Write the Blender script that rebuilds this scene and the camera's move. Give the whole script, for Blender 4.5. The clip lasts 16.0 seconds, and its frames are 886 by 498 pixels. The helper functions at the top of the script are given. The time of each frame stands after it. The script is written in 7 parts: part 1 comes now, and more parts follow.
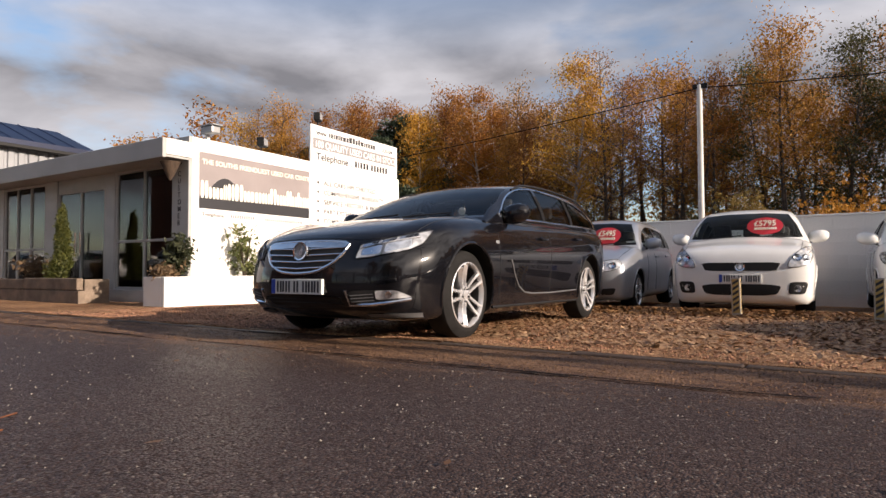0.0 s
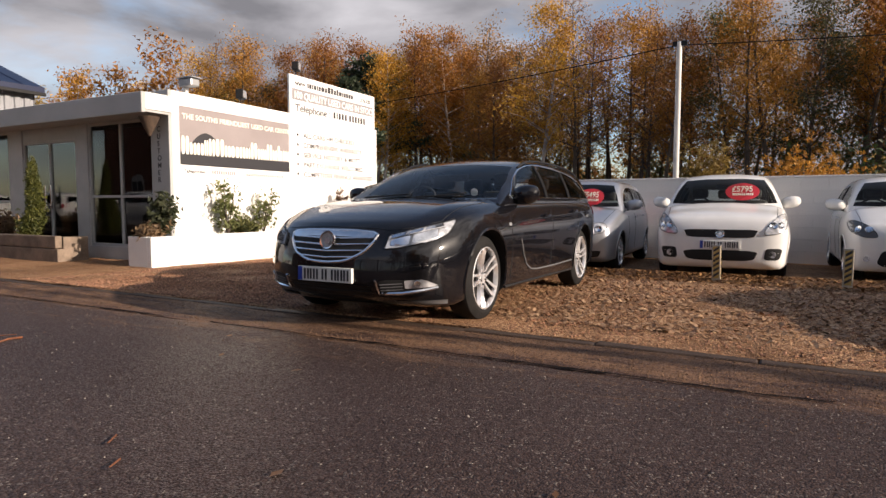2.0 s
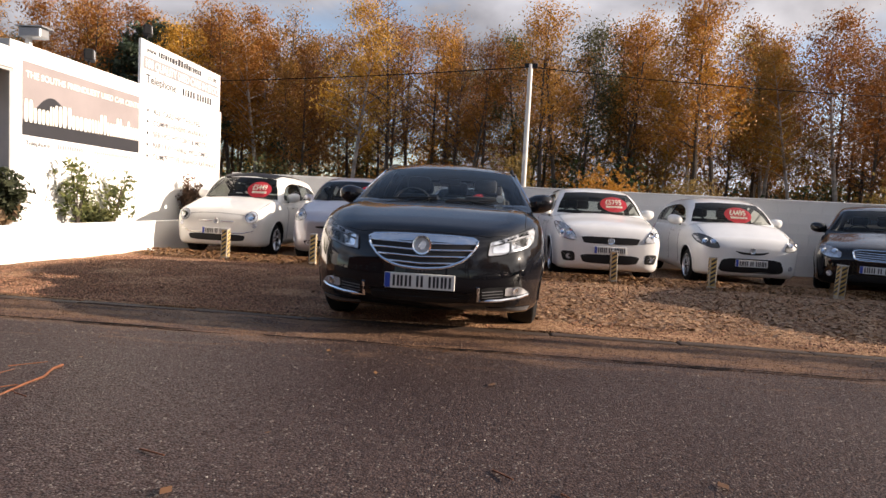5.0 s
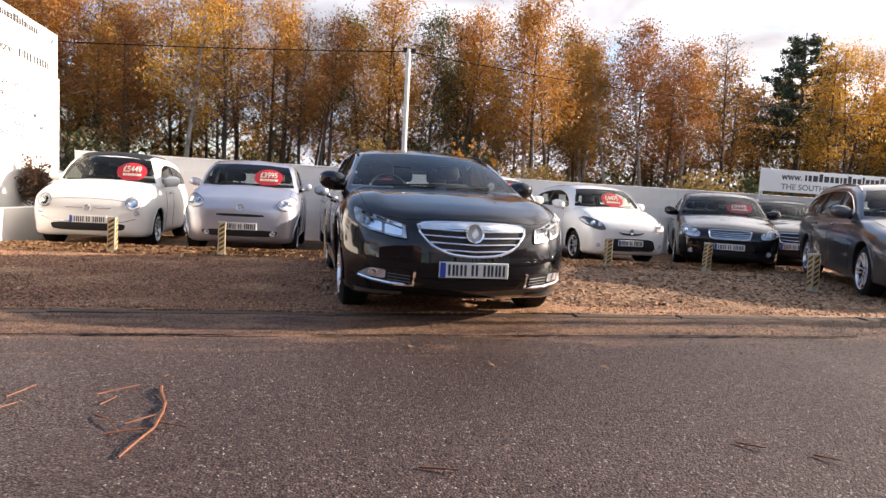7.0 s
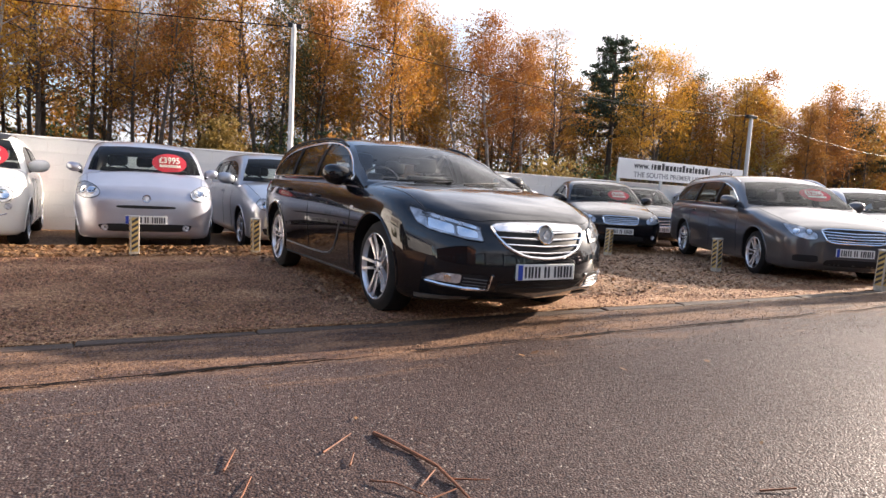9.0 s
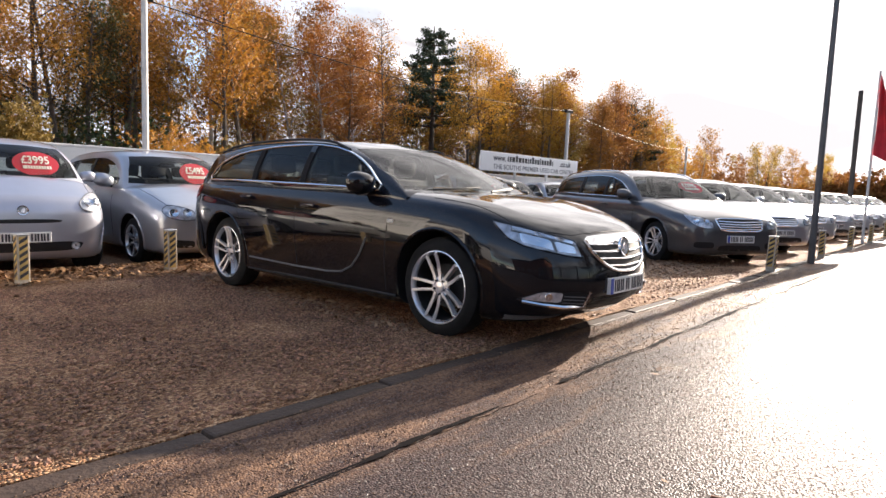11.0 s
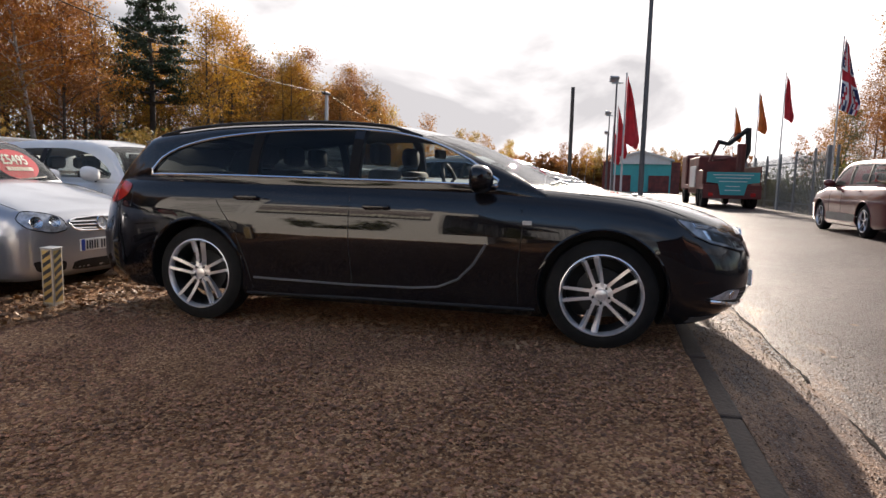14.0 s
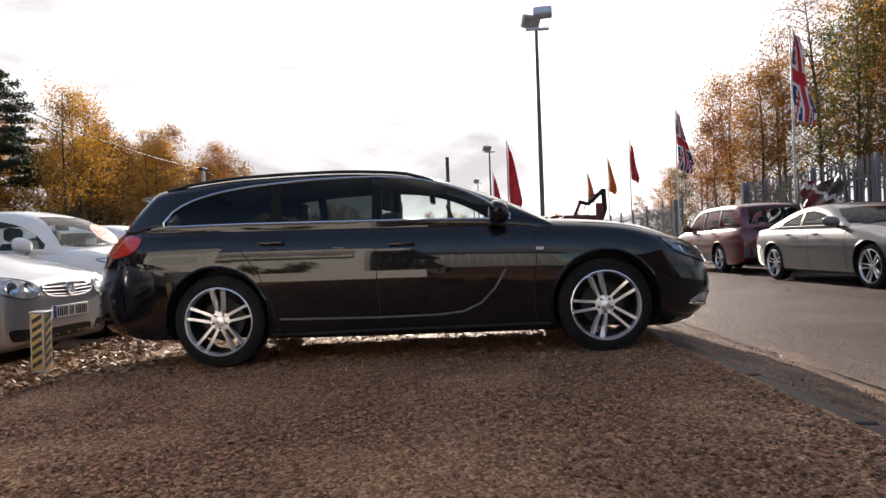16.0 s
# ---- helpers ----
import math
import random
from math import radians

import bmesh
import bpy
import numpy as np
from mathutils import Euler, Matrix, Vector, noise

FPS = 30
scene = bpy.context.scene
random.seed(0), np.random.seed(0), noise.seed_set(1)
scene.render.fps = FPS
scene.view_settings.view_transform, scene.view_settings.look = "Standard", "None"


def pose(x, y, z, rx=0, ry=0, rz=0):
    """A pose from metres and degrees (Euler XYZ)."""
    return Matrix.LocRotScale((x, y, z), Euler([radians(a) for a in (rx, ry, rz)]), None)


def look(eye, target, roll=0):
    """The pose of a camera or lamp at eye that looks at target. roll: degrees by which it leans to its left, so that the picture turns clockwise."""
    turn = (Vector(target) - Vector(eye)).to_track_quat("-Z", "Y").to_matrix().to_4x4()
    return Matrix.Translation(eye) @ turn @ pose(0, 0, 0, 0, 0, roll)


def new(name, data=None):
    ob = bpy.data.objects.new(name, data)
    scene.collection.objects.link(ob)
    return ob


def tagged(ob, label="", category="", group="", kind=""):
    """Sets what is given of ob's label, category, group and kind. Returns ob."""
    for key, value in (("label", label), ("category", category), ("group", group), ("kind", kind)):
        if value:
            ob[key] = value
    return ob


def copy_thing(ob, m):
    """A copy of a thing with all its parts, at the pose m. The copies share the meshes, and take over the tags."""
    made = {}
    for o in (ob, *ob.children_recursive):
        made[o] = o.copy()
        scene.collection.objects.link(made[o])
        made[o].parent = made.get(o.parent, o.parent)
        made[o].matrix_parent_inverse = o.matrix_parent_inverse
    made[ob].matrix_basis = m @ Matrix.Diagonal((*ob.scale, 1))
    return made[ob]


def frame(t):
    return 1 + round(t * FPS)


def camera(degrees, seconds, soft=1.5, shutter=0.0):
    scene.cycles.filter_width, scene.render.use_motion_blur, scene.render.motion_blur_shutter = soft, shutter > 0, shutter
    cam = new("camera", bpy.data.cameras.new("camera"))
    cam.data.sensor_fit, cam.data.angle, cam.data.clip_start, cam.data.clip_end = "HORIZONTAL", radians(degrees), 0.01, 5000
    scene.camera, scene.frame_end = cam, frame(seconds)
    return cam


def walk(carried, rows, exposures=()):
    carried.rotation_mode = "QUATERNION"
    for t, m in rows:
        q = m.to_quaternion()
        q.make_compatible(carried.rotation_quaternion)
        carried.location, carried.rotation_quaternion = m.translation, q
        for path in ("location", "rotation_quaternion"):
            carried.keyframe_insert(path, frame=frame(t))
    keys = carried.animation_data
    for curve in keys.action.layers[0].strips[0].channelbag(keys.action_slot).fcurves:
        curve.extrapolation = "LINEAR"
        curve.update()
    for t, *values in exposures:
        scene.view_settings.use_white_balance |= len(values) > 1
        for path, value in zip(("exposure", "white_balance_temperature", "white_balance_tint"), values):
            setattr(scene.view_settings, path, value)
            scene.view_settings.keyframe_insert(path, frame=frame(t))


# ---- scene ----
cam = camera(72.3, 16.0)
PATH = [
    (0, (1.199, 0.490, 0.539), (0.141, 2.186, 0.608), -0.2),
    (0.5, (1.214, 0.497, 0.663), (0.168, 2.200, 0.729), -0.2),
    (1, (1.233, 0.467, 0.773), (0.219, 2.191, 0.737), -0.7),
    (1.5, (1.128, 0.338, 0.854), (0.111, 2.059, 0.803), 0.9),
    (2, (0.875, 0.124, 0.915), (-0.065, 1.884, 0.775), 0.1),
    (2.5, (0.585, -0.005, 0.957), (-0.240, 1.812, 0.816), 1.8),
    (3, (0.184, -0.178, 0.968), (-0.477, 1.706, 0.848), 2.5),
    (3.5, (-0.194, -0.312, 0.931), (-0.765, 1.601, 0.820), 2.1),
    (4, (-0.589, -0.490, 0.927), (-1.036, 1.457, 0.827), 3),
    (4.2, (-0.758, -0.549, 0.961), (-1.136, 1.410, 0.830), 2.8),
    (6.3, (-2.470, -0.522, 0.897), (-2.253, 1.461, 0.760), 3.2),
    (6.5, (-2.638, -0.510, 0.911), (-2.327, 1.458, 0.741), 2.9),
    (7, (-3.059, -0.404, 0.890), (-2.612, 1.539, 0.731), 3.1),
    (7.5, (-3.440, -0.282, 0.901), (-2.861, 1.628, 0.762), 3.8),
    (8, (-3.866, -0.106, 0.916), (-3.144, 1.753, 0.768), 3),
    (8.5, (-4.194, 0.122, 0.915), (-3.382, 1.941, 0.734), 4),
    (9, (-4.564, 0.377, 0.932), (-3.571, 2.102, 0.742), 3.2),
    (9.5, (-4.879, 0.695, 0.947), (-3.759, 2.343, 0.779), 3.2),
    (10, (-5.195, 1.063, 0.942), (-3.930, 2.604, 0.790), 3.5),
    (10.2, (-5.320, 1.207, 0.966), (-3.997, 2.697, 0.790), 2.8),
    (12.3, (-6.231, 2.902, 1.031), (-4.509, 3.890, 0.792), 4.6),
    (12.5, (-6.295, 3.086, 1.034), (-4.533, 3.991, 0.760), 4.6),
    (13, (-6.394, 3.584, 1.028), (-4.564, 4.348, 0.769), 2.9),
    (13.5, (-6.414, 4.030, 1.027), (-4.526, 4.653, 0.814), 3.7),
    (14, (-6.436, 4.509, 1.013), (-4.512, 5.008, 0.786), 1.3),
    (14.5, (-6.440, 4.899, 0.992), (-4.480, 5.236, 0.787), 0.6),
    (15, (-6.612, 5.241, 0.954), (-4.625, 5.393, 0.781), -1.4),
    (15.5, (-6.831, 5.388, 0.894), (-4.841, 5.579, 0.860), -2.1),
    (16, (-7.054, 5.469, 0.768), (-5.055, 5.537, 0.775), -2),
]
walk(cam, [(t, look(eye, target, roll)) for t, eye, target, roll in PATH],
     exposures=[(0.0, 0.82, 7050, 17), (3.5, 0.82, 7050, 17), (6.5, 1.70, 6900, 16), (8.5, 1.98, 6850, 16), (10.2, 1.98, 6800, 15), (12.3, 1.26, 6650, 14), (14.0, 1.28, 6700, 14), (16.0, 1.38, 6750, 14)])

# ---- world and sun ----
SUN_EL, SUN_AZ = radians(18.3), radians(0.8)          # the sun stands low along +X
world = bpy.data.worlds.new("sky")
scene.world = world
world.use_nodes = True
wn, wl = world.node_tree.nodes, world.node_tree.links
wn.clear()
w_out = wn.new("ShaderNodeOutputWorld")
w_bg = wn.new("ShaderNodeBackground")
w_bg.inputs["Strength"].default_value = 0.1
w_sky = wn.new("ShaderNodeTexSky")
w_sky.sky_type = "NISHITA"
w_sky.sun_disc = False
w_sky.sun_elevation, w_sky.sun_rotation = SUN_EL, radians(90) - SUN_AZ
w_sky.dust_density, w_sky.ozone_density = 0.7, 2.0
w_tc = wn.new("ShaderNodeTexCoord")
w_map = wn.new("ShaderNodeMapping")
w_map.inputs["Scale"].default_value = (1.0, 1.0, 2.6)
w_map.inputs["Location"].default_value = (0.6, 2.3, 0.9)
w_n = wn.new("ShaderNodeTexNoise")
w_n.inputs["Scale"].default_value, w_n.inputs["Detail"].default_value = 2.1, 7.0
w_n.inputs["Roughness"].default_value = 0.52
w_ramp = wn.new("ShaderNodeValToRGB")
w_ramp.color_ramp.elements[0].position, w_ramp.color_ramp.elements[1].position = 0.41, 0.53
w_n2 = wn.new("ShaderNodeTexNoise")
w_n2.inputs["Scale"].default_value, w_n2.inputs["Detail"].default_value = 3.0, 6.0
w_n2.inputs["Distortion"].default_value = 0.4
w_dot = wn.new("ShaderNodeVectorMath")
w_dot.operation = "DOT_PRODUCT"
w_dot.inputs[1].default_value = (math.cos(SUN_EL) * math.cos(SUN_AZ), math.cos(SUN_EL) * math.sin(SUN_AZ), math.sin(SUN_EL))
w_glow = wn.new("ShaderNodeMapRange")
w_glow.interpolation_type = "SMOOTHSTEP"
for k, v in (("From Min", -0.05), ("From Max", 1.0), ("To Min", 0.0), ("To Max", 1.0)):
    w_glow.inputs[k].default_value = v
w_pow = wn.new("ShaderNodeMath")
w_pow.operation = "POWER"
w_pow.inputs[1].default_value = 2.4
w_cl = wn.new("ShaderNodeMix")
w_cl.data_type = "RGBA"
w_cl.inputs["A"].default_value = (3.9, 4.1, 4.5, 1)        # shaded cloud, away from the sun
w_cl.inputs["B"].default_value = (8.6, 8.5, 8.4, 1)     # thin cloud that the sun shines through
w_shade = wn.new("ShaderNodeMix")
w_shade.data_type, w_shade.blend_type = "RGBA", "MULTIPLY"
w_shade.inputs["Factor"].default_value = 0.9
w_ramp2 = wn.new("ShaderNodeValToRGB")
w_ramp2.color_ramp.elements[0].position, w_ramp2.color_ramp.elements[1].position = 0.36, 0.66
w_ramp2.color_ramp.elements[0].color = (0.27, 0.275, 0.29, 1)
w_mix = wn.new("ShaderNodeMix")
w_mix.data_type = "RGBA"
w_sep = wn.new("ShaderNodeSeparateXYZ")
w_thin = wn.new("ShaderNodeMapRange")                      # the cover thins towards the zenith
w_thin.interpolation_type = "SMOOTHSTEP"
for k, v in (("From Min", 0.30), ("From Max", 0.46), ("To Min", 1.0), ("To Max", 0.15)):
    w_thin.inputs[k].default_value = v
w_cov = wn.new("ShaderNodeMath")
w_cov.operation = "MULTIPLY"
wl.new(w_tc.outputs["Generated"], w_map.inputs["Vector"])
wl.new(w_map.outputs["Vector"], w_n.inputs["Vector"])
wl.new(w_map.outputs["Vector"], w_n2.inputs["Vector"])
wl.new(w_n.outputs["Fac"], w_ramp.inputs["Fac"])
wl.new(w_n2.outputs["Fac"], w_ramp2.inputs["Fac"])
wl.new(w_tc.outputs["Generated"], w_dot.inputs[0])
wl.new(w_dot.outputs["Value"], w_glow.inputs["Value"])
wl.new(w_glow.outputs["Result"], w_pow.inputs[0])
wl.new(w_pow.outputs["Value"], w_cl.inputs["Factor"])
wl.new(w_cl.outputs["Result"], w_shade.inputs["A"])
wl.new(w_ramp2.outputs["Color"], w_shade.inputs["B"])
wl.new(w_sky.outputs["Color"], w_mix.inputs["A"])
wl.new(w_shade.outputs["Result"], w_mix.inputs["B"])
wl.new(w_tc.outputs["Generated"], w_sep.inputs["Vector"])
wl.new(w_sep.outputs["Z"], w_thin.inputs["Value"])
wl.new(w_ramp.outputs["Color"], w_cov.inputs[0])
wl.new(w_thin.outputs["Result"], w_cov.inputs[1])
w_veil = wn.new("ShaderNodeMapRange")                      # an unbroken layer lies about the sun
w_veil.interpolation_type = "SMOOTHSTEP"
for k, v in (("From Min", 0.35), ("From Max", 0.8), ("To Min", 0.0), ("To Max", 1.0)):
    w_veil.inputs[k].default_value = v
w_max = wn.new("ShaderNodeMath")
w_max.operation = "MAXIMUM"
wl.new(w_dot.outputs["Value"], w_veil.inputs["Value"])
wl.new(w_cov.outputs["Value"], w_max.inputs[0])
wl.new(w_veil.outputs["Result"], w_max.inputs[1])
wl.new(w_max.outputs["Value"], w_mix.inputs["Factor"])
wl.new(w_mix.outputs["Result"], w_bg.inputs["Color"])
wl.new(w_bg.outputs["Background"], w_out.inputs["Surface"])

sun = new("sun", bpy.data.lights.new("sun", "SUN"))
sun.data.energy, sun.data.angle, sun.data.color = 4.1, radians(0.6), (1.0, 0.90, 0.77)
sun.matrix_world = look((math.cos(SUN_EL) * math.cos(SUN_AZ) * 90, math.cos(SUN_EL) * math.sin(SUN_AZ) * 90, math.sin(SUN_EL) * 90), (0, 0, 0))


# ---- materials ----
def mat(name, base, rough=0.5, metal=0.0, vary=0.12, scale=6.0, bump=0.0, bump_scale=60.0, fine=0.5, coat=0.0,
        spec=0.5, second=None, island=0.0):
    """A Principled surface whose colour varies at two scales, with a fine relief."""
    m = bpy.data.materials.new(name)
    m.use_nodes = True
    n, l = m.node_tree.nodes, m.node_tree.links
    p = n["Principled BSDF"]
    p.inputs["Roughness"].default_value, p.inputs["Metallic"].default_value = rough, metal
    p.inputs["Coat Weight"].default_value, p.inputs["Coat Roughness"].default_value = coat, 0.03
    p.inputs["Specular IOR Level"].default_value = spec
    tc = n.new("ShaderNodeTexCoord")
    a = n.new("ShaderNodeTexNoise")
    a.inputs["Scale"].default_value, a.inputs["Detail"].default_value = scale, 6.0
    b = n.new("ShaderNodeTexNoise")
    b.inputs["Scale"].default_value, b.inputs["Detail"].default_value = bump_scale, 4.0
    l.new(tc.outputs["Object"], a.inputs["Vector"])
    l.new(tc.outputs["Object"], b.inputs["Vector"])
    ramp = n.new("ShaderNodeValToRGB")
    lo, hi = [c * (1 - vary) for c in base], [min(1, c * (1 + vary)) for c in (second or base)]
    ramp.color_ramp.elements[0].position, ramp.color_ramp.elements[1].position = 0.32, 0.68
    ramp.color_ramp.elements[0].color, ramp.color_ramp.elements[1].color = (*lo, 1), (*hi, 1)
    l.new(a.outputs["Fac"], ramp.inputs["Fac"])
    col = ramp.outputs["Color"]
    if fine:
        mx = n.new("ShaderNodeMix")
        mx.data_type, mx.blend_type = "RGBA", "MULTIPLY"
        mx.inputs["Factor"].default_value = fine
        r2 = n.new("ShaderNodeValToRGB")
        r2.color_ramp.elements[0].position, r2.color_ramp.elements[1].position = 0.3, 0.6
        r2.color_ramp.elements[0].color = (0.62, 0.62, 0.62, 1)
        l.new(b.outputs["Fac"], r2.inputs["Fac"])
        l.new(col, mx.inputs["A"])
        l.new(r2.outputs["Color"], mx.inputs["B"])
        col = mx.outputs["Result"]
    if island:
        g = n.new("ShaderNodeNewGeometry")
        hsv = n.new("ShaderNodeHueSaturation")
        mr = n.new("ShaderNodeMapRange")
        mr.inputs["To Min"].default_value, mr.inputs["To Max"].default_value = 1 - island, 1 + island
        l.new(g.outputs["Random Per Island"], mr.inputs["Value"])
        l.new(mr.outputs["Result"], hsv.inputs["Value"])
        l.new(col, hsv.inputs["Color"])
        col = hsv.outputs["Color"]
    l.new(col, p.inputs["Base Color"])
    if bump:
        bn = n.new("ShaderNodeBump")
        bn.inputs["Strength"].default_value, bn.inputs["Distance"].default_value = bump, 0.01
        l.new(b.outputs["Fac"], bn.inputs["Height"])
        l.new(bn.outputs["Normal"], p.inputs["Normal"])
    return m


def paint(name, base, metal=0.0, rough=0.35, dirt=0.06):
    """Car paint under clear coat, with a faint flake and road film."""
    m = mat(name, base, rough=rough, metal=metal, vary=dirt, scale=2.5, fine=0.08, bump_scale=900, coat=1.0, spec=0.5 if metal else 0.03)
    return m


def glass(name, tint, rough=0.0, ior=1.42):
    """A thin pane: clear, tinted, with a Fresnel gloss."""
    m = bpy.data.materials.new(name)
    m.use_nodes = True
    n, l = m.node_tree.nodes, m.node_tree.links
    n.clear()
    out, tr, gl, mx, fr = (n.new("ShaderNode" + k) for k in ("OutputMaterial", "BsdfTransparent", "BsdfGlossy", "MixShader", "Fresnel"))
    tr.inputs["Color"].default_value = (*tint, 1)
    gl.inputs["Roughness"].default_value = rough
    fr.inputs["IOR"].default_value = ior
    l.new(fr.outputs["Fac"], mx.inputs["Fac"])
    l.new(tr.outputs["BSDF"], mx.inputs[1])
    l.new(gl.outputs["BSDF"], mx.inputs[2])
    l.new(mx.outputs["Shader"], out.inputs["Surface"])
    return m


def asphalt(name, warm=(1.0, 1.0, 1.0), wet=(0.34, 0.54), grit=(2.2, 3.6, 0.55), spec=0.28):
    """Wet tarmac: dark binder, paler chippings, damp and drier patches, brown grit washed along its edge."""
    m = bpy.data.materials.new(name)
    m.use_nodes = True
    n, l = m.node_tree.nodes, m.node_tree.links
    p = n["Principled BSDF"]
    tc = n.new("ShaderNodeTexCoord")
    v = n.new("ShaderNodeTexVoronoi")
    v.inputs["Scale"].default_value = 115.0
    big = n.new("ShaderNodeTexNoise")
    big.inputs["Scale"].default_value, big.inputs["Detail"].default_value = 0.55, 6.0
    speck = n.new("ShaderNodeTexNoise")
    speck.inputs["Scale"].default_value, speck.inputs["Detail"].default_value = 45.0, 3.0
    for k in (v, big, speck):
        l.new(tc.outputs["Object"], k.inputs["Vector"])
    hue = n.new("ShaderNodeValToRGB")
    e = hue.color_ramp.elements
    e[0].position, e[0].color, e[1].position, e[1].color = 0.0, (0.028 * warm[0], 0.0190 * warm[1], 0.0180 * warm[2], 1), 0.94, (0.102 * warm[0], 0.070 * warm[1], 0.062 * warm[2], 1)
    x = hue.color_ramp.elements.new(0.985)
    x.color = (0.22, 0.19, 0.165, 1)
    sep = n.new("ShaderNodeSeparateColor")
    l.new(v.outputs["Color"], sep.inputs["Color"])
    l.new(sep.outputs["Red"], hue.inputs["Fac"])
    tone = n.new("ShaderNodeMix")
    tone.data_type, tone.blend_type = "RGBA", "MULTIPLY"
    tone.inputs["Factor"].default_value = 0.7
    tr = n.new("ShaderNodeValToRGB")
    tr.color_ramp.elements[0].position, tr.color_ramp.elements[1].position = 0.35, 0.65
    tr.color_ramp.elements[0].color, tr.color_ramp.elements[1].color = (0.6, 0.55, 0.54, 1), (1, 1, 1, 1)
    l.new(big.outputs["Fac"], tr.inputs["Fac"])
    l.new(hue.outputs["Color"], tone.inputs["A"])
    l.new(tr.outputs["Color"], tone.inputs["B"])
    # grit drawn out along the road
    st = n.new("ShaderNodeMapping")
    st.inputs["Scale"].default_value = (0.55, 2.6, 1.0)
    gn = n.new("ShaderNodeTexNoise")
    gn.inputs["Scale"].default_value, gn.inputs["Detail"].default_value, gn.inputs["Roughness"].default_value = 2.2, 9.0, 0.72
    l.new(tc.outputs["Object"], st.inputs["Vector"])
    l.new(st.outputs["Vector"], gn.inputs["Vector"])
    xyz = n.new("ShaderNodeSeparateXYZ")
    l.new(tc.outputs["Object"], xyz.inputs["Vector"])
    near = n.new("ShaderNodeMapRange")
    for k, q in (("From Min", grit[0]), ("From Max", grit[1]), ("To Min", -0.3), ("To Max", 0.06)):
        near.inputs[k].default_value = q
    l.new(xyz.outputs["Y"], near.inputs["Value"])
    sm = n.new("ShaderNodeMath")
    sm.operation = "ADD"
    l.new(gn.outputs["Fac"], sm.inputs[0])
    l.new(near.outputs["Result"], sm.inputs[1])
    cov = n.new("ShaderNodeMapRange")
    for k, q in (("From Min", 0.47), ("From Max", 0.60), ("To Min", 0.0), ("To Max", grit[2])):
        cov.inputs[k].default_value = q
    l.new(sm.outputs["Value"], cov.inputs["Value"])
    sand = n.new("ShaderNodeValToRGB")
    sand.color_ramp.elements[0].color, sand.color_ramp.elements[1].color = (0.085, 0.045, 0.028, 1), (0.33, 0.195, 0.118, 1)
    l.new(sep.outputs["Green"], sand.inputs["Fac"])
    gm = n.new("ShaderNodeMix")
    gm.data_type = "RGBA"
    l.new(cov.outputs["Result"], gm.inputs["Factor"])
    l.new(tone.outputs["Result"], gm.inputs["A"])
    l.new(sand.outputs["Color"], gm.inputs["B"])
    l.new(gm.outputs["Result"], p.inputs["Base Color"])
    rr = n.new("ShaderNodeMapRange")
    for k, q in (("From Min", 0.35), ("From Max", 0.65), ("To Min", wet[0]), ("To Max", wet[1])):
        rr.inputs[k].default_value = q
    l.new(big.outputs["Fac"], rr.inputs["Value"])
    gap = n.new("ShaderNodeMapRange")
    for k, q in (("From Min", 0.40), ("From Max", 0.62), ("To Min", 0.0), ("To Max", 0.7)):
        gap.inputs[k].default_value = q
    l.new(v.outputs["Distance"], gap.inputs["Value"])
    rough = n.new("ShaderNodeMath")
    rough.operation = "MAXIMUM"
    l.new(rr.outputs["Result"], rough.inputs[0])
    l.new(gap.outputs["Result"], rough.inputs[1])
    l.new(rough.outputs["Value"], p.inputs["Roughness"])
    dull = n.new("ShaderNodeMapRange")
    for k, q in (("From Min", 0.34), ("From Max", 0.58), ("To Min", spec), ("To Max", spec * 0.35)):
        dull.inputs[k].default_value = q
    l.new(v.outputs["Distance"], dull.inputs["Value"])
    l.new(dull.outputs["Result"], p.inputs["Specular IOR Level"])
    add = n.new("ShaderNodeMath")
    add.operation = "SUBTRACT"
    l.new(v.outputs["Distance"], add.inputs[1])
    l.new(speck.outputs["Fac"], add.inputs[0])
    bn = n.new("ShaderNodeBump")
    bn.inputs["Strength"].default_value, bn.inputs["Distance"].default_value = 0.5, 0.0075
    l.new(add.outputs["Value"], bn.inputs["Height"])
    l.new(bn.outputs["Normal"], p.inputs["Normal"])
    return m


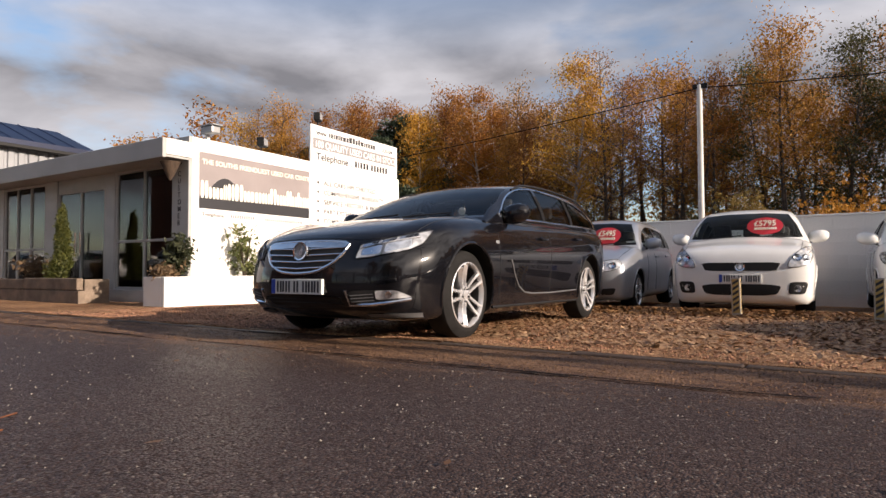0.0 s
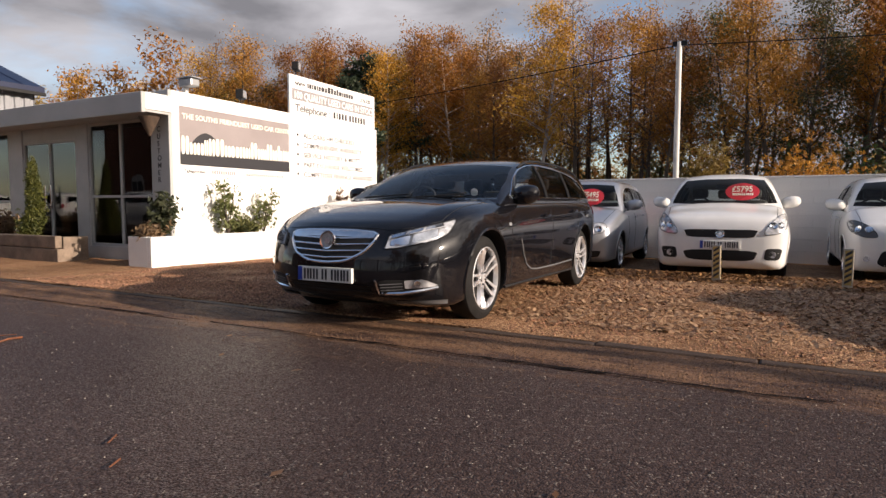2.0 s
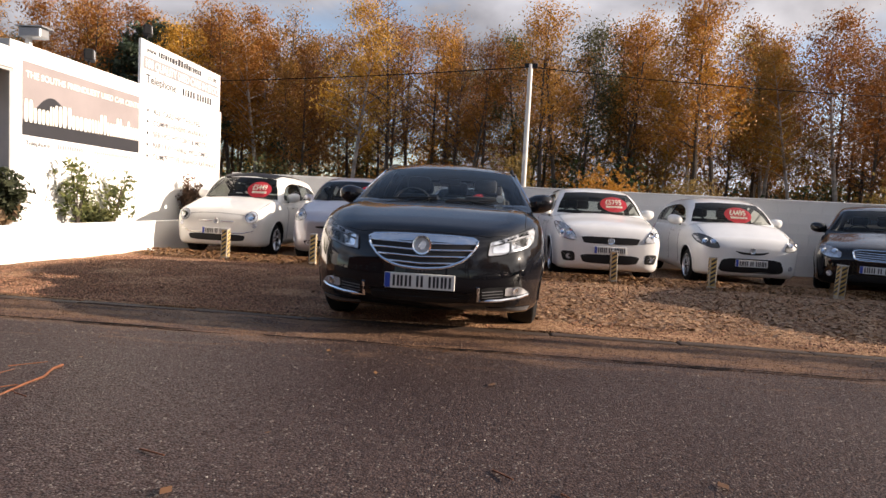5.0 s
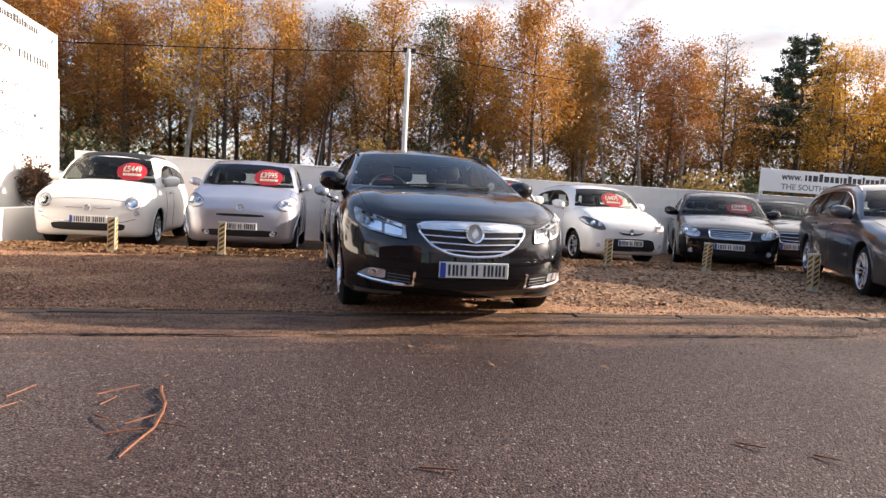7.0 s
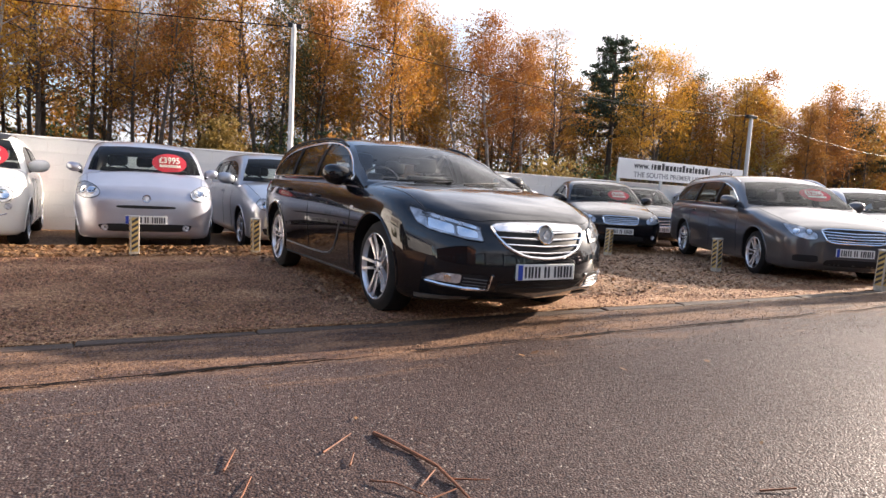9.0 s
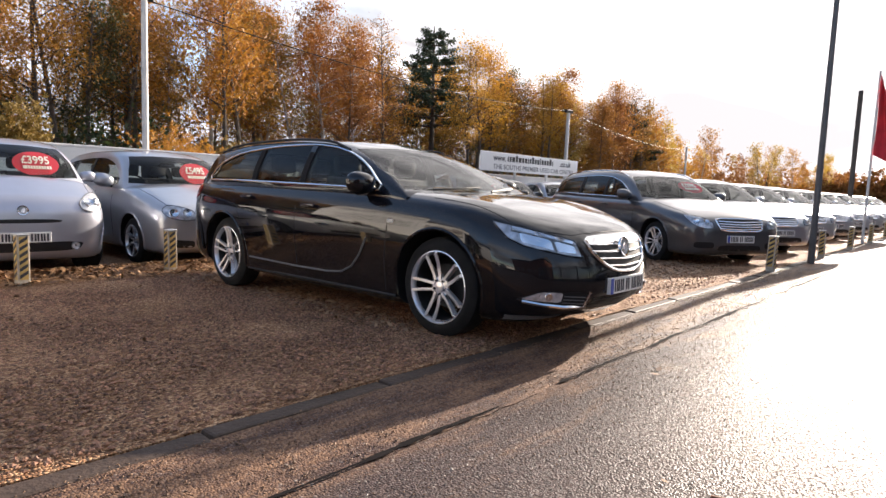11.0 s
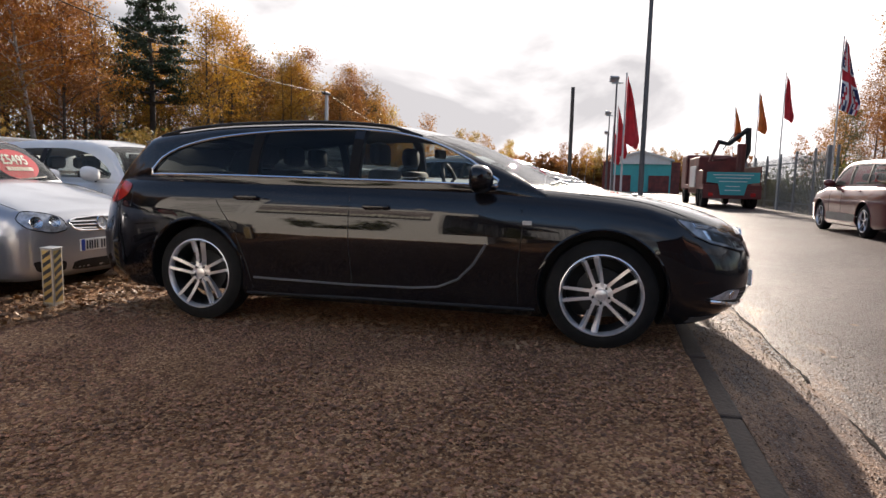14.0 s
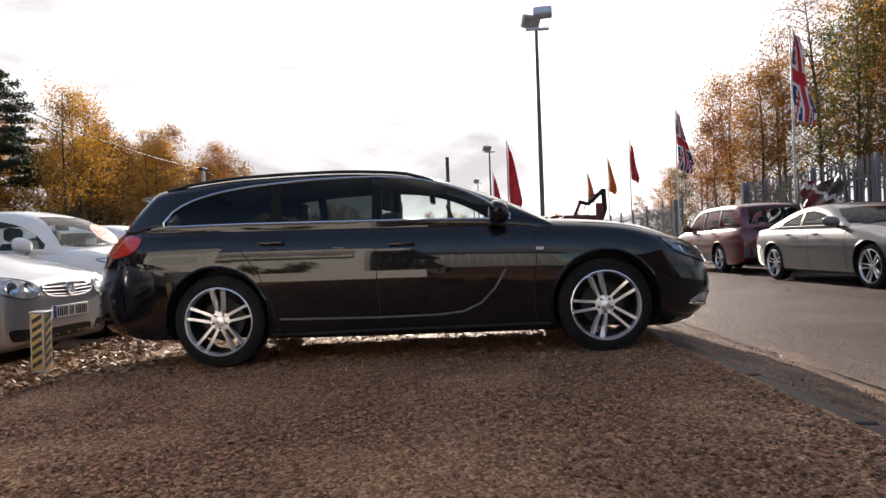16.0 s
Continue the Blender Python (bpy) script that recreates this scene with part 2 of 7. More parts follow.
def gravel(name, a, b, c, scale=75.0, rough=0.7):
    """Loose pea shingle: every pebble its own tone, mud between, broad stains."""
    m = bpy.data.materials.new(name)
    m.use_nodes = True
    n, l = m.node_tree.nodes, m.node_tree.links
    p = n["Principled BSDF"]
    p.inputs["Roughness"].default_value, p.inputs["Specular IOR Level"].default_value = rough, 0.18
    tc = n.new("ShaderNodeTexCoord")
    v = n.new("ShaderNodeTexVoronoi")
    v.inputs["Scale"].default_value = scale
    big = n.new("ShaderNodeTexNoise")
    big.inputs["Scale"].default_value, big.inputs["Detail"].default_value = 0.9, 8.0
    for k in (v, big):
        l.new(tc.outputs["Object"], k.inputs["Vector"])
    sep = n.new("ShaderNodeSeparateColor")
    l.new(v.outputs["Color"], sep.inputs["Color"])
    hue = n.new("ShaderNodeValToRGB")
    e = hue.color_ramp.elements
    e[0].color, e[1].color = (*a, 1), (*c, 1)
    hue.color_ramp.elements.new(0.55).color = (*b, 1)
    l.new(sep.outputs["Red"], hue.inputs["Fac"])
    tone = n.new("ShaderNodeMix")
    tone.data_type, tone.blend_type = "RGBA", "MULTIPLY"
    tone.inputs["Factor"].default_value = 0.8
    tr = n.new("ShaderNodeValToRGB")
    tr.color_ramp.elements[0].position, tr.color_ramp.elements[1].position = 0.36, 0.62
    tr.color_ramp.elements[0].color, tr.color_ramp.elements[1].color = (0.5, 0.46, 0.43, 1), (1, 1, 1, 1)
    l.new(big.outputs["Fac"], tr.inputs["Fac"])
    l.new(hue.outputs["Color"], tone.inputs["A"])
    l.new(tr.outputs["Color"], tone.inputs["B"])
    l.new(tone.outputs["Result"], p.inputs["Base Color"])
    bn = n.new("ShaderNodeBump")
    bn.inputs["Strength"].default_value, bn.inputs["Distance"].default_value = 1.0, 0.02
    bn.invert = True
    lump = n.new("ShaderNodeTexNoise")
    lump.inputs["Scale"].default_value, lump.inputs["Detail"].default_value = 14.0, 6.0
    l.new(tc.outputs["Object"], lump.inputs["Vector"])
    sub = n.new("ShaderNodeMath")
    sub.operation = "MULTIPLY_ADD"
    sub.inputs[1].default_value = -1.2
    l.new(lump.outputs["Fac"], sub.inputs[0])
    l.new(v.outputs["Distance"], sub.inputs[2])
    l.new(sub.outputs["Value"], bn.inputs["Height"])
    l.new(bn.outputs["Normal"], p.inputs["Normal"])
    return m


M_ROAD = asphalt("wet_tarmac")
M_EDGE = asphalt("gritty_road_edge", (1.25, 1.12, 1.0), (0.42, 0.6), (2.6, 3.6, 0.85), 0.22)
M_GRAVEL = gravel("shingle", (0.15, 0.07, 0.036), (0.39, 0.205, 0.104), (0.70, 0.45, 0.26))
M_TAR = mat("dark_tar_seam", (0.012, 0.010, 0.010), spec=0.05, rough=0.95, vary=0.3, scale=8, fine=0.4)
M_EARTH = mat("earth", (0.07, 0.05, 0.032), rough=0.9, vary=0.4, scale=0.6, bump=0.6, bump_scale=9)
M_KERB = mat("old_concrete", (0.068, 0.046, 0.034), spec=0.25, rough=0.6, vary=0.3, scale=3, bump=0.5, bump_scale=45, fine=0.7)
M_WALL = mat("white_block_paint", (0.72, 0.71, 0.69), rough=0.7, vary=0.07, scale=0.9, bump=0.35, bump_scale=40, fine=0.15)
M_RENDER = mat("white_render", (0.82, 0.81, 0.78), rough=0.6, vary=0.04, scale=1.3, bump=0.15, bump_scale=60, fine=0.08)
M_BOARD = mat("white_sign_board", (0.83, 0.83, 0.82), rough=0.4, vary=0.03, scale=2, fine=0.03)
M_FRAME = mat("grey_white_frame", (0.62, 0.62, 0.6), rough=0.45, vary=0.06, scale=3, fine=0.1)
M_INK = mat("dark_lettering", (0.025, 0.025, 0.03), rough=0.5, vary=0.05, fine=0)
M_INKGREY = mat("grey_lettering", (0.22, 0.22, 0.23), rough=0.5, vary=0.05, fine=0)
M_CREAM = mat("cream_lettering", (0.82, 0.79, 0.68), rough=0.5, vary=0.05, fine=0)
M_TAUPE = mat("taupe_banner", (0.27, 0.235, 0.235), rough=0.5, vary=0.08, scale=2, fine=0.08)
M_PALE = mat("pale_grey_panel", (0.26, 0.25, 0.26), rough=0.5, vary=0.05, scale=2, fine=0.05)
M_WOOD = mat("weathered_timber", (0.20, 0.15, 0.112), rough=0.8, vary=0.3, scale=5, bump=0.6, bump_scale=50, fine=0.6)
M_SOIL = mat("planter_soil", (0.05, 0.035, 0.025), rough=0.95, vary=0.3, bump=0.8, bump_scale=40)
M_GALV = mat("galvanised_steel", (0.42, 0.43, 0.44), rough=0.45, metal=0.7, vary=0.15, scale=4, fine=0.2)
M_FENCE = mat("grey_palisade_paint", (0.17, 0.185, 0.2), rough=0.55, metal=0.2, vary=0.2, scale=3, fine=0.2)
M_POLE = mat("pale_pole", (0.55, 0.54, 0.52), rough=0.5, vary=0.1, scale=2, fine=0.2)
M_BLACKP = mat("black_plastic", (0.016, 0.016, 0.017), rough=0.5, vary=0.1, fine=0.1, spec=0.22)
M_TYRE = mat("tyre_rubber", (0.013, 0.0125, 0.0125), spec=0.2, rough=0.8, vary=0.3, scale=8, fine=0.3, bump=0.2, bump_scale=120)
M_ALLOY = mat("silver_alloy", (0.82, 0.82, 0.84), rough=0.27, metal=0.7, vary=0.06, scale=10, fine=0.08)
M_BRAKESHADE = mat("brake_and_barrel_shade", (0.018, 0.018, 0.019), rough=0.55, metal=0.3, vary=0.2, scale=9, fine=0.2)
M_CHROME = mat("chrome", (0.85, 0.85, 0.86), rough=0.1, metal=1.0, vary=0.02, fine=0)
M_CABIN = mat("cabin_trim", (0.02, 0.02, 0.022), rough=0.7, vary=0.2, scale=6, fine=0.2)
M_SEAT = mat("seat_cloth", (0.035, 0.035, 0.038), rough=0.9, vary=0.2, scale=20, fine=0.3)
M_LAMP = mat("headlamp_reflector", (0.66, 0.67, 0.70), rough=0.25, metal=0.5, vary=0.35, scale=26, fine=0.3)
M_LENS = glass("lamp_lens", (0.93, 0.95, 0.97))
M_TAIL = mat("red_lamp_lens", (0.42, 0.012, 0.012), rough=0.12, vary=0.15, scale=30, fine=0.1, coat=1.0)
M_PLATE = mat("white_number_plate", (0.74, 0.74, 0.71), rough=0.35, vary=0.03, fine=0.03)
M_PLATEB = mat("blue_plate_band", (0.02, 0.06, 0.38), rough=0.35, vary=0.03, fine=0)
M_RED = mat("red_price_card", (0.55, 0.03, 0.045), rough=0.5, vary=0.06, fine=0.05)
M_YELLOW = mat("yellow_band", (0.52, 0.35, 0.11), rough=0.6, vary=0.25, scale=14, fine=0.3)
M_POSTG = mat("faded_post_paint", (0.46, 0.41, 0.33), rough=0.7, vary=0.25, scale=14, fine=0.4)
G_CAR = glass("car_glass", (0.78, 0.83, 0.81), ior=1.36)
G_DARK = glass("privacy_glass", (0.22, 0.25, 0.25), ior=1.36)
G_SHOP = glass("shop_glass", (0.7, 0.72, 0.72), ior=1.7)
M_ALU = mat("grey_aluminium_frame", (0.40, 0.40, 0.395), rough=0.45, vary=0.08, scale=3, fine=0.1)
# white fascia turned from the sun; its shade is put into this grey
M_FASCIA = mat("white_fascia_in_shade", (0.40, 0.40, 0.395), rough=0.5, vary=0.08, scale=1.5, fine=0.12)
M_DARKP = mat("dark_steel_post", (0.10, 0.10, 0.105), rough=0.5, metal=0.3, vary=0.15, scale=4, fine=0.2)
M_WICKER = mat("brown_wicker", (0.075, 0.048, 0.032), rough=0.85, vary=0.35, scale=20, bump=0.8, bump_scale=70, fine=0.6)
M_TRIM = mat("matt_black_trim", (0.012, 0.012, 0.013), rough=0.6, vary=0.1, fine=0.05, spec=0.08)
M_LIP = mat("grey_plastic", (0.11, 0.11, 0.115), rough=0.5, vary=0.15, scale=5, fine=0.2)


# ---- mesh helpers ----
def link(name, bm, material, parent=None, label="", smooth=False, m=None, sharp=35):
    me = bpy.data.meshes.new(name)
    bm.normal_update()
    bm.to_mesh(me)
    bm.free()
    for q in (material if isinstance(material, (list, tuple)) else [material]):
        me.materials.append(q)
    if smooth:
        for f in me.polygons:
            f.use_smooth = True
        me.set_sharp_from_angle(angle=radians(sharp))
    ob = new(name, me)
    if parent is not None:
        ob.parent = parent
    if m is not None:
        ob.matrix_basis = m
    if label:
        ob["label"] = label
    return ob


def part(name, bm, material, parent, label="", smooth=False, m=None):
    return link(name, bm, material, parent, label, smooth, m)


def empty(name, m, label, category, group=""):
    ob = new(name)
    ob.empty_display_size = 0.2
    ob.matrix_basis = m
    return tagged(ob, label, category, group)


def add_box(bm, a, b, bevel=0.0, rot=None):
    """A box from corner a to corner b, its edges bevelled."""
    lo, hi = [min(p, q) for p, q in zip(a, b)], [max(p, q) for p, q in zip(a, b)]
    c = Vector([(p + q) / 2 for p, q in zip(lo, hi)])
    s = [q - p for p, q in zip(lo, hi)]
    made = bmesh.ops.create_cube(bm, size=1.0, matrix=Matrix.Translation(c) @ (rot or Matrix()) @ Matrix.Diagonal((*s, 1)))
    if bevel:
        vs = set(made["verts"])
        es = [e for e in bm.edges if e.verts[0] in vs and e.verts[1] in vs]
        bmesh.ops.bevel(bm, geom=es, offset=bevel, segments=2, affect="EDGES", profile=0.5)
    return bm


def box(a, b, bevel=0.0):
    return add_box(bmesh.new(), a, b, bevel)


def tube(bm, pts, radii, sides=8, close=False):
    """A round bar through points, with a radius at each."""
    pts = [Vector(p) for p in pts]
    if not isinstance(radii, (list, tuple)):
        radii = [radii] * len(pts)
    rings, n = [], len(pts)
    for i, p in enumerate(pts):
        d = (pts[(i + 1) % n] - pts[i - 1]) if close else (pts[min(i + 1, n - 1)] - pts[max(i - 1, 0)])
        d.normalize()
        up = Vector((0, 0, 1)) if abs(d.z) < 0.9 else Vector((1, 0, 0))
        u = d.cross(up).normalized()
        w = u.cross(d)
        rings.append([bm.verts.new(p + (u * math.cos(a) + w * math.sin(a)) * radii[i])
                      for a in [2 * math.pi * k / sides for k in range(sides)]])
    for i in range(n if close else n - 1):
        a, b = rings[i], rings[(i + 1) % n]
        for k in range(sides):
            bm.faces.new((a[k], a[(k + 1) % sides], b[(k + 1) % sides], b[k]))
    if not close:
        bm.faces.new(rings[0][::-1])
        bm.faces.new(rings[-1])
    bmesh.ops.recalc_face_normals(bm, faces=bm.faces)
    return bm


def lathe(bm, profile, sides=40, axis="x"):
    """A ring spun about an axis from (along, radius) pairs."""
    rings = []
    for k in range(sides):
        a = 2 * math.pi * k / sides
        c, s = math.cos(a), math.sin(a)
        rings.append([bm.verts.new((u, r * c, r * s) if axis == "x" else (r * c, r * s, u)) for u, r in profile])
    for k in range(sides):
        a, b = rings[k], rings[(k + 1) % sides]
        for i in range(len(profile) - 1):
            bm.faces.new((a[i], b[i], b[i + 1], a[i + 1]))
    bmesh.ops.recalc_face_normals(bm, faces=bm.faces)
    return bm


def prism(bm, poly, y0, y1, axis="y", idx=0):
    """A flat outline drawn out along an axis; the outline is (x, z) for y, (y, z) for x, (x, y) for z."""
    def at(p, d):
        return {"y": (p[0], d, p[1]), "x": (d, p[0], p[1]), "z": (p[0], p[1], d)}[axis]
    a = [bm.verts.new(at(p, y0)) for p in poly]
    b = [bm.verts.new(at(p, y1)) for p in poly]
    fs = [bm.faces.new(a), bm.faces.new(b[::-1])]
    for i in range(len(poly)):
        j = (i + 1) % len(poly)
        fs.append(bm.faces.new((a[i], b[i], b[j], a[j])))
    for f in fs:
        f.material_index = idx
    bmesh.ops.recalc_face_normals(bm, faces=fs)
    return bm


def soften(poly, times=2, keep=0.25):
    """Cuts the corners of an outline into curves."""
    for _ in range(times):
        out = []
        for i in range(len(poly)):
            p, q = Vector(poly[i]), Vector(poly[(i + 1) % len(poly)])
            out += [tuple(p.lerp(q, keep)), tuple(p.lerp(q, 1 - keep))]
        poly = out
    return poly


def text(name, body, size, material, m, parent=None, width=0.0, label="", kind=""):
    cu = bpy.data.curves.new(name, "FONT")
    cu.body, cu.size, cu.extrude, cu.offset = body, size, 0.0015, size * 0.016
    cu.align_x, cu.align_y = "LEFT", "BOTTOM_BASELINE"
    cu.materials.append(material)
    ob = new(name, cu)
    ob.parent = parent
    ob.matrix_basis = m
    if width:
        bpy.context.view_layer.update()
        ob.scale.x = width / max(0.01, ob.dimensions.x)
    if label:
        ob["label"] = label
    return ob


def bars(bm, x, z, h, widths, gap, y=0.0, d=0.003):
    """A run of plain upright bars that stands for writing, in the plane y, starting at x."""
    for w in widths:
        if w > 0:
            add_box(bm, (x, y - d, z), (x + w, y, z + h))
            x += w + gap
        else:
            x -= w
    return bm


def strokes(bm, x, z, h, words, rg, y=0.0, d=0.003, axis="y"):
    """Bars in word groups with uneven tops, for writing that is not spelt out; words are letter counts."""
    for w in words:
        for k in range(w):
            wd = h * rg.choice((0.3, 0.5, 0.55, 0.6, 0.75))
            t = h * rg.choice((0.74, 0.74, 0.74, 1.0))
            lo, hi = (x, y - d, z), (x + wd, y, z + t)
            if axis == "x":
                lo, hi = (y, x, z), (y + d, x + wd, z + t)
            add_box(bm, lo, hi)
            x += wd + h * 0.2
        x += h * 0.35
    return x


# ---- ground, road, kerb ----
def gz(y):
    """The lot falls gently from the kerb to the back wall."""
    y = min(max(y, 4.05), 13.3)
    return 0.025 - 0.016 * (y - 4.05) + 0.028 * math.exp(-(y - 4.05) / 0.22)


def sheet(name, xs, ys, z, material, label, category, kind="structure", rough=0.0, skirt=0.12):
    bm = bmesh.new()
    g = [[bm.verts.new((x, y, z(x, y) + rough * (noise.noise(Vector((x * 1.3, y * 1.3, 3))) + 0.5 * noise.noise(Vector((x * 4.1, y * 4.1, 8)))))) for y in ys] for x in xs]
    for i in range(len(xs) - 1):
        for j in range(len(ys) - 1):
            bm.faces.new((g[i][j], g[i + 1][j], g[i + 1][j + 1], g[i][j + 1]))
    if name == "road_edge":                      # a ragged seam with the carriageway
        for row in g:
            row[0].co.y += 0.035 * noise.noise(Vector((row[0].co.x * 1.9, 2, 5))) + 0.02 * noise.noise(Vector((row[0].co.x * 9, 2, 5)))
    edge = [e for e in bm.edges if e.is_boundary]
    if skirt:
        ex = bmesh.ops.extrude_edge_only(bm, edges=edge)
        for v in ex["geom"]:
            if isinstance(v, bmesh.types.BMVert):
                v.co.z -= skirt
    bmesh.ops.recalc_face_normals(bm, faces=bm.faces)
    return tagged(link(name, bm, material, smooth=True), label, category, kind=kind)


def steps(a, b, d):
    n = max(1, round((b - a) / d))
    return [a + (b - a) * i / n for i in range(n + 1)]


sheet("ground", steps(-700, 900, 50), steps(-500, 700, 50), lambda x, y: -0.2, M_EARTH,
      "bare earth and leaf litter under the woods", "ground", skirt=0)
sheet("road", steps(-60, 160, 1.5), steps(-3.2, 3.46, 0.5), lambda x, y: 0.0, M_ROAD,
      "wet dark tarmac road with scattered grit", "road", rough=0.006)
sheet("road_edge", steps(-60, -10, 0.8) + steps(-9.9, 8, 0.1) + steps(8.2, 160, 0.8), steps(3.40, 3.89, 0.1), lambda x, y: 0.0 + 0.085 * (y - 3.40), M_EDGE,
      "gritty brown strip along the road edge", "road", rough=0.008)
sheet("gravel_lot", steps(-30, -8, 0.6) + steps(-7.9, 8, 0.16) + steps(8.3, 120, 0.7), steps(3.985, 13.4, 0.16),
      lambda x, y: gz(y) + 0.085 * math.exp(-((y - 8.85) / 0.22) ** 2) * max(0.0, 0.5 + 0.8 * noise.noise(Vector((x * 1.7, 7, 1)))), M_GRAVEL,
      "brown shingle forecourt scattered with leaf litter", "gravel", rough=0.02)
seam = bmesh.new()
rows = [(x, 3.415 + 0.03 * noise.noise(Vector((x * 1.9, 2, 5))) + 0.012 * noise.noise(Vector((x * 11, 4, 1))), 0.004 + 0.026 * abs(noise.noise(Vector((x * 6, 9, 2))))) for x in steps(-14, 16, 0.06)]
prev = None
for x, y, w in rows:
    cur = [seam.verts.new((x, y - w, 0.009)), seam.verts.new((x, y + w, 0.011))]
    if prev and noise.noise(Vector((x * 1.1, 5, 5))) > -0.3:
        seam.faces.new((prev[0], cur[0], cur[1], prev[1]))
    prev = cur
tagged(link("road_seam", seam, M_TAR), "ragged dark tar seam along the road edge", "road", kind="structure")
kerb = empty("kerb", pose(0, 0, 0), "worn concrete edging between road and gravel", "kerb")
kerb["kind"] = "structure"
kerb_me = []
for k in range(4):
    bm = box((-0.458, -0.055, -0.12), (0.458, 0.055, 0), 0.014)
    for v in bm.verts:
        v.co += Vector((0, noise.noise(v.co * 3 + Vector((k * 9, 0, 0))) * 0.012, noise.noise(v.co * 4 + Vector((k * 5, 3, 0))) * 0.01))
    me = bpy.data.meshes.new("kerb_stone")
    bm.to_mesh(me)
    bm.free()
    me.materials.append(M_KERB)
    kerb_me.append(me)
for k in range(60):
    ob = new("kerb_stone", kerb_me[k % 4])
    ob.parent = kerb
    ob.matrix_basis = pose(-18 + k * 0.92, 3.935 + random.uniform(-0.012, 0.012), 0.047 + random.uniform(-0.006, 0.006), 0, random.uniform(-0.5, 0.5), random.uniform(-0.6, 0.6))

# ---- back wall of painted blocks ----
WALL_Y, WALL_Z0, WALL_TOP = 12.9, -0.12, 1.45
wall_back = link("wall_back", box((-7.5, WALL_Y + 0.008, WALL_Z0 - 0.2), (70, WALL_Y + 0.2, WALL_TOP)), M_WALL)
tagged(wall_back, "white painted concrete block wall behind the parked cars", "wall", kind="structure")
part("coping", box((-7.5, WALL_Y - 0.015, WALL_TOP), (70, WALL_Y + 0.22, WALL_TOP + 0.035), 0.008), M_WALL, wall_back)

# ---- showroom ----
BX, BY, BT = -7.695, 6.83, 2.79     # sign wall plane, glass front plane, sign wall top
show = empty("showroom", pose(0, 0, 0), "single-storey white car showroom with glazed front", "building")
sign_wall = part("sign_wall", box((BX - 0.22, BY, -0.2), (BX, 12.68, BT), 0.012), M_RENDER, show, "white rendered side wall")
part("rear_wall", box((-17.0, 12.7, -0.2), (BX - 0.22, 12.9, 2.6)), M_RENDER, show)
part("floor_slab", box((-17.0, BY + 0.1, -0.2), (BX - 0.22, 12.7, 0.06)), M_KERB, show)
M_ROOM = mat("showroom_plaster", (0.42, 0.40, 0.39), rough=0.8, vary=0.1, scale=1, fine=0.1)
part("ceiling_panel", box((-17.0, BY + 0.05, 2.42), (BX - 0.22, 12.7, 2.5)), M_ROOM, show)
part("flat_roof", box((-17.2, BY - 0.3, 2.50), (BX - 0.05, 12.7, 2.62)), M_FRAME, show)
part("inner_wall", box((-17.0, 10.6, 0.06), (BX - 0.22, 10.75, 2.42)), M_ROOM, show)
part("side_wall", box((-17.2, BY, -0.2), (-17.0, 12.9, 2.5)), M_RENDER, show)
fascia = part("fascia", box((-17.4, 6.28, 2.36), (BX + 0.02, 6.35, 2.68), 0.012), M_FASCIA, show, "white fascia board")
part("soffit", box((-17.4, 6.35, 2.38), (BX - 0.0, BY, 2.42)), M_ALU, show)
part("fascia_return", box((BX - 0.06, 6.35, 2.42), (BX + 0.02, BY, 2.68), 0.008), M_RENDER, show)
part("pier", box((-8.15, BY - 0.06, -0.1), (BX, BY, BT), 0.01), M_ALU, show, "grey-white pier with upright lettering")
part("plinth", box((-17.0, BY - 0.03, -0.15), (-8.15, BY + 0.1, 0.2), 0.008), M_ALU, show)
for x0, x1 in ((-10.3, -9.95), (-12.55, -12.05), (-14.8, -14.4)):
    part("column", box((x0, BY - 0.02, 0.2), (x1, BY + 0.12, 2.38), 0.008), M_ALU, show)


def shop_window(x0, x1, z0, z1, mull, trans, name="window"):
    t = 0.05
    w = part(name, box((x0, BY, z0), (x1, BY + 0.07, z0 + t), 0.006), M_ALU, show, "grey aluminium frame")
    part("head_bar", box((x0, BY, z1 - t), (x1, BY + 0.07, z1), 0.006), M_ALU, w)
    for a in (x0, x1 - t):
        part("jamb", box((a, BY, z0 + t), (a + t, BY + 0.07, z1 - t), 0.006), M_ALU, w)
    for q in mull:
        part("mullion", box((q - 0.025, BY + 0.002, z0 + t), (q + 0.025, BY + 0.068, z1 - t), 0.005), M_ALU, w)
    for q in trans:
        part("transom", box((x0 + t, BY + 0.006, q - 0.022), (x1 - t, BY + 0.064, q + 0.022), 0.005), M_ALU, w)
    xs, zs = [x0 + t, *mull, x1 - t], [z0 + t, *trans, z1 - t]
    for i in range(len(xs) - 1):
        for j in range(len(zs) - 1):
            pane = part("pane", box((xs[i], BY + 0.03, zs[j]), (xs[i + 1], BY + 0.036, zs[j + 1])), G_SHOP, w)
            pane.visible_shadow = False
    return w


shop_window(-9.95, -8.15, 0.2, 2.38, [-9.05], [1.08])
door = shop_window(-12.05, -10.3, 0.02, 2.14, [-11.17], [], "glazed_door")
part("door_pull", tube(bmesh.new(), [(-11.26, BY - 0.05, 0.85), (-11.26, BY - 0.05, 1.3)], 0.018), M_CHROME, door, "steel pull handle")
part("door_pull", tube(bmesh.new(), [(-11.08, BY - 0.05, 0.85), (-11.08, BY - 0.05, 1.3)], 0.018), M_CHROME, door, "steel pull handle")
part("fanlight_panel", box((-12.05, BY, 2.14), (-10.3, BY + 0.08, 2.38), 0.005), M_ALU, show)
shop_window(-14.4, -12.55, 0.2, 2.38, [-13.8, -13.2], [1.0])
shop_window(-17.0, -14.8, 0.2, 2.38, [-15.9], [1.0])
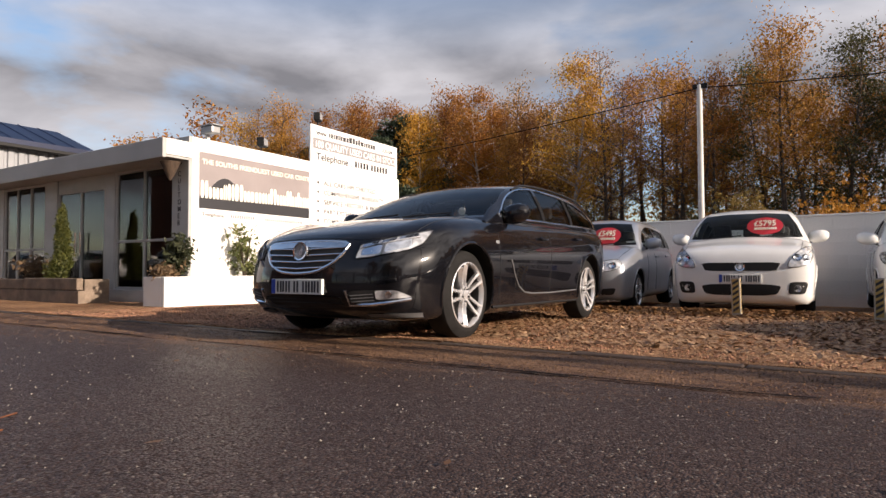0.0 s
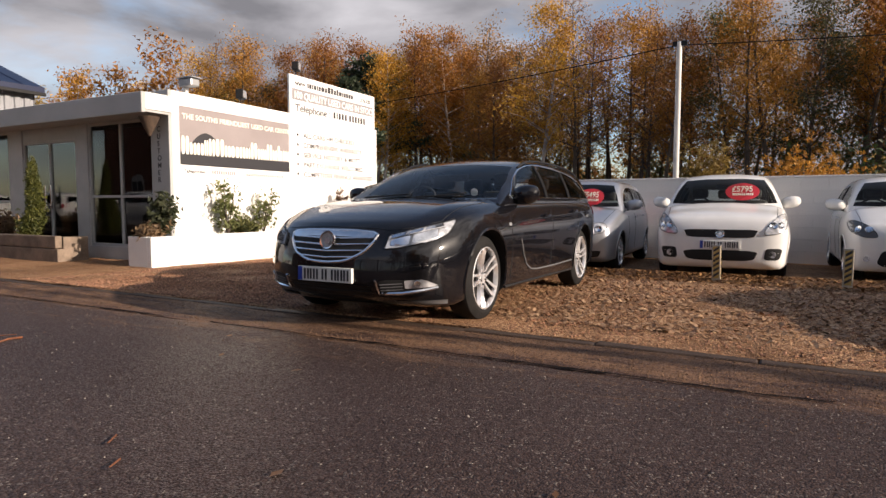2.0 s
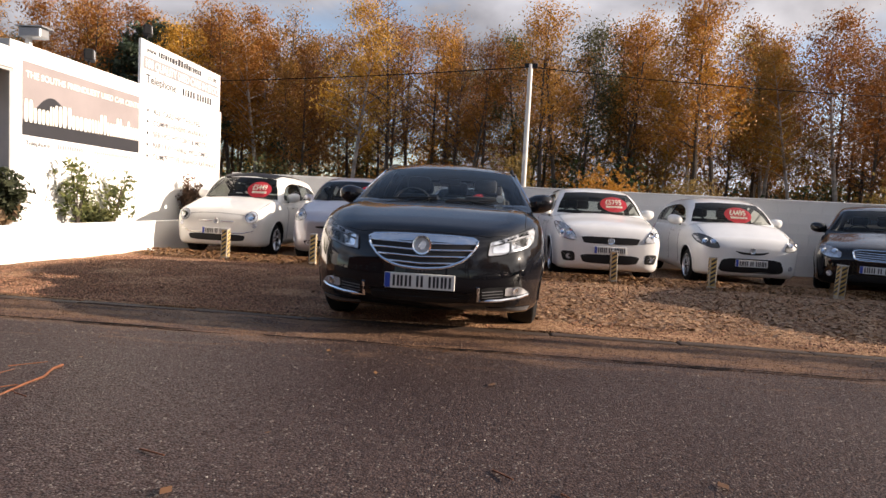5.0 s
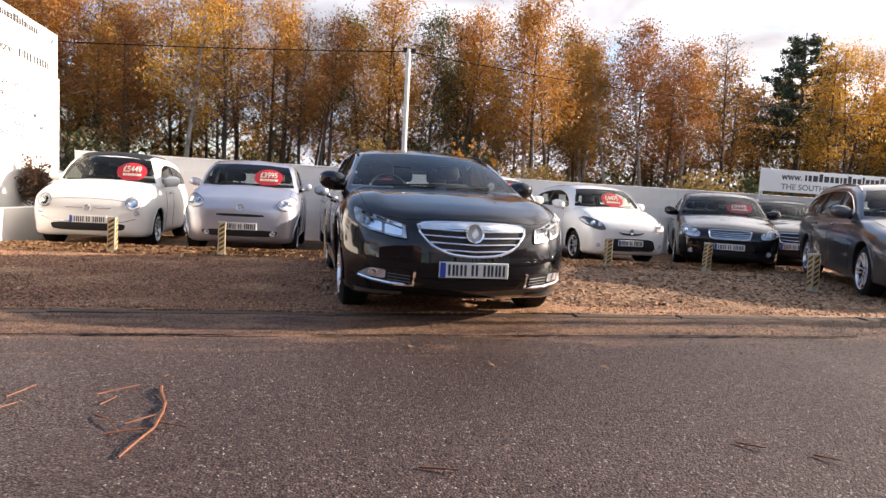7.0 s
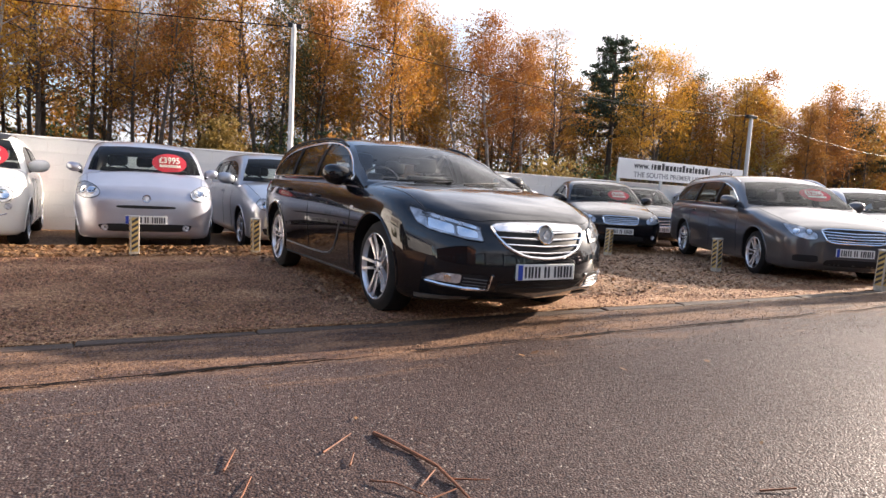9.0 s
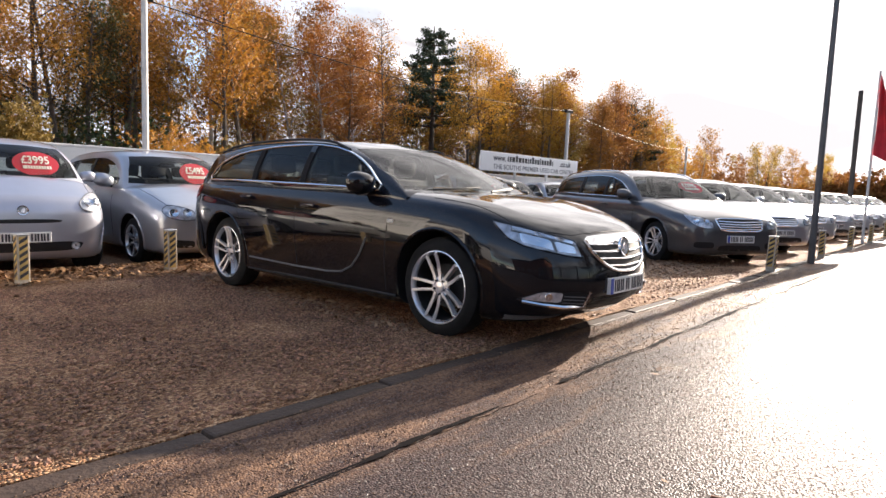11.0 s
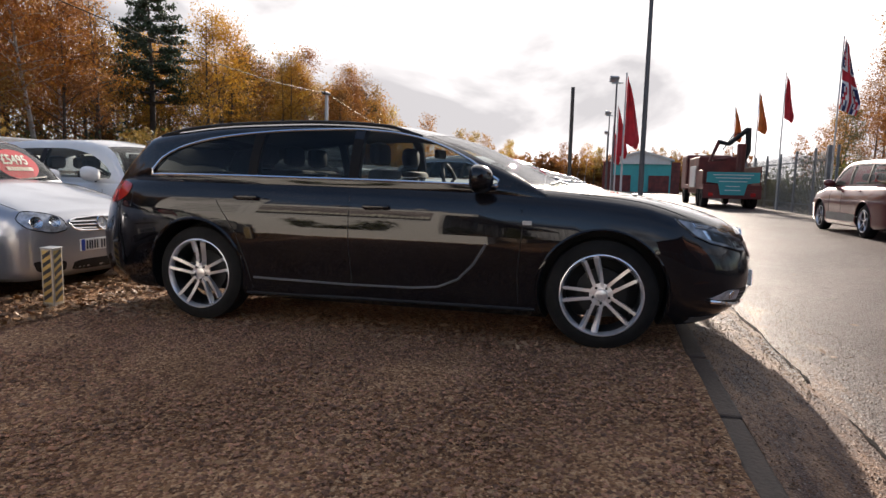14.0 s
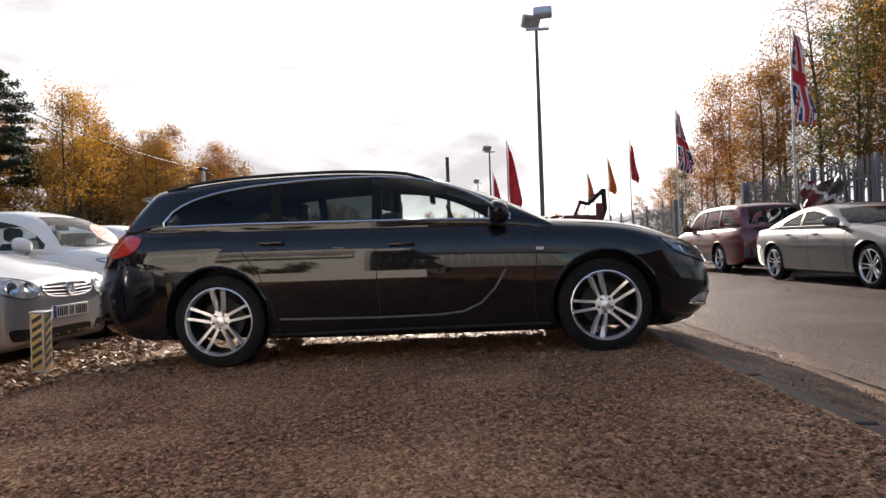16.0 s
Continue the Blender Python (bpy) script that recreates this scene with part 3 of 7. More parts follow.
M_GLOW = bpy.data.materials.new("lit_downlight")
M_GLOW.use_nodes = True
M_GLOW.node_tree.nodes["Principled BSDF"].inputs["Emission Color"].default_value = (1.0, 0.86, 0.66, 1)
M_GLOW.node_tree.nodes["Principled BSDF"].inputs["Emission Strength"].default_value = 7.0
for x, y in ((-8.8, 8.0), (-9.6, 8.0), (-9.2, 9.3), (-10.8, 8.2), (-11.6, 9.3), (-13.2, 8.4)):
    dl = empty("downlight", pose(x, y, 2.42), "small lit round downlight in the showroom ceiling", "lamp", "showroom downlights")
    part("rim", lathe(bmesh.new(), [(-0.012, 0.05), (-0.012, 0.065), (0.0, 0.068)], 16, "z"), M_FRAME, dl)
    part("lens", lathe(bmesh.new(), [(-0.008, 0.001), (-0.008, 0.05)], 16, "z"), M_GLOW, dl)
desk = empty("sales_desk", pose(-9.1, 9.4, 0.06), "dark sales desk inside the showroom", "desk")
part("desk_top", box((-0.8, -0.35, 0.72), (0.8, 0.35, 0.76), 0.006), M_WOOD, desk)
for sx in (-0.74, 0.70):
    part("desk_side", box((sx, -0.32, 0), (sx + 0.04, 0.32, 0.72)), M_WOOD, desk)

# signs on the side wall


def on_wall(y, z, out=0.0):
    return Matrix.Translation((BX + out, y, z)) @ pose(0, 0, 0, 90, 0, 90)


def side_board(name, y0, y1, z0, z1, thick, material, label, out=0.0):
    ob = link(name, box((BX + 0.001 + out, y0, z0), (BX + out + thick, y1, z1), 0.003), material)
    return tagged(ob, label, "sign")


def side_bars(rows, material, parent, out, name="lettering"):
    """Plain bars for writing, rows of (y, z, height, widths, gap)."""
    bm = bmesh.new()
    for y, z, h, ws, gap in rows:
        for w in ws:
            if w > 0:
                add_box(bm, (BX + out, y, z), (BX + out + 0.003, y + w, z + h))
                y += w + gap
            else:
                y -= w
    ob = part(name, bm, material, parent)
    ob["kind"] = "stuff"
    return ob


SQUEEZE = Matrix.Translation((0, 6.85 - 7.127 * 0.9515, 0)) @ Matrix.Diagonal((1, 0.9515, 1, 1))
top_board = empty("roof_sign", SQUEEZE, "white sign board with dark lettering above the wall", "sign")
part("board", box((BX - 0.06, 10.03, 2.80), (BX - 0.01, 13.18, 3.58), 0.004), M_BOARD, top_board)
part("frame_bar", tube(bmesh.new(), [(BX - 0.09, 10.3, 2.2), (BX - 0.09, 10.3, 3.5)], 0.025), M_GALV, top_board)
part("frame_bar", tube(bmesh.new(), [(BX - 0.09, 12.9, 2.2), (BX - 0.09, 12.9, 3.5)], 0.025), M_GALV, top_board)
text("lettering", "www.", 0.16, M_INK, on_wall(10.2, 3.38, -0.008), top_board, 0.34)
web = bmesh.new()
strokes(web, 10.6, 3.38, 0.13, [18], random, BX - 0.008, 0.003, "x")
part("lettering", web, M_INK, top_board)["kind"] = "stuff"
text("lettering", ".co.uk", 0.16, M_INK, on_wall(12.55, 3.38, -0.008), top_board, 0.42)
part("lettering_panel", box((BX - 0.0098, 10.1, 3.085), (BX - 0.0085, 13.1, 3.31)), M_PALE, top_board)
text("lettering", "100 QUALITY USED CARS IN STOCK", 0.2, M_BOARD, on_wall(10.15, 3.125, -0.007), top_board, 2.85)
text("lettering", "Telephone :", 0.21, M_INK, on_wall(10.2, 2.86, -0.008), top_board, 1.12)
side_bars([(11.5, 2.86, 0.14, [0.07, 0.04, 0.07, 0.07, 0.07, -0.06, 0.07, 0.07, 0.07, 0.07, 0.07, 0.07], 0.045)], M_INK, top_board, -0.008)

banner = empty("wall_banner", SQUEEZE, "taupe and black name banner on the white wall", "sign")
part("backing", box((BX + 0.001, 7.2, 1.40), (BX + 0.012, 9.98, 2.60), 0.002), M_BOARD, banner)
part("taupe_field", box((BX + 0.012, 7.24, 1.60), (BX + 0.015, 9.96, 2.56)), M_TAUPE, banner)
arch = [(7.24 + 2.72 * k / 40, 1.80 + 0.36 * max(0.0, math.sin(math.pi * (k - 1.5) / 13.5)) * (1.5 < k < 15) ** 1 + 0.2 * max(0.0, math.sin(math.pi * (k - 19) / 9)) * (19 < k < 28)) for k in range(41)] + [(9.96, 1.60), (7.24, 1.60)]
part("black_swoosh", prism(bmesh.new(), arch, BX + 0.0152, BX + 0.018, "x"), M_INK, banner)
text("lettering", "THE SOUTHS FRIENDLIEST USED CAR CENTRE", 0.12, M_CREAM, on_wall(7.3, 2.36, 0.016), banner, 2.6)
name_bm = bmesh.new()


def plain_bar(y, z, w, h):
    """One rounded upright bar of the name, which is not spelt out."""
    prism(name_bm, soften([(y, z), (y + w, z), (y + w, z + h), (y, z + h)], 1, 0.2), BX + 0.0185, BX + 0.022, "x")


y_ = 7.27
for k, (w, h, two) in enumerate(((.16, .30, 0), (.15, .2, 1), (.15, .2, 1), (.09, .26, 0), (.15, .29, 1), (.2, .30, 1), (.15, .2, 1), (.2, .2, 1), (.15, .2, 1), (.12, .2, 0), (.17, .30, 1), (.14, .2, 1), (.1, .2, 0), (.15, .30, 0), (.14, .2, 1), (.065, .29, 0), (.14, .2, 1), (.12, .2, 0))):
    for dy in ((0.0, w * 0.54) if w > 0.07 else (0.0,)):
        plain_bar(y_ + dy, 1.775 + 0.002 * k, w * 0.42 if w > 0.07 else w, h)
    y_ += w + 0.008
part("name_shape", name_bm, M_CREAM, banner)["kind"] = "stuff"
text("lettering", "Telephone :", 0.09, M_INK, on_wall(7.3, 1.47, 0.013), banner, 0.5)
side_bars([(7.92, 1.47, 0.065, [0.03] * 11, 0.022), (8.75, 1.47, 0.05, [0.03] * 20, 0.022)], M_INKGREY, banner, 0.013)

offer = empty("offer_board", SQUEEZE, "white wall board listing the dealer's offers", "sign")
part("board", box((BX + 0.001, 10.02, 1.40), (BX + 0.01, 13.2, 2.74), 0.002), M_BOARD, offer)
for k, line in enumerate(("ALL CARS HPI CHECKED", "COMPREHENSIVE WARRANTY", "SERVICE HISTORY & MOT'S", "PART EXCHANGE WELCOMED", "COMPETITIVE FINANCE ARRANGED")):
    z = 2.33 - 0.2 * k
    text("lettering", line, 0.14, M_INK, on_wall(10.42, z, 0.011), offer, (1.75, 2.05, 2.0, 2.1, 2.5)[k])
    part("bullet", lathe(bmesh.new(), [(0, 0.0005), (0, 0.03), (0.003, 0.03), (0.003, 0.0005)], 12), M_INK, offer, m=pose(BX + 0.011, 10.24, z + 0.05))

pier_sign = empty("pier_sign", pose(0, 0, 0), "upright grey lettering with an arrow on a pier", "sign")
for k, ch in enumerate("CUSTOMER PARKING"):
    if ch != " ":
        text("lettering", ch, 0.12, M_INK, pose(-7.99, BY - 0.0615, 2.13 - k * 0.118, 90), pier_sign)
part("arrow", prism(bmesh.new(), [(-8.0, 2.28), (-8.0, 2.42), (-7.87, 2.35)], BY - 0.0645, BY - 0.061, "y"), M_INK, pier_sign)


def floodlight(m, label="black halogen floodlight on a bracket"):
    f = empty("floodlight", m, label, "lamp", "floodlights on the wall")
    part("housing", box((-0.12, -0.06, 0.1), (0.12, 0.08, 0.27), 0.02), M_BLACKP, f)
    part("lens", box((-0.1, 0.078, 0.12), (0.1, 0.084, 0.25), 0.002), M_LAMP, f)
    part("bracket", tube(bmesh.new(), [(0, 0, 0), (0, 0, 0.12)], 0.012), M_BLACKP, f)
    return f


floodlight(pose(BX - 0.1, 8.4, BT, 0, 0, -60))
floodlight(pose(BX - 0.05, 9.85, 3.58, 0, 0, -60))
cctv = empty("security_camera", pose(BX - 0.1, 7.2, BT - 0.02), "grey security camera housing on the parapet", "camera")
part("housing", box((-0.09, -0.08, 0.13), (0.22, 0.10, 0.26), 0.02), M_GALV, cctv)
part("hood", box((-0.12, -0.1, 0.262), (0.27, 0.12, 0.28), 0.005), M_GALV, cctv)
part("bracket", box((-0.03, -0.03, 0), (0.03, 0.03, 0.13), 0.005), M_FRAME, cctv)
basket = empty("hanging_basket", pose(-7.8, 6.5, 2.36), "brown wicker cone basket under the fascia", "basket")
part("cone", lathe(bmesh.new(), [(-0.34, 0.02), (-0.2, 0.09), (-0.06, 0.15), (-0.04, 0.16), (-0.05, 0.13), (-0.2, 0.07), (-0.3, 0.01)], 16, "z"), M_WICKER, basket, smooth=True)
part("hook", tube(bmesh.new(), [(0, 0, -0.05), (0, 0, 0.03)], 0.008), M_BLACKP, basket)

# ---- planters ----
plant_box = empty("wall_planter", pose(0, 0, 0), "low white rendered planter along the wall", "planter")
PX0, PX1, PY0, PY1, PZ = BX, -7.21, 6.03, 11.9, 0.45
for a, b in (((PX1 - 0.1, PY0, -0.15), (PX1, PY1, PZ)), ((PX0 - 0.06, PY0, -0.15), (PX1 - 0.1, PY0 + 0.1, PZ)), ((PX0, PY1 - 0.1, -0.15), (PX1 - 0.1, PY1, PZ))):
    part("side", box(a, b, 0.012), M_RENDER, plant_box)
part("soil", box((PX0, PY0 + 0.1, 0.2), (PX1 - 0.1, PY1 - 0.1, PZ - 0.06)), M_SOIL, plant_box)
trough = empty("timber_trough", pose(0, 0, 0), "weathered railway-sleeper planter in front of the showroom", "planter")
for k, (x0, x1, z0, z1) in enumerate(((-11.2, -9.35, 0.22, 0.42), (-13.4, -9.3, -0.05, 0.21), (-13.4, -11.22, 0.22, 0.40))):
    part("sleeper", box((x0, 5.85, z0), (x1, 5.96 + 0.01 * k, z1), 0.014), M_WOOD, trough)
for x in (-13.4, -9.45):
    part("end_board", box((x, 5.98, -0.05), (x + 0.1, 6.4, 0.40), 0.012), M_WOOD, trough)
part("soil", box((-13.3, 5.98, 0.1), (-9.45, 6.4, 0.36)), M_SOIL, trough)

# ---- long sign over the wall ----
rail_sign = empty("wall_top_sign", pose(0, 0, 0), "long white sign board on posts above the wall", "sign")
SY = 12.72
part("board", box((8.0, SY, 1.57), (13.5, SY + 0.03, 2.13), 0.004), M_BOARD, rail_sign)
for x in (8.08, 9.8, 11.6, 13.4):
    part("sign_post", box((x - 0.035, SY + 0.032, -0.12), (x + 0.035, SY + 0.1, 2.0), 0.004), M_FRAME, rail_sign)
text("lettering", "www.", 0.26, M_INK, pose(8.6, SY - 0.002, 1.88, 90), rail_sign, 0.62)
text("lettering", ".co.uk", 0.26, M_INK, pose(12.3, SY - 0.002, 1.88, 90), rail_sign, 0.72)
bm = bmesh.new()
strokes(bm, 9.3, 1.88, 0.2, [18], random, SY - 0.001)
part("lettering", bm, M_INK, rail_sign)["kind"] = "stuff"
text("lettering", "THE SOUTHS PREMIER USED CAR CENTRE", 0.2, M_INKGREY, pose(8.6, SY - 0.002, 1.64, 90), rail_sign, 4.6)

# ---- industrial shed with the blue roof ----
M_CLAD = mat("grey_cladding", (0.24, 0.25, 0.27), rough=0.45, metal=0.2, vary=0.08, scale=1, fine=0.1)
M_BLUE = mat("blue_roof_sheet", (0.006, 0.013, 0.045), rough=0.42, metal=0.2, vary=0.2, scale=0.6, fine=0.1)
shed = empty("industrial_unit", pose(0, 0, 0), "grey clad industrial unit with a dark blue roof", "building")
wallbm = bmesh.new()
prof = []
for k in range(34):
    y = 2 + 12.6 * k / 34
    prof += [(-26.0, y), (-26.0, y + 0.2), (-26.06, y + 0.24), (-26.06, y + 0.33)]
prof += [(-26.0, 14.6), (-33, 14.6), (-33, 2.0)]
prism(wallbm, prof, -0.2, 5.6, "z")
part("cladding", wallbm, M_CLAD, shed)
part("gable", prism(bmesh.new(), [(-26.0, 5.6), (-29.0, 6.75), (-33, 5.6)], 14.35, 14.6, "y"), M_CLAD, shed)
part("roof", prism(bmesh.new(), [(-25.7, 5.52), (-25.7, 5.78), (-29.0, 7.05), (-33.4, 5.6), (-33.4, 5.4), (-29.0, 6.85)], 1.5, 14.85, "y"), M_BLUE, shed)
for k in range(16):
    y = 2.0 + 0.8 * k
    part("roof_rib", tube(bmesh.new(), [(-25.72, y, 5.79), (-29.0, y, 7.06)], 0.03, 4), M_BLUE, shed)
part("gutter", box((-25.72, 1.5, 5.42), (-25.58, 14.85, 5.56), 0.02), M_BLACKP, shed)


# ---- cars ----
from mathutils.bvhtree import BVHTree


def smooth_curve(tab):
    """A curve through (u, value) pairs with no overshoot."""
    u = np.array([p[0] for p in tab], float)
    v = np.array([p[1] for p in tab], float)
    h, d = np.diff(u), np.diff(v) / np.diff(u)
    m = np.zeros(len(u))
    m[0], m[-1] = d[0], d[-1]
    for i in range(1, len(u) - 1):
        if d[i - 1] * d[i] > 0:
            a, b = 2 * h[i] + h[i - 1], h[i] + 2 * h[i - 1]
            m[i] = (a + b) / (a / d[i - 1] + b / d[i])

    def at(x):
        x = min(max(x, u[0]), u[-1])
        i = min(int(np.searchsorted(u, x, side="right")) - 1, len(u) - 2)
        t = (x - u[i]) / h[i]
        return float(v[i] * (1 + 2 * t) * (1 - t) ** 2 + m[i] * h[i] * t * (1 - t) ** 2 + v[i + 1] * t * t * (3 - 2 * t) + m[i + 1] * h[i] * t * t * (t - 1))
    return at


def loft(bm, rings):
    """Skins rings of points, closed round and capped at both ends."""
    vs = [[bm.verts.new(p) for p in r] for r in rings]
    n = len(vs[0])
    for a, b in zip(vs, vs[1:]):
        for k in range(n):
            bm.faces.new((a[k], a[(k + 1) % n], b[(k + 1) % n], b[k]))
    bm.faces.new(vs[0][::-1])
    bm.faces.new(vs[-1])
    bmesh.ops.recalc_face_normals(bm, faces=bm.faces)
    return bm


def cut_mesh(bm, cutter, materials, crossing=False):
    """bm less the cutter, as a mesh; the cut faces take the second material."""
    objs = []
    for b in (bm, cutter):
        me = bpy.data.meshes.new("tmp")
        b.to_mesh(me)
        b.free()
        for q in materials:
            me.materials.append(q)
        objs.append(new("tmp", me))
    mod = objs[0].modifiers.new("cut", "BOOLEAN")
    mod.operation, mod.solver, mod.object = "DIFFERENCE", "EXACT", objs[1]
    mod.use_self = mod.use_hole_tolerant = crossing
    deps = bpy.context.evaluated_depsgraph_get()
    deps.update()
    res = bpy.data.meshes.new_from_object(objs[0].evaluated_get(deps))
    for o in objs:
        me = o.data
        bpy.data.objects.remove(o)
        bpy.data.meshes.remove(me)
    for f in res.polygons:
        f.use_smooth = True
    res.set_sharp_from_angle(angle=radians(32))
    return res


def mesh_part(name, me, parent, label=""):
    me.name = name
    ob = new(name, me)
    ob.parent = parent
    if label:
        ob["label"] = label
    return ob


AX = {"front": Vector((0, 1, 0)), "rear": Vector((0, -1, 0)), "right": Vector((1, 0, 0)), "left": Vector((-1, 0, 0)), "top": Vector((0, 0, -1))}


def throw(bvh, side, a, b):
    """The point of a body's skin under the flat place (a, b), seen from a side."""
    d = AX[side]
    o = {"front": Vector((a, -2, b)), "rear": Vector((a, 8, b)), "right": Vector((-3, a, b)), "left": Vector((3, a, b)), "top": Vector((a, b, 4))}[side]
    hit = bvh.ray_cast(o, d)
    if hit[0] is None:
        near = bvh.find_nearest(o + d * 2.5)
        return near[0], near[1]
    return hit[0], hit[1]


def drape(name, poly, bvh, side, off, thick, material, parent, label="", cuts=2):
    """A panel of the given outline that follows the skin, standing off by off, with a thickness."""
    bm = bmesh.new()
    f = bm.faces.new([bm.verts.new((p[0], p[1], 0)) for p in poly])
    bmesh.ops.triangulate(bm, faces=[f])
    for _ in range(cuts):
        es = [e for e in bm.edges if e.calc_length() > 0.05]
        if es:
            bmesh.ops.subdivide_edges(bm, edges=es, cuts=1)
            bmesh.ops.triangulate(bm, faces=bm.faces)
    d = AX[side]
    for v in bm.verts:
        v.co = throw(bvh, side, v.co.x, v.co.y)[0] - d * off
    if thick:
        ex = bmesh.ops.extrude_face_region(bm, geom=bm.faces[:])
        for v in ex["geom"]:
            if isinstance(v, bmesh.types.BMVert):
                v.co += d * thick
    bmesh.ops.recalc_face_normals(bm, faces=bm.faces)
    if not thick:
        bm.normal_update()
        for f in bm.faces:
            if f.normal.dot(d) > 0:
                f.normal_flip()
    return part(name, bm, material, parent, label, smooth=True)


def bead(name, line, bvh, side, r, material, parent, label="", close=False, off=0.0, fill=0.06):
    """A thin bar laid along the skin."""
    pts = []
    n = len(line)
    for i in range(n if close else n - 1):
        p, q = Vector(line[i]), Vector(line[(i + 1) % n])
        k = max(1, int((q - p).length / fill))
        pts += [p.lerp(q, j / k) for j in range(k)]
    if not close:
        pts.append(Vector(line[-1]))
    d = AX[side]
    pts3 = [throw(bvh, side, p.x, p.y)[0] - d * off for p in pts]
    return part(name, tube(bmesh.new(), pts3, r, 6, close), material, parent, label, smooth=True)


def mirror_x(poly):
    return [(-p[0], p[1]) for p in poly]


def wheel_thing(parent, r, rimr, width, spokes, twin, at, out, rim_mat, turn=0.25):
    """A wheel: brake, tyre and spoked rim, its face towards +x times out."""
    w = part("wheel", lathe(bmesh.new(), [(-0.02, 0.001), (-0.02, rimr * 0.62), (0.0, rimr * 0.62), (0.0, 0.001)], 24), M_BRAKESHADE, parent, m=pose(*at, 0, 0, 0 if out > 0 else 180))
    h = width / 2
    tb = lathe(bmesh.new(), [(-h, rimr), (-h - 0.005, rimr + 0.02), (-h - 0.004, r - 0.05), (-h + 0.025, r - 0.008), (-h + 0.05, r), (h - 0.05, r), (h - 0.025, r - 0.008), (h + 0.004, r - 0.05), (h + 0.005, rimr + 0.02), (h, rimr)], 44)
    part("tyre", tb, M_TYRE, w, smooth=True)
    rb = lathe(bmesh.new(), [(h - 0.034, rimr * 0.925), (h - 0.02, rimr * 0.935), (h - 0.004, rimr * 0.965), (h + 0.004, rimr * 0.988), (h, rimr + 0.006), (h - 0.02, rimr + 0.004)], 44)
    for k in range(spokes):
        for side in ((-1, 1) if twin else (0,)):
            a = 2 * math.pi * (k + turn) / spokes
            pts, rad = [], []
            for i in range(6):
                t = i / 5
                rr = 0.05 + (rimr * 0.93 - 0.05) * t
                ang = a + side * (0.021 + 0.018 * t) / rr
                pts.append((h - 0.035 + 0.028 * t ** 2, rr * math.cos(ang), rr * math.sin(ang)))
            s0, s1 = (0.017, 0.021) if twin else (0.034, 0.028)
            for i in range(5):
                p, q = Vector(pts[i]), Vector(pts[i + 1])
                mid, dr = (p + q) / 2, (q - p)
                wd = s0 + (s1 - s0) * i / 4
                rot = dr.to_track_quat("Y", "X").to_matrix().to_4x4()
                bmesh.ops.create_cube(rb, size=1.0, matrix=Matrix.Translation(mid) @ rot @ Matrix.Diagonal((0.02, dr.length * 1.12, wd * 1.6, 1)))
    cap = [(h - 0.05, 0.066), (h - 0.034, 0.07), (h - 0.03, 0.038), (h - 0.022, 0.034), (h - 0.019, 0.02), (h - 0.018, 0.001)]
    lathe(rb, cap, 20)
    for k in range(5):
        a = 2 * math.pi * (k + 0.75) / 5
        cone = bmesh.ops.create_cone(rb, cap_ends=True, segments=8, radius1=0.009, radius2=0.007, depth=0.02, matrix=Matrix.Translation((h - 0.024, 0.05 * math.cos(a), 0.05 * math.sin(a))) @ pose(0, 0, 0, 0, 90, 0))
        for v in cone["verts"]:
            for f in v.link_faces:
                f.material_index = 1
    part("rim", rb, [rim_mat, M_BRAKESHADE], w, smooth=True)
    # silver barrel coloured dark for the shade inside the wheel
    part("rim_barrel", lathe(bmesh.new(), [(-h, rimr), (-h + 0.02, rimr * 0.9), (h * 0.2, rimr * 0.88), (h - 0.034, rimr * 0.925)], 36), M_BRAKESHADE, w, smooth=True)
    return w


NOSE_IN = [(0.1, 0.05), (0.22, 0.02), (0.35, 0.0), (0.55, 0.0), (0.7, 0.012), (0.85, 0.03), (1.0, 0.06)]
TAIL_IN = [(0.1, 0.08), (0.3, 0.02), (0.5, 0.0), (0.7, 0.01), (0.9, 0.03), (1.1, 0.06)]


def end_rings(ring):
    """Smaller and smaller rings that fill the end of a body."""
    zm = (min(p[2] for p in ring) + max(p[2] for p in ring)) / 2
    return [[(p[0] * f, p[1], zm + (p[2] - zm) * f) for p in ring] for f in (0.85, 0.65, 0.42, 0.2, 0.05)]


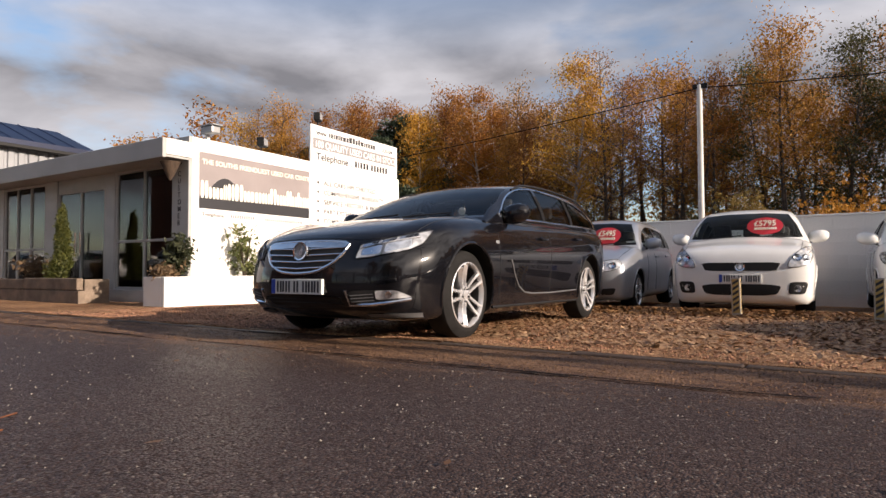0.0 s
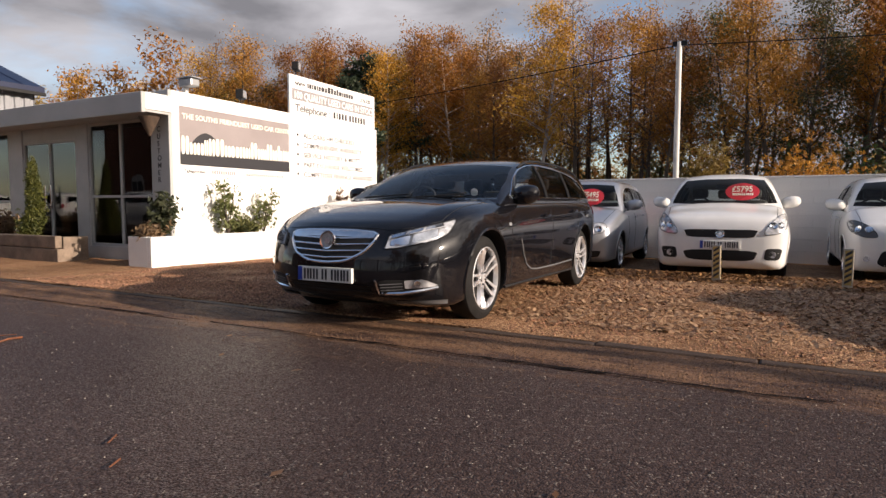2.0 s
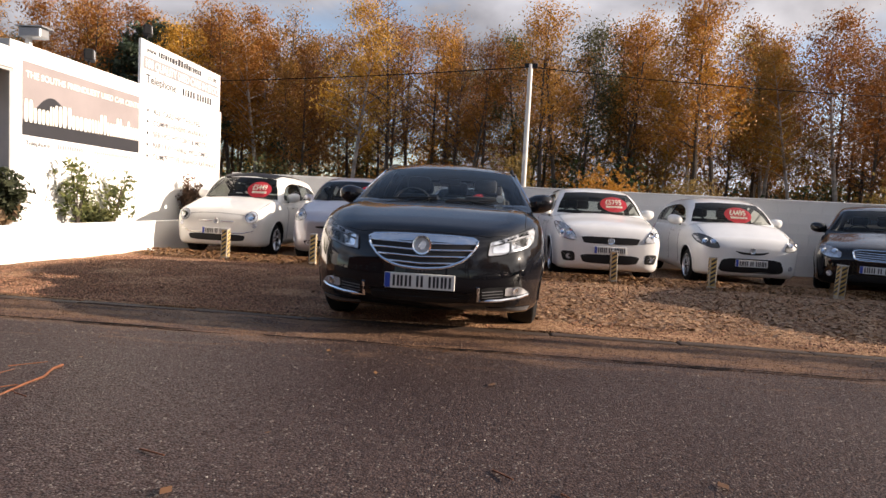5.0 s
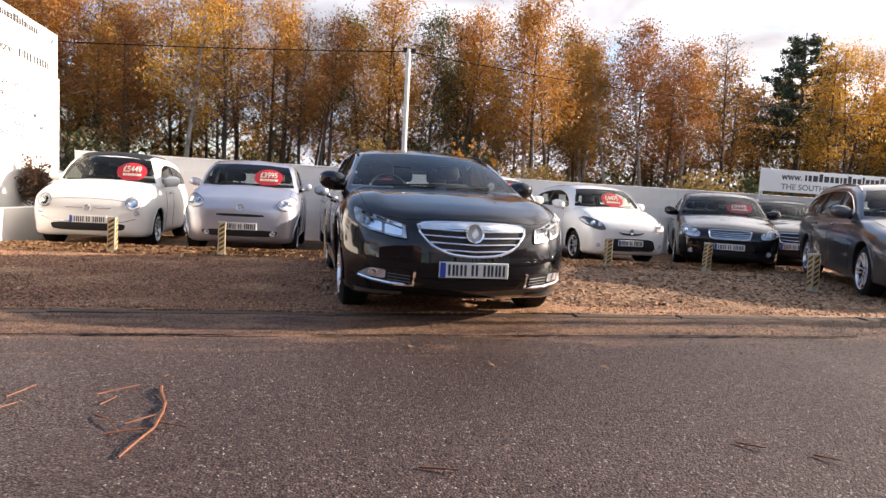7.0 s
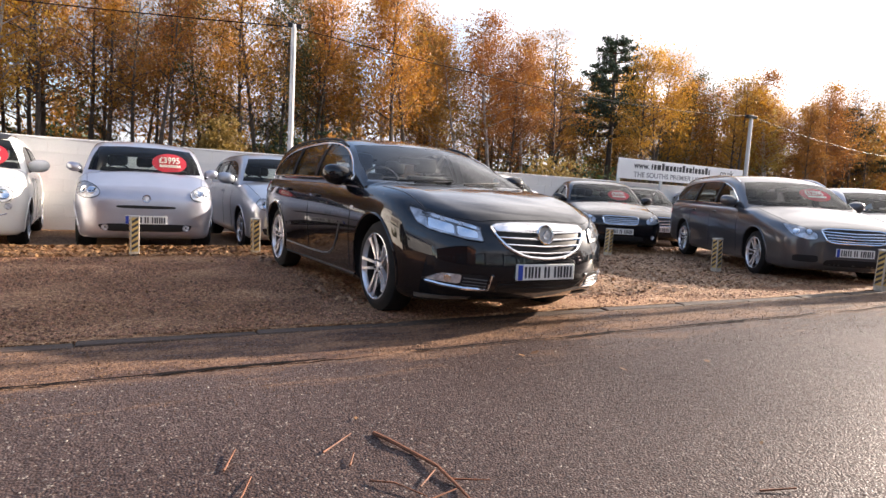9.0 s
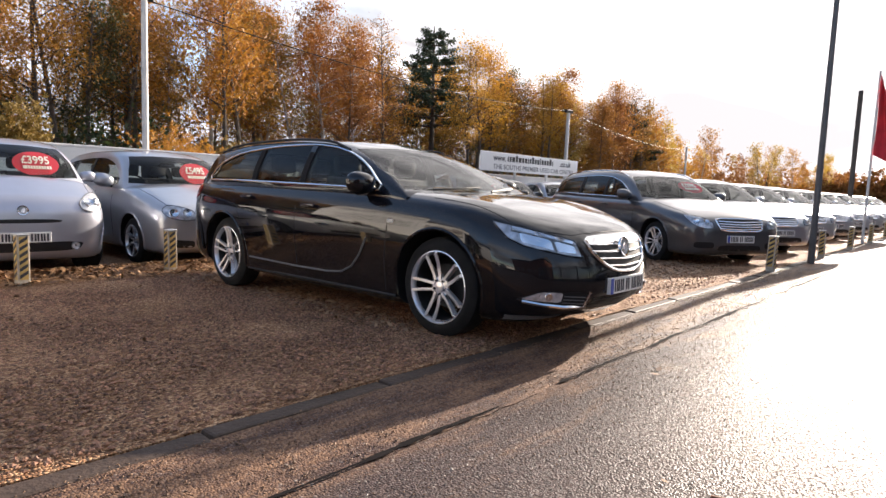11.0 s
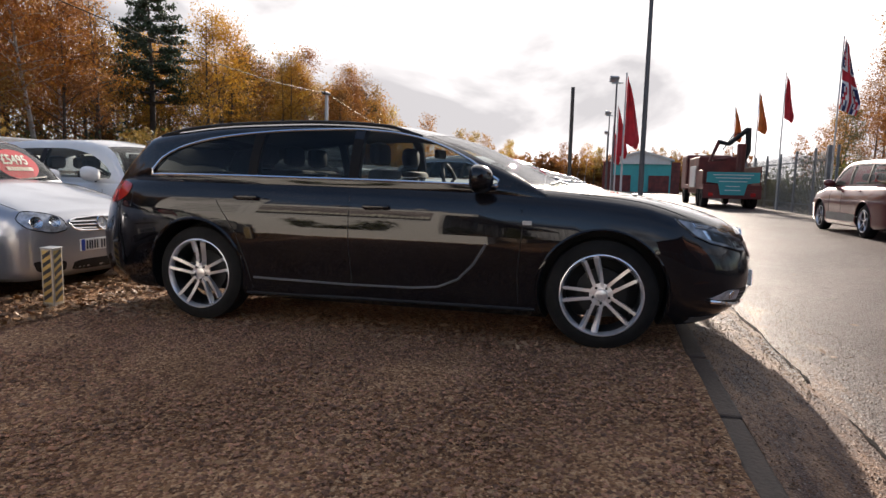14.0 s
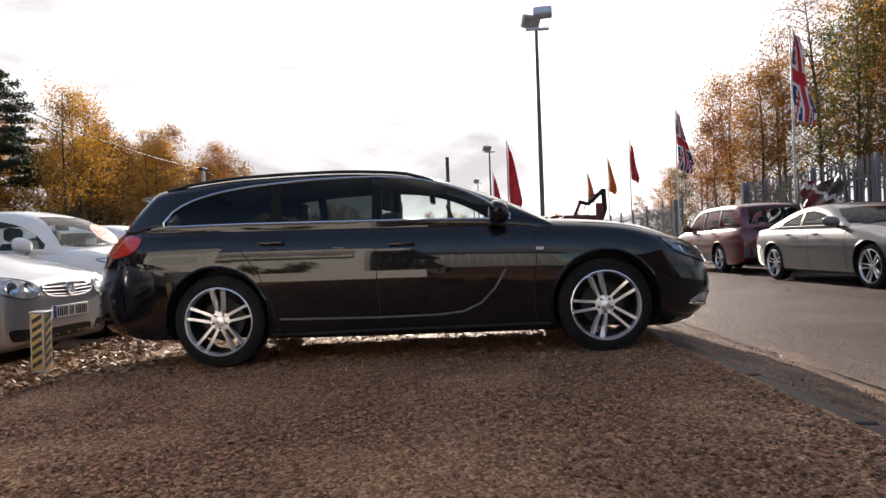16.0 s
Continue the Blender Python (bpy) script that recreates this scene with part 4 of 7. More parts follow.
def build_car(name, c, m, label, group="cars for sale on the forecourt"):
    """A car from its table of sizes c; it faces -y, its front at y = 0, its wheels on z = 0."""
    car = empty(name, m, label, "car", group)
    L, W, H, r = c["L"], c["W"], c["H"], c["r"]
    half = W / 2
    fa, ra = c["fo"], c["fo"] + c["wb"]
    pl = c.get("plan", [(0, 0.62), (0.03, 0.74), (0.1, 0.855), (0.25, 0.94), (0.6, 0.99), (1.1, 1.0), (L - 1.1, 1.0), (L - 0.45, 0.965), (L - 0.15, 0.90), (L - 0.05, 0.83), (L, 0.7)])
    plan, top, bot = smooth_curve(pl), smooth_curve(c["top"]), smooth_curve(c.get("bot", [(0, 0.265), (0.03, 0.205), (0.12, 0.18), (0.6, 0.17), (L - 0.7, 0.19), (L - 0.2, 0.27), (L - 0.05, 0.32), (L, 0.42)]))
    crown = smooth_curve([(0, 0.01), (0.3, 0.7 * c.get("crown", 0.06)), (c["cowl"], c.get("crown", 0.06)), (L - 0.5, 0.05), (L, 0.02)])
    M_P = c["paint"]
    ns = c.get("ns", 46)

    def station(q):
        t = q / (ns - 1)
        return L * (t + 0.11 * math.sin(2 * math.pi * t) * -1)

    def section(s):
        w, zt, zb = half * plan(s), top(s), bot(s)
        h = zt - zb
        cr = crown(s)
        side = [(0.80, 0.0), (0.90, 0.015), (0.955, 0.07), (0.972, 0.14), (0.975, 0.24), (0.985, 0.36), (0.997, 0.50), (1.0, 0.62), (0.995, 0.72), (0.982, 0.80), (0.962, 0.88), (0.93, 0.945), (0.88, 0.985)]
        pts = [(w * a, zb + h * b) for a, b in side]
        rdg = c.get("ridge", 0.0) * max(0.0, min(1.0, s / 0.5, (c["cowl"] + 0.5 - s) / 0.5))
        pts += [(w * q, zt + cr * (1 - (q / 0.9) ** 2) + rdg * up) for q, up in ((0.80, 0.35), (0.70, 1.0), (0.64, 0.55), (0.5, 0.1), (0.33, 0.0), (0.16, 0.0))]
        ring = [(0, zb)] + pts + [(0, zt + cr)]
        return ring

    rings = []
    for q in range(ns):
        s = station(q)
        right = section(s)
        full = [(x, z) for x, z in right] + [(-x, z) for x, z in right[-2:0:-1]]
        rings.append([(x, s, z) for x, z in full])
    rings = end_rings(rings[0])[::-1] + rings + end_rings(rings[-1])
    nose, tail_in = smooth_curve(c.get("nose_in", NOSE_IN)), smooth_curve(c.get("tail_in", TAIL_IN))
    fl, rl = c.get("ends", (0.7, 0.6))
    fb_, rb_ = c.get("bow", (0.08, 0.08))

    def shaped(p):
        """Rounds the flat ends of the body in plan and in profile."""
        x, s, z = p
        wf, wr, u = max(0.0, 1 - s / fl) ** 2, max(0.0, 1 - (L - s) / rl) ** 2, abs(x) / half
        return (x, s + wf * (fb_ * u ** 3 + nose(z)) - wr * (rb_ * u ** 3 + tail_in(z)), z)

    body = loft(bmesh.new(), [[shaped(p) for p in r_] for r_ in rings])
    bvh = BVHTree.FromBMesh(body)
    arch = bmesh.new()
    ar = r + c.get("gap", 0.045)
    for y in (fa, ra):
        for sx in (-1, 1):
            mat4 = Matrix.Translation((sx * (half - 0.08), y, r + 0.012)) @ pose(0, 0, 0, 0, 90, 0)
            bmesh.ops.create_cone(arch, cap_ends=True, segments=40, radius1=ar, radius2=ar, depth=0.42, matrix=mat4)
    for f in arch.faces:
        f.material_index = 1
    mesh_part("body", cut_mesh(body, arch, [M_P, M_BLACKP]), car)
    for y in (fa, ra):
        for sx, sd in ((-1, "right"), (1, "left")):
            line = [(y + (ar + 0.006) * math.cos(a), r + 0.012 + (ar + 0.006) * math.sin(a)) for a in [math.pi * (k / 24 * 1.16 - 0.08) for k in range(25)]]
            bead("arch_lip", line, bvh, sd, 0.011, M_P, car, fill=0.08)

    # greenhouse
    gt = smooth_curve(c["roof"])
    s0, s1 = c["roof"][0][0], c["roof"][-1][0]
    tumble = c.get("tumble", 0.36)
    ng = c.get("ng", 34)

    def g_half(s, z):
        return half * plan(s) * 0.915 - max(0.0, z - top(s)) * tumble

    def g_rings(inset):
        out = []
        ok = [s0 + (s1 - s0) * k / 300 for k in range(301)]
        ok = [s for s in ok if inset == 0 or gt(s) - inset > top(s) + 0.04]
        lo_s, hi_s = ok[0], ok[-1]
        for q in range(ng):
            t = q / (ng - 1)
            s = lo_s + (hi_s - lo_s) * t
            zt, z0 = gt(s) - inset, top(s) - 0.05 + inset * 0.5
            zt = max(zt, z0 + 0.012)
            wt = g_half(s, zt) - inset
            rr = min(0.11, (zt - z0) * 0.5)
            ring = [(0, z0)]
            for k in range(7):
                z = z0 + (zt - rr - z0) * k / 6
                ring.append((g_half(s, z) - inset + 0.018 * math.sin(math.pi * k / 6) * min(1, (zt - z0) / 0.4), z))
            for k in range(1, 5):
                a = math.pi / 2 * k / 5
                ring.append((wt - rr * 0.9 * (1 - math.cos(a)) + (ring[7][0] - wt) * (1 - k / 5), zt - rr + rr * math.sin(a)))
            e = ring[-1][0]
            for u in (0.85, 0.6, 0.3):
                ring.append((e * u, zt + 0.035 * (1 - u * u) * min(1, (zt - z0) / 0.3)))
            ring.append((0, zt + 0.035 * min(1, (zt - z0) / 0.3)))
            full = ring + [(-x, z) for x, z in ring[-2:0:-1]]
            wl0 = max(1e-3, g_half(s, z0))
            t = (s - s0) / (s1 - s0)
            fade = (1 - t) ** 1.5 * c.get("bulge", 0.16)
            tail = t ** 4 * c["tail_bow"] if "tail_bow" in c else t ** 6 * 0.10
            out.append([(x, s + (fade - tail) * (x / wl0) ** 2, z) for x, z in full])
        return out

    gh = loft(bmesh.new(), g_rings(0.0))
    gbvh = BVHTree.FromBMesh(gh)
    inner = loft(bmesh.new(), g_rings(0.045))
    for f in inner.faces:
        f.material_index = 1
    bmesh.ops.reverse_faces(inner, faces=inner.faces)
    tmp = bpy.data.meshes.new("tmp")
    inner.to_mesh(tmp)
    inner.free()
    gh.from_mesh(tmp)
    bpy.data.meshes.remove(tmp)

    fp, rp = c.get("a_pillar", 0.17), c.get("d_pillar", 0.16)
    drop = c.get("roof_edge", 0.10)

    dlo = smooth_curve(c["dlo"]) if "dlo" in c else None

    def upper(s):
        if dlo:
            return dlo(s) if c["dlo"][0][0] <= s <= c["dlo"][-1][0] else 0.0
        return min(gt(s - fp), gt(s), gt(min(s1, s + rp))) - drop

    def lower(s):
        return top(s) + 0.02
    ss = [s0 + (s1 - s0) * k / 160 for k in range(161)]
    inside = [s for s in ss if upper(s) > lower(s) + (0.02 if dlo else 0.05)]
    d0, d1 = inside[0], inside[-1]
    edges = [d0] + [p for q in c["pillars"] for p in (q - 0.035, q + 0.035)] + [d1]
    wins = [(edges[i], edges[i + 1]) for i in range(0, len(edges), 2)]
    cutter = bmesh.new()
    polys = []
    for a, b in wins:
        st = [a + (b - a) * k / 10 for k in range(11)]
        polys.append([(s, lower(s)) for s in st] + [(s, upper(s)) for s in st[::-1]])
        prism(cutter, polys[-1], -2, 2, "x", 1)
    zc0, zc1 = top(c["cowl"]) + c.get("ws_low", 0.05), gt(c["ws_top"]) - 0.012
    def half_at(z, f):
        lo = [s for s in ss if gt(s) >= z]
        s = lo[0] if f else lo[-1]
        return g_half(s, z)
    ws_h = [(half_at(zc0, True) - 0.05, zc0), (half_at((zc0 + zc1) / 2, True) - 0.05, (zc0 + zc1) / 2), (half_at(zc1, True) - 0.09, zc1)]
    ws = ws_h + [(x, z) for x, z in [(0.3 * W / 2, zc1 + 0.02), (-0.3 * W / 2, zc1 + 0.02)]] + mirror_x(ws_h)[::-1] + [(-0.3 * W / 2, zc0 - 0.01), (0.3 * W / 2, zc0 - 0.01)]
    prism(cutter, ws, -1, c["ws_top"] + 0.3, "y", 1)
    zr0, zr1 = top(s1 - 0.1) + c.get("rs_low", 0.06), gt(c["rs_top"]) - 0.05
    rs_h = [(half_at(zr0, False) - 0.11, zr0), (half_at(zr1, False) - 0.14, zr1)]
    rs = rs_h + mirror_x(rs_h)[::-1]
    prism(cutter, rs, c["rs_top"] - 0.35, L + 1, "y", 1)
    mesh_part("cabin_shell", cut_mesh(gh, cutter, [c.get("roof_paint", M_P), M_CABIN], ng > 40), car)
    for sd in ("right", "left"):
        for k, p in enumerate(polys):
            g = drape("side_window", p, gbvh, sd, -0.006, 0.0, G_DARK if (k > 0 and c.get("privacy")) else G_CAR, car, cuts=2)
            g.visible_shadow = False
        for q in c["pillars"]:
            a, b = q - 0.034, q + 0.034
            drape("pillar_trim", [(a, lower(a)), (b, lower(b)), (b, upper(b)), (a, upper(a))], gbvh, sd, 0.003, 0.006, c.get("trim", M_BLACKP), car)
        if c.get("chrome"):
            st = [d0 + (d1 - d0) * k / 40 for k in range(41)]
            loop = [(s, lower(s) - 0.006) for s in st] + [(s, upper(s) + 0.006) for s in st[::-1]]
            bead("window_trim", loop, gbvh, sd, c["chrome"], M_CHROME, car, "chrome window surround", close=True, off=0.002, fill=0.09)
    for nm, p, sd in (("windscreen", ws, "front"), ("rear_window", rs, "rear")):
        g = drape(nm, p, gbvh, sd, -0.005, 0.0, G_CAR, car, cuts=3)
        g.visible_shadow = False

    # cabin
    deck = top(2.0) - 0.03
    sy0, sy1 = c.get("seats", (c["ws_top"] + 0.32, c["ws_top"] + 1.2))
    for sy, xs in ((sy0, (-0.36, 0.36)), (sy1, (-0.42, 0.0, 0.42))):
        if sy + 0.3 > s1:
            continue
        for x in xs:
            sb = bmesh.new()
            add_box(sb, (x - 0.22, sy, deck - 0.02), (x + 0.22, sy + 0.12, deck + 0.1 + c.get("seat_up", 0.03)), 0.035)
            seat = part("seat", sb, M_SEAT, car, smooth=True)
            part("headrest", box((x - 0.125, sy + 0.05, deck + 0.13 + c.get("seat_up", 0.03)), (x + 0.125, sy + 0.15, deck + 0.29 + c.get("seat_up", 0.03)), 0.045), M_SEAT, seat, smooth=True)
    cy = c["cowl"] + 0.35
    part("dashboard", box((-half * 0.72, cy + 0.08, deck - 0.05), (half * 0.72, cy + 0.4, deck + 0.02), 0.02), M_CABIN, car, smooth=True)
    wheel_pts = [(-0.36 + 0.18 * math.cos(a), cy + 0.5 + 0.05 * math.sin(a), deck + 0.02 + 0.15 * math.sin(a)) for a in [2 * math.pi * k / 20 for k in range(20)]]
    part("steering_wheel", tube(bmesh.new(), wheel_pts, 0.014, 6, True), M_CABIN, car, smooth=True)
    part("rear_view_mirror", box((-0.11, c["ws_top"] + 0.05, gt(c["ws_top"]) - 0.14), (0.11, c["ws_top"] + 0.09, gt(c["ws_top"]) - 0.075), 0.012), M_CABIN, car, smooth=True)

    # wheels
    for y in (fa, ra):
        for sx in (-1, 1):
            wheel_thing(car, r, c["rim"], 0.215, c.get("spokes", 5), c.get("twin", False), (sx * (half - c.get("wheel_in", 0.14)), y, r), sx, c.get("rim_mat", M_ALLOY), 0.25 if y == ra else 0.5)

    # front
    for p in (c["lamp"], mirror_x(c["lamp"])):
        q = soften(p, *c.get("soft", (2, 0.17)))
        lp = drape("headlight", q, bvh, "front", 0.009, 0.03, c.get("lamp_mat", M_LAMP), car, "clear lens over silver reflector", cuts=4)
        cx, cz = sum(v[0] for v in p) / len(p), sum(v[1] for v in p) / len(p)
        for dx in c.get("bowls", (-0.07, 0.08)):
            ctr, nrm = throw(bvh, "front", cx + (dx if cx > 0 else -dx), cz + dx * (0.25 if cx > 0 else 0.25) * 0)
            br = c.get("bowl_r", 0.048)
            part("lamp_bowl", lathe(bmesh.new(), [(0.0005, 0.001), (0.001, br * 0.45), (0.002, br * 0.5), (0.0035, br * 0.9), (0.006, br), (0.001, br * 1.06)], 22), [M_CHROME], lp, smooth=True,
                 m=Matrix.Translation(ctr + Vector((0, -0.0095, 0))) @ nrm.to_track_quat("X", "Z").to_matrix().to_4x4())
        ln = drape("lens", q, bvh, "front", 0.022, 0.0, M_LENS, lp, cuts=4)
        ln.visible_shadow = False
        bead("lamp_seal", q, bvh, "front", 0.004, M_BLACKP, lp, close=True, off=0.010)
    if "grille" in c:
        g = soften(c["grille"], *c.get("grille_soft", (2, 0.2)))
        gr = drape("grille", g, bvh, "front", 0.003, 0.01, M_BLACKP, car, "black grille", cuts=3)
        zs = [p[1] for p in g]
        z0g, z1g = min(zs), max(zs)
        for k in range(c.get("slats", 0)):
            z = z0g + (z1g - z0g) * (k + 1) / (c["slats"] + 1)
            xr = max([abs(p[0]) for p in g if abs(p[1] - z) < 0.04] or [0.1]) * 0.97
            bead("slat", [(-xr, z), (0, z - 0.012), (xr, z)], bvh, "front", c.get("slat_r", 0.008), M_CHROME if c.get("slat_chrome", True) else M_BLACKP, gr, off=0.008)
        if c.get("grille_frame"):
            bead("grille_frame", g, bvh, "front", c["grille_frame"], M_CHROME, gr, close=True, off=0.006)
    for p in c.get("intakes", ()):
        drape("air_intake", soften(p, 2, 0.15), bvh, "front", 0.003, 0.01, M_BLACKP, car, "black air intake", cuts=3)
    for x, z, rr in c.get("fogs", ()):
        for sx in (-1, 1):
            ctr, nrm = throw(bvh, "front", sx * x, z)
            part("fog_lamp", lathe(bmesh.new(), [(0.0, 0.001), (0.006, rr * 0.6), (0.004, rr), (0.012, rr * 1.1), (0.0, rr * 1.25), (-0.02, rr * 1.25)], 20), M_LAMP, car, smooth=True,
                 m=Matrix.Translation(ctr) @ Vector((nrm.x * 0.5, -1, 0)).to_track_quat("X", "Z").to_matrix().to_4x4())
    for p in c.get("fog_boxes", ()):
        for q in (p, mirror_x(p)):
            fl = drape("fog_lamp", soften(q, 1, 0.12), bvh, "front", 0.008, 0.02, M_LAMP, car, "rectangular clear fog lamp", cuts=2)
            cx, cz = sum(v[0] for v in p) / len(p), sum(v[1] for v in p) / len(p)
            ctr, nrm = throw(bvh, "front", math.copysign(cx, q[0][0]), cz)
            part("bulb", lathe(bmesh.new(), [(0.0, 0.026), (0.004, 0.024), (0.002, 0.016), (0.001, 0.001)], 16), M_CHROME, fl, smooth=True, m=Matrix.Translation(ctr + Vector((0, -0.01, 0))) @ nrm.to_track_quat("X", "Z").to_matrix().to_4x4())
    if "badge" in c:
        bx, bz, brad = c["badge"]
        ctr, nrm = throw(bvh, "front", bx, bz)
        ring = lathe(bmesh.new(), [(0.006, brad * 0.8), (0.012, brad * 0.82), (0.014, brad), (0.0, brad * 1.04)], 24)
        bd = part("badge", ring, M_CHROME, car, "round chrome badge", smooth=True, m=Matrix.Translation(ctr + Vector((0, -c.get("badge_out", 0.012), 0))) @ Vector((0, -1, 0.15)).to_track_quat("X", "Z").to_matrix().to_4x4())
        part("badge_disc", lathe(bmesh.new(), [(0.002, 0.001), (0.005, brad * 0.84)], 24), M_GALV, bd, smooth=True)
        part("badge_emblem", prism(bmesh.new(), soften([(-0.45 * brad, -0.2 * brad), (0.1 * brad, -0.62 * brad), (0.55 * brad, 0.0), (0.15 * brad, 0.62 * brad), (-0.2 * brad, 0.15 * brad)], 2), 0.004, 0.011, "x"), M_ALLOY, bd)
    # plates
    pz = c["plate_z"]
    py = min(throw(bvh, "front", x, pz + dz)[0].y for x in (-0.25, 0, 0.25) for dz in (-0.05, 0.05))
    pl_m = Matrix.Translation((c.get("plate_x", 0), py - 0.006, pz))
    plate = part("number_plate", box((-0.243, -0.006, -0.053), (0.243, 0.02, 0.053), 0.004), M_PLATE, car, "white number plate with dark bars", m=pl_m)
    part("plate_band", box((-0.240, -0.0085, -0.050), (-0.202, -0.0062, 0.050)), M_PLATEB, plate)
    for k, wd in enumerate((0.046, 0.046, 0.018, 0.046, 0.046, 0.046, 0.046)):
        x = -0.185 + 0.0545 * k + (0.03 if k > 3 else 0)
        for dx in ((0.0, wd - 0.016) if wd > 0.02 else (0.004,)):
            part("plate_mark", box((x + dx, -0.0084, -0.038), (x + dx + 0.016, -0.0062, 0.038)), M_INK, plate)
    # mirrors, handles, gaps
    my, mz = c.get("mirror", (c["cowl"] + 0.52, top(c["cowl"] + 0.5) + 0.07))
    for sx, sd in ((-1, "right"), (1, "left")):
        mb = bmesh.new()
        bmesh.ops.create_uvsphere(mb, u_segments=18, v_segments=12, radius=1.0)
        for v in mb.verts:
            x, y, z = v.co
            z = math.copysign(abs(z) ** 0.75, z)
            v.co = Vector((x * 0.13, (y * 0.10 if y < 0 else y * 0.045), z * 0.088 + x * sx * 0.012)) * c.get("mirror_scale", 1.0)
        mir = part("door_mirror", mb, c.get("mirror_paint", M_P), car, smooth=True, m=pose(sx * (half + c.get("mirror_out", 0.045)), my, mz))
        part("mirror_arm", tube(bmesh.new(), [(-sx * 0.13, 0.02, -0.075), (-sx * 0.05, 0, -0.05)], [0.03, 0.022]), M_BLACKP, mir, smooth=True)
        for y, z in c.get("handles", ()):
            ctr, nrm = throw(bvh, sd, y, z)
            hb = bmesh.new()
            add_box(hb, (-0.014, -0.09, -0.014), (0.014, 0.09, 0.014), 0.01)
            part("door_handle", hb, M_P, car, smooth=True, m=Matrix.Translation(ctr + Vector((sx * 0.018, 0, 0))))
        for gap in c.get("gaps", ()):
            bead("door_gap", gap, bvh, sd, 0.0035, M_BLACKP, car, fill=0.08)
        if c.get("tail"):
            drape("tail_light", soften(c["tail"], 2), bvh, sd, 0.006, 0.02, M_TAIL, car, "red rear lamp", cuts=2)
        if "sill" in c:
            bead("sill_trim", c["sill"], bvh, sd, 0.012, M_BLACKP, car)
        if c.get("rails"):
            a, b = c["rails"]
            pts = []
            for k in range(21):
                s = a + (b - a) * k / 20
                lift = 0.02 * min(1, k / 2, (20 - k) / 2)
                x = sx * (g_half(s, gt(s)) - 0.04)
                pts.append((x, s, throw(gbvh, "top", x, s)[0].z + lift))
            part("roof_rail", tube(bmesh.new(), pts, 0.012, 8), c.get("rail_mat", M_BLACKP), car, smooth=True)
    # bonnet line and wipers
    bl = [(-half * 0.80 * plan(0.5), 0.14), (-half * 0.83, c["cowl"] - 0.05)]
    for q in (bl, [(-x, y) for x, y in bl]):
        bead("bonnet_gap", q, bvh, "top", 0.003, M_BLACKP, car, fill=0.08)
    for x0, x1 in ((-0.55, 0.02), (0.05, 0.52)):
        flat = [throw(gbvh, "front", x0 + (x1 - x0) * i / 6 * 0.9, zc0 + 0.012 * (i % 7) * 0.4)[0] + Vector((0, -0.016, 0.004)) for i in range(7)]
        part("wiper", tube(bmesh.new(), flat, 0.008, 6), M_BLACKP, car)
    # price card behind the windscreen
    if "price" in c:
        px, pz2 = c.get("card", (0.28, (zc0 + zc1) / 2 + 0.02))
        ctr, nrm = throw(gbvh, "front", px, pz2)
        rot = Matrix.Translation(ctr + Vector((0, 0.03, 0))) @ pose(0, 0, 0, -math.degrees(math.atan2(nrm.z, -nrm.y)) + 0, 0, 0)
        cd = part("price_card", prism(bmesh.new(), [(0.225 * math.cos(a), 0.18 * math.sin(a)) for a in [2 * math.pi * k / 28 for k in range(28)]], -0.002, 0.002, "y"), M_RED, car, "red oval price card", m=rot)
        text("price", c["price"], 0.16, M_CREAM, pose(-0.14, -0.004, 0.0, 90), cd, 0.27)
        part("card_lettering", bars(bmesh.new(), -0.13, -0.08, 0.045, [0.04] + [0.02] * 9, 0.006, -0.003), M_CREAM, cd)
    return car, bvh, gbvh


P_BLACK = paint("black_car_paint", (0.006, 0.006, 0.008), metal=0.0, rough=0.25, dirt=0.3)
P_WHITE = paint("white_car_paint", (0.74, 0.74, 0.73))
P_CREAMW = paint("ivory_car_paint", (0.74, 0.73, 0.69))
P_SILVER = paint("silver_car_paint", (0.40, 0.42, 0.46), metal=0.6, rough=0.3)
P_LILAC = paint("pale_silver_car_paint", (0.44, 0.45, 0.51), metal=0.6, rough=0.3)
P_GREY = paint("dark_grey_car_paint", (0.075, 0.078, 0.088), metal=0.5, rough=0.32)
P_TAUPE = paint("grey_car_paint", (0.12, 0.12, 0.122), metal=0.5, rough=0.32)
P_INKY = paint("blue_black_car_paint", (0.005, 0.005, 0.007), metal=0.0, rough=0.25)
P_MAROON = paint("maroon_car_paint", (0.12, 0.012, 0.016), metal=0.3, rough=0.35)

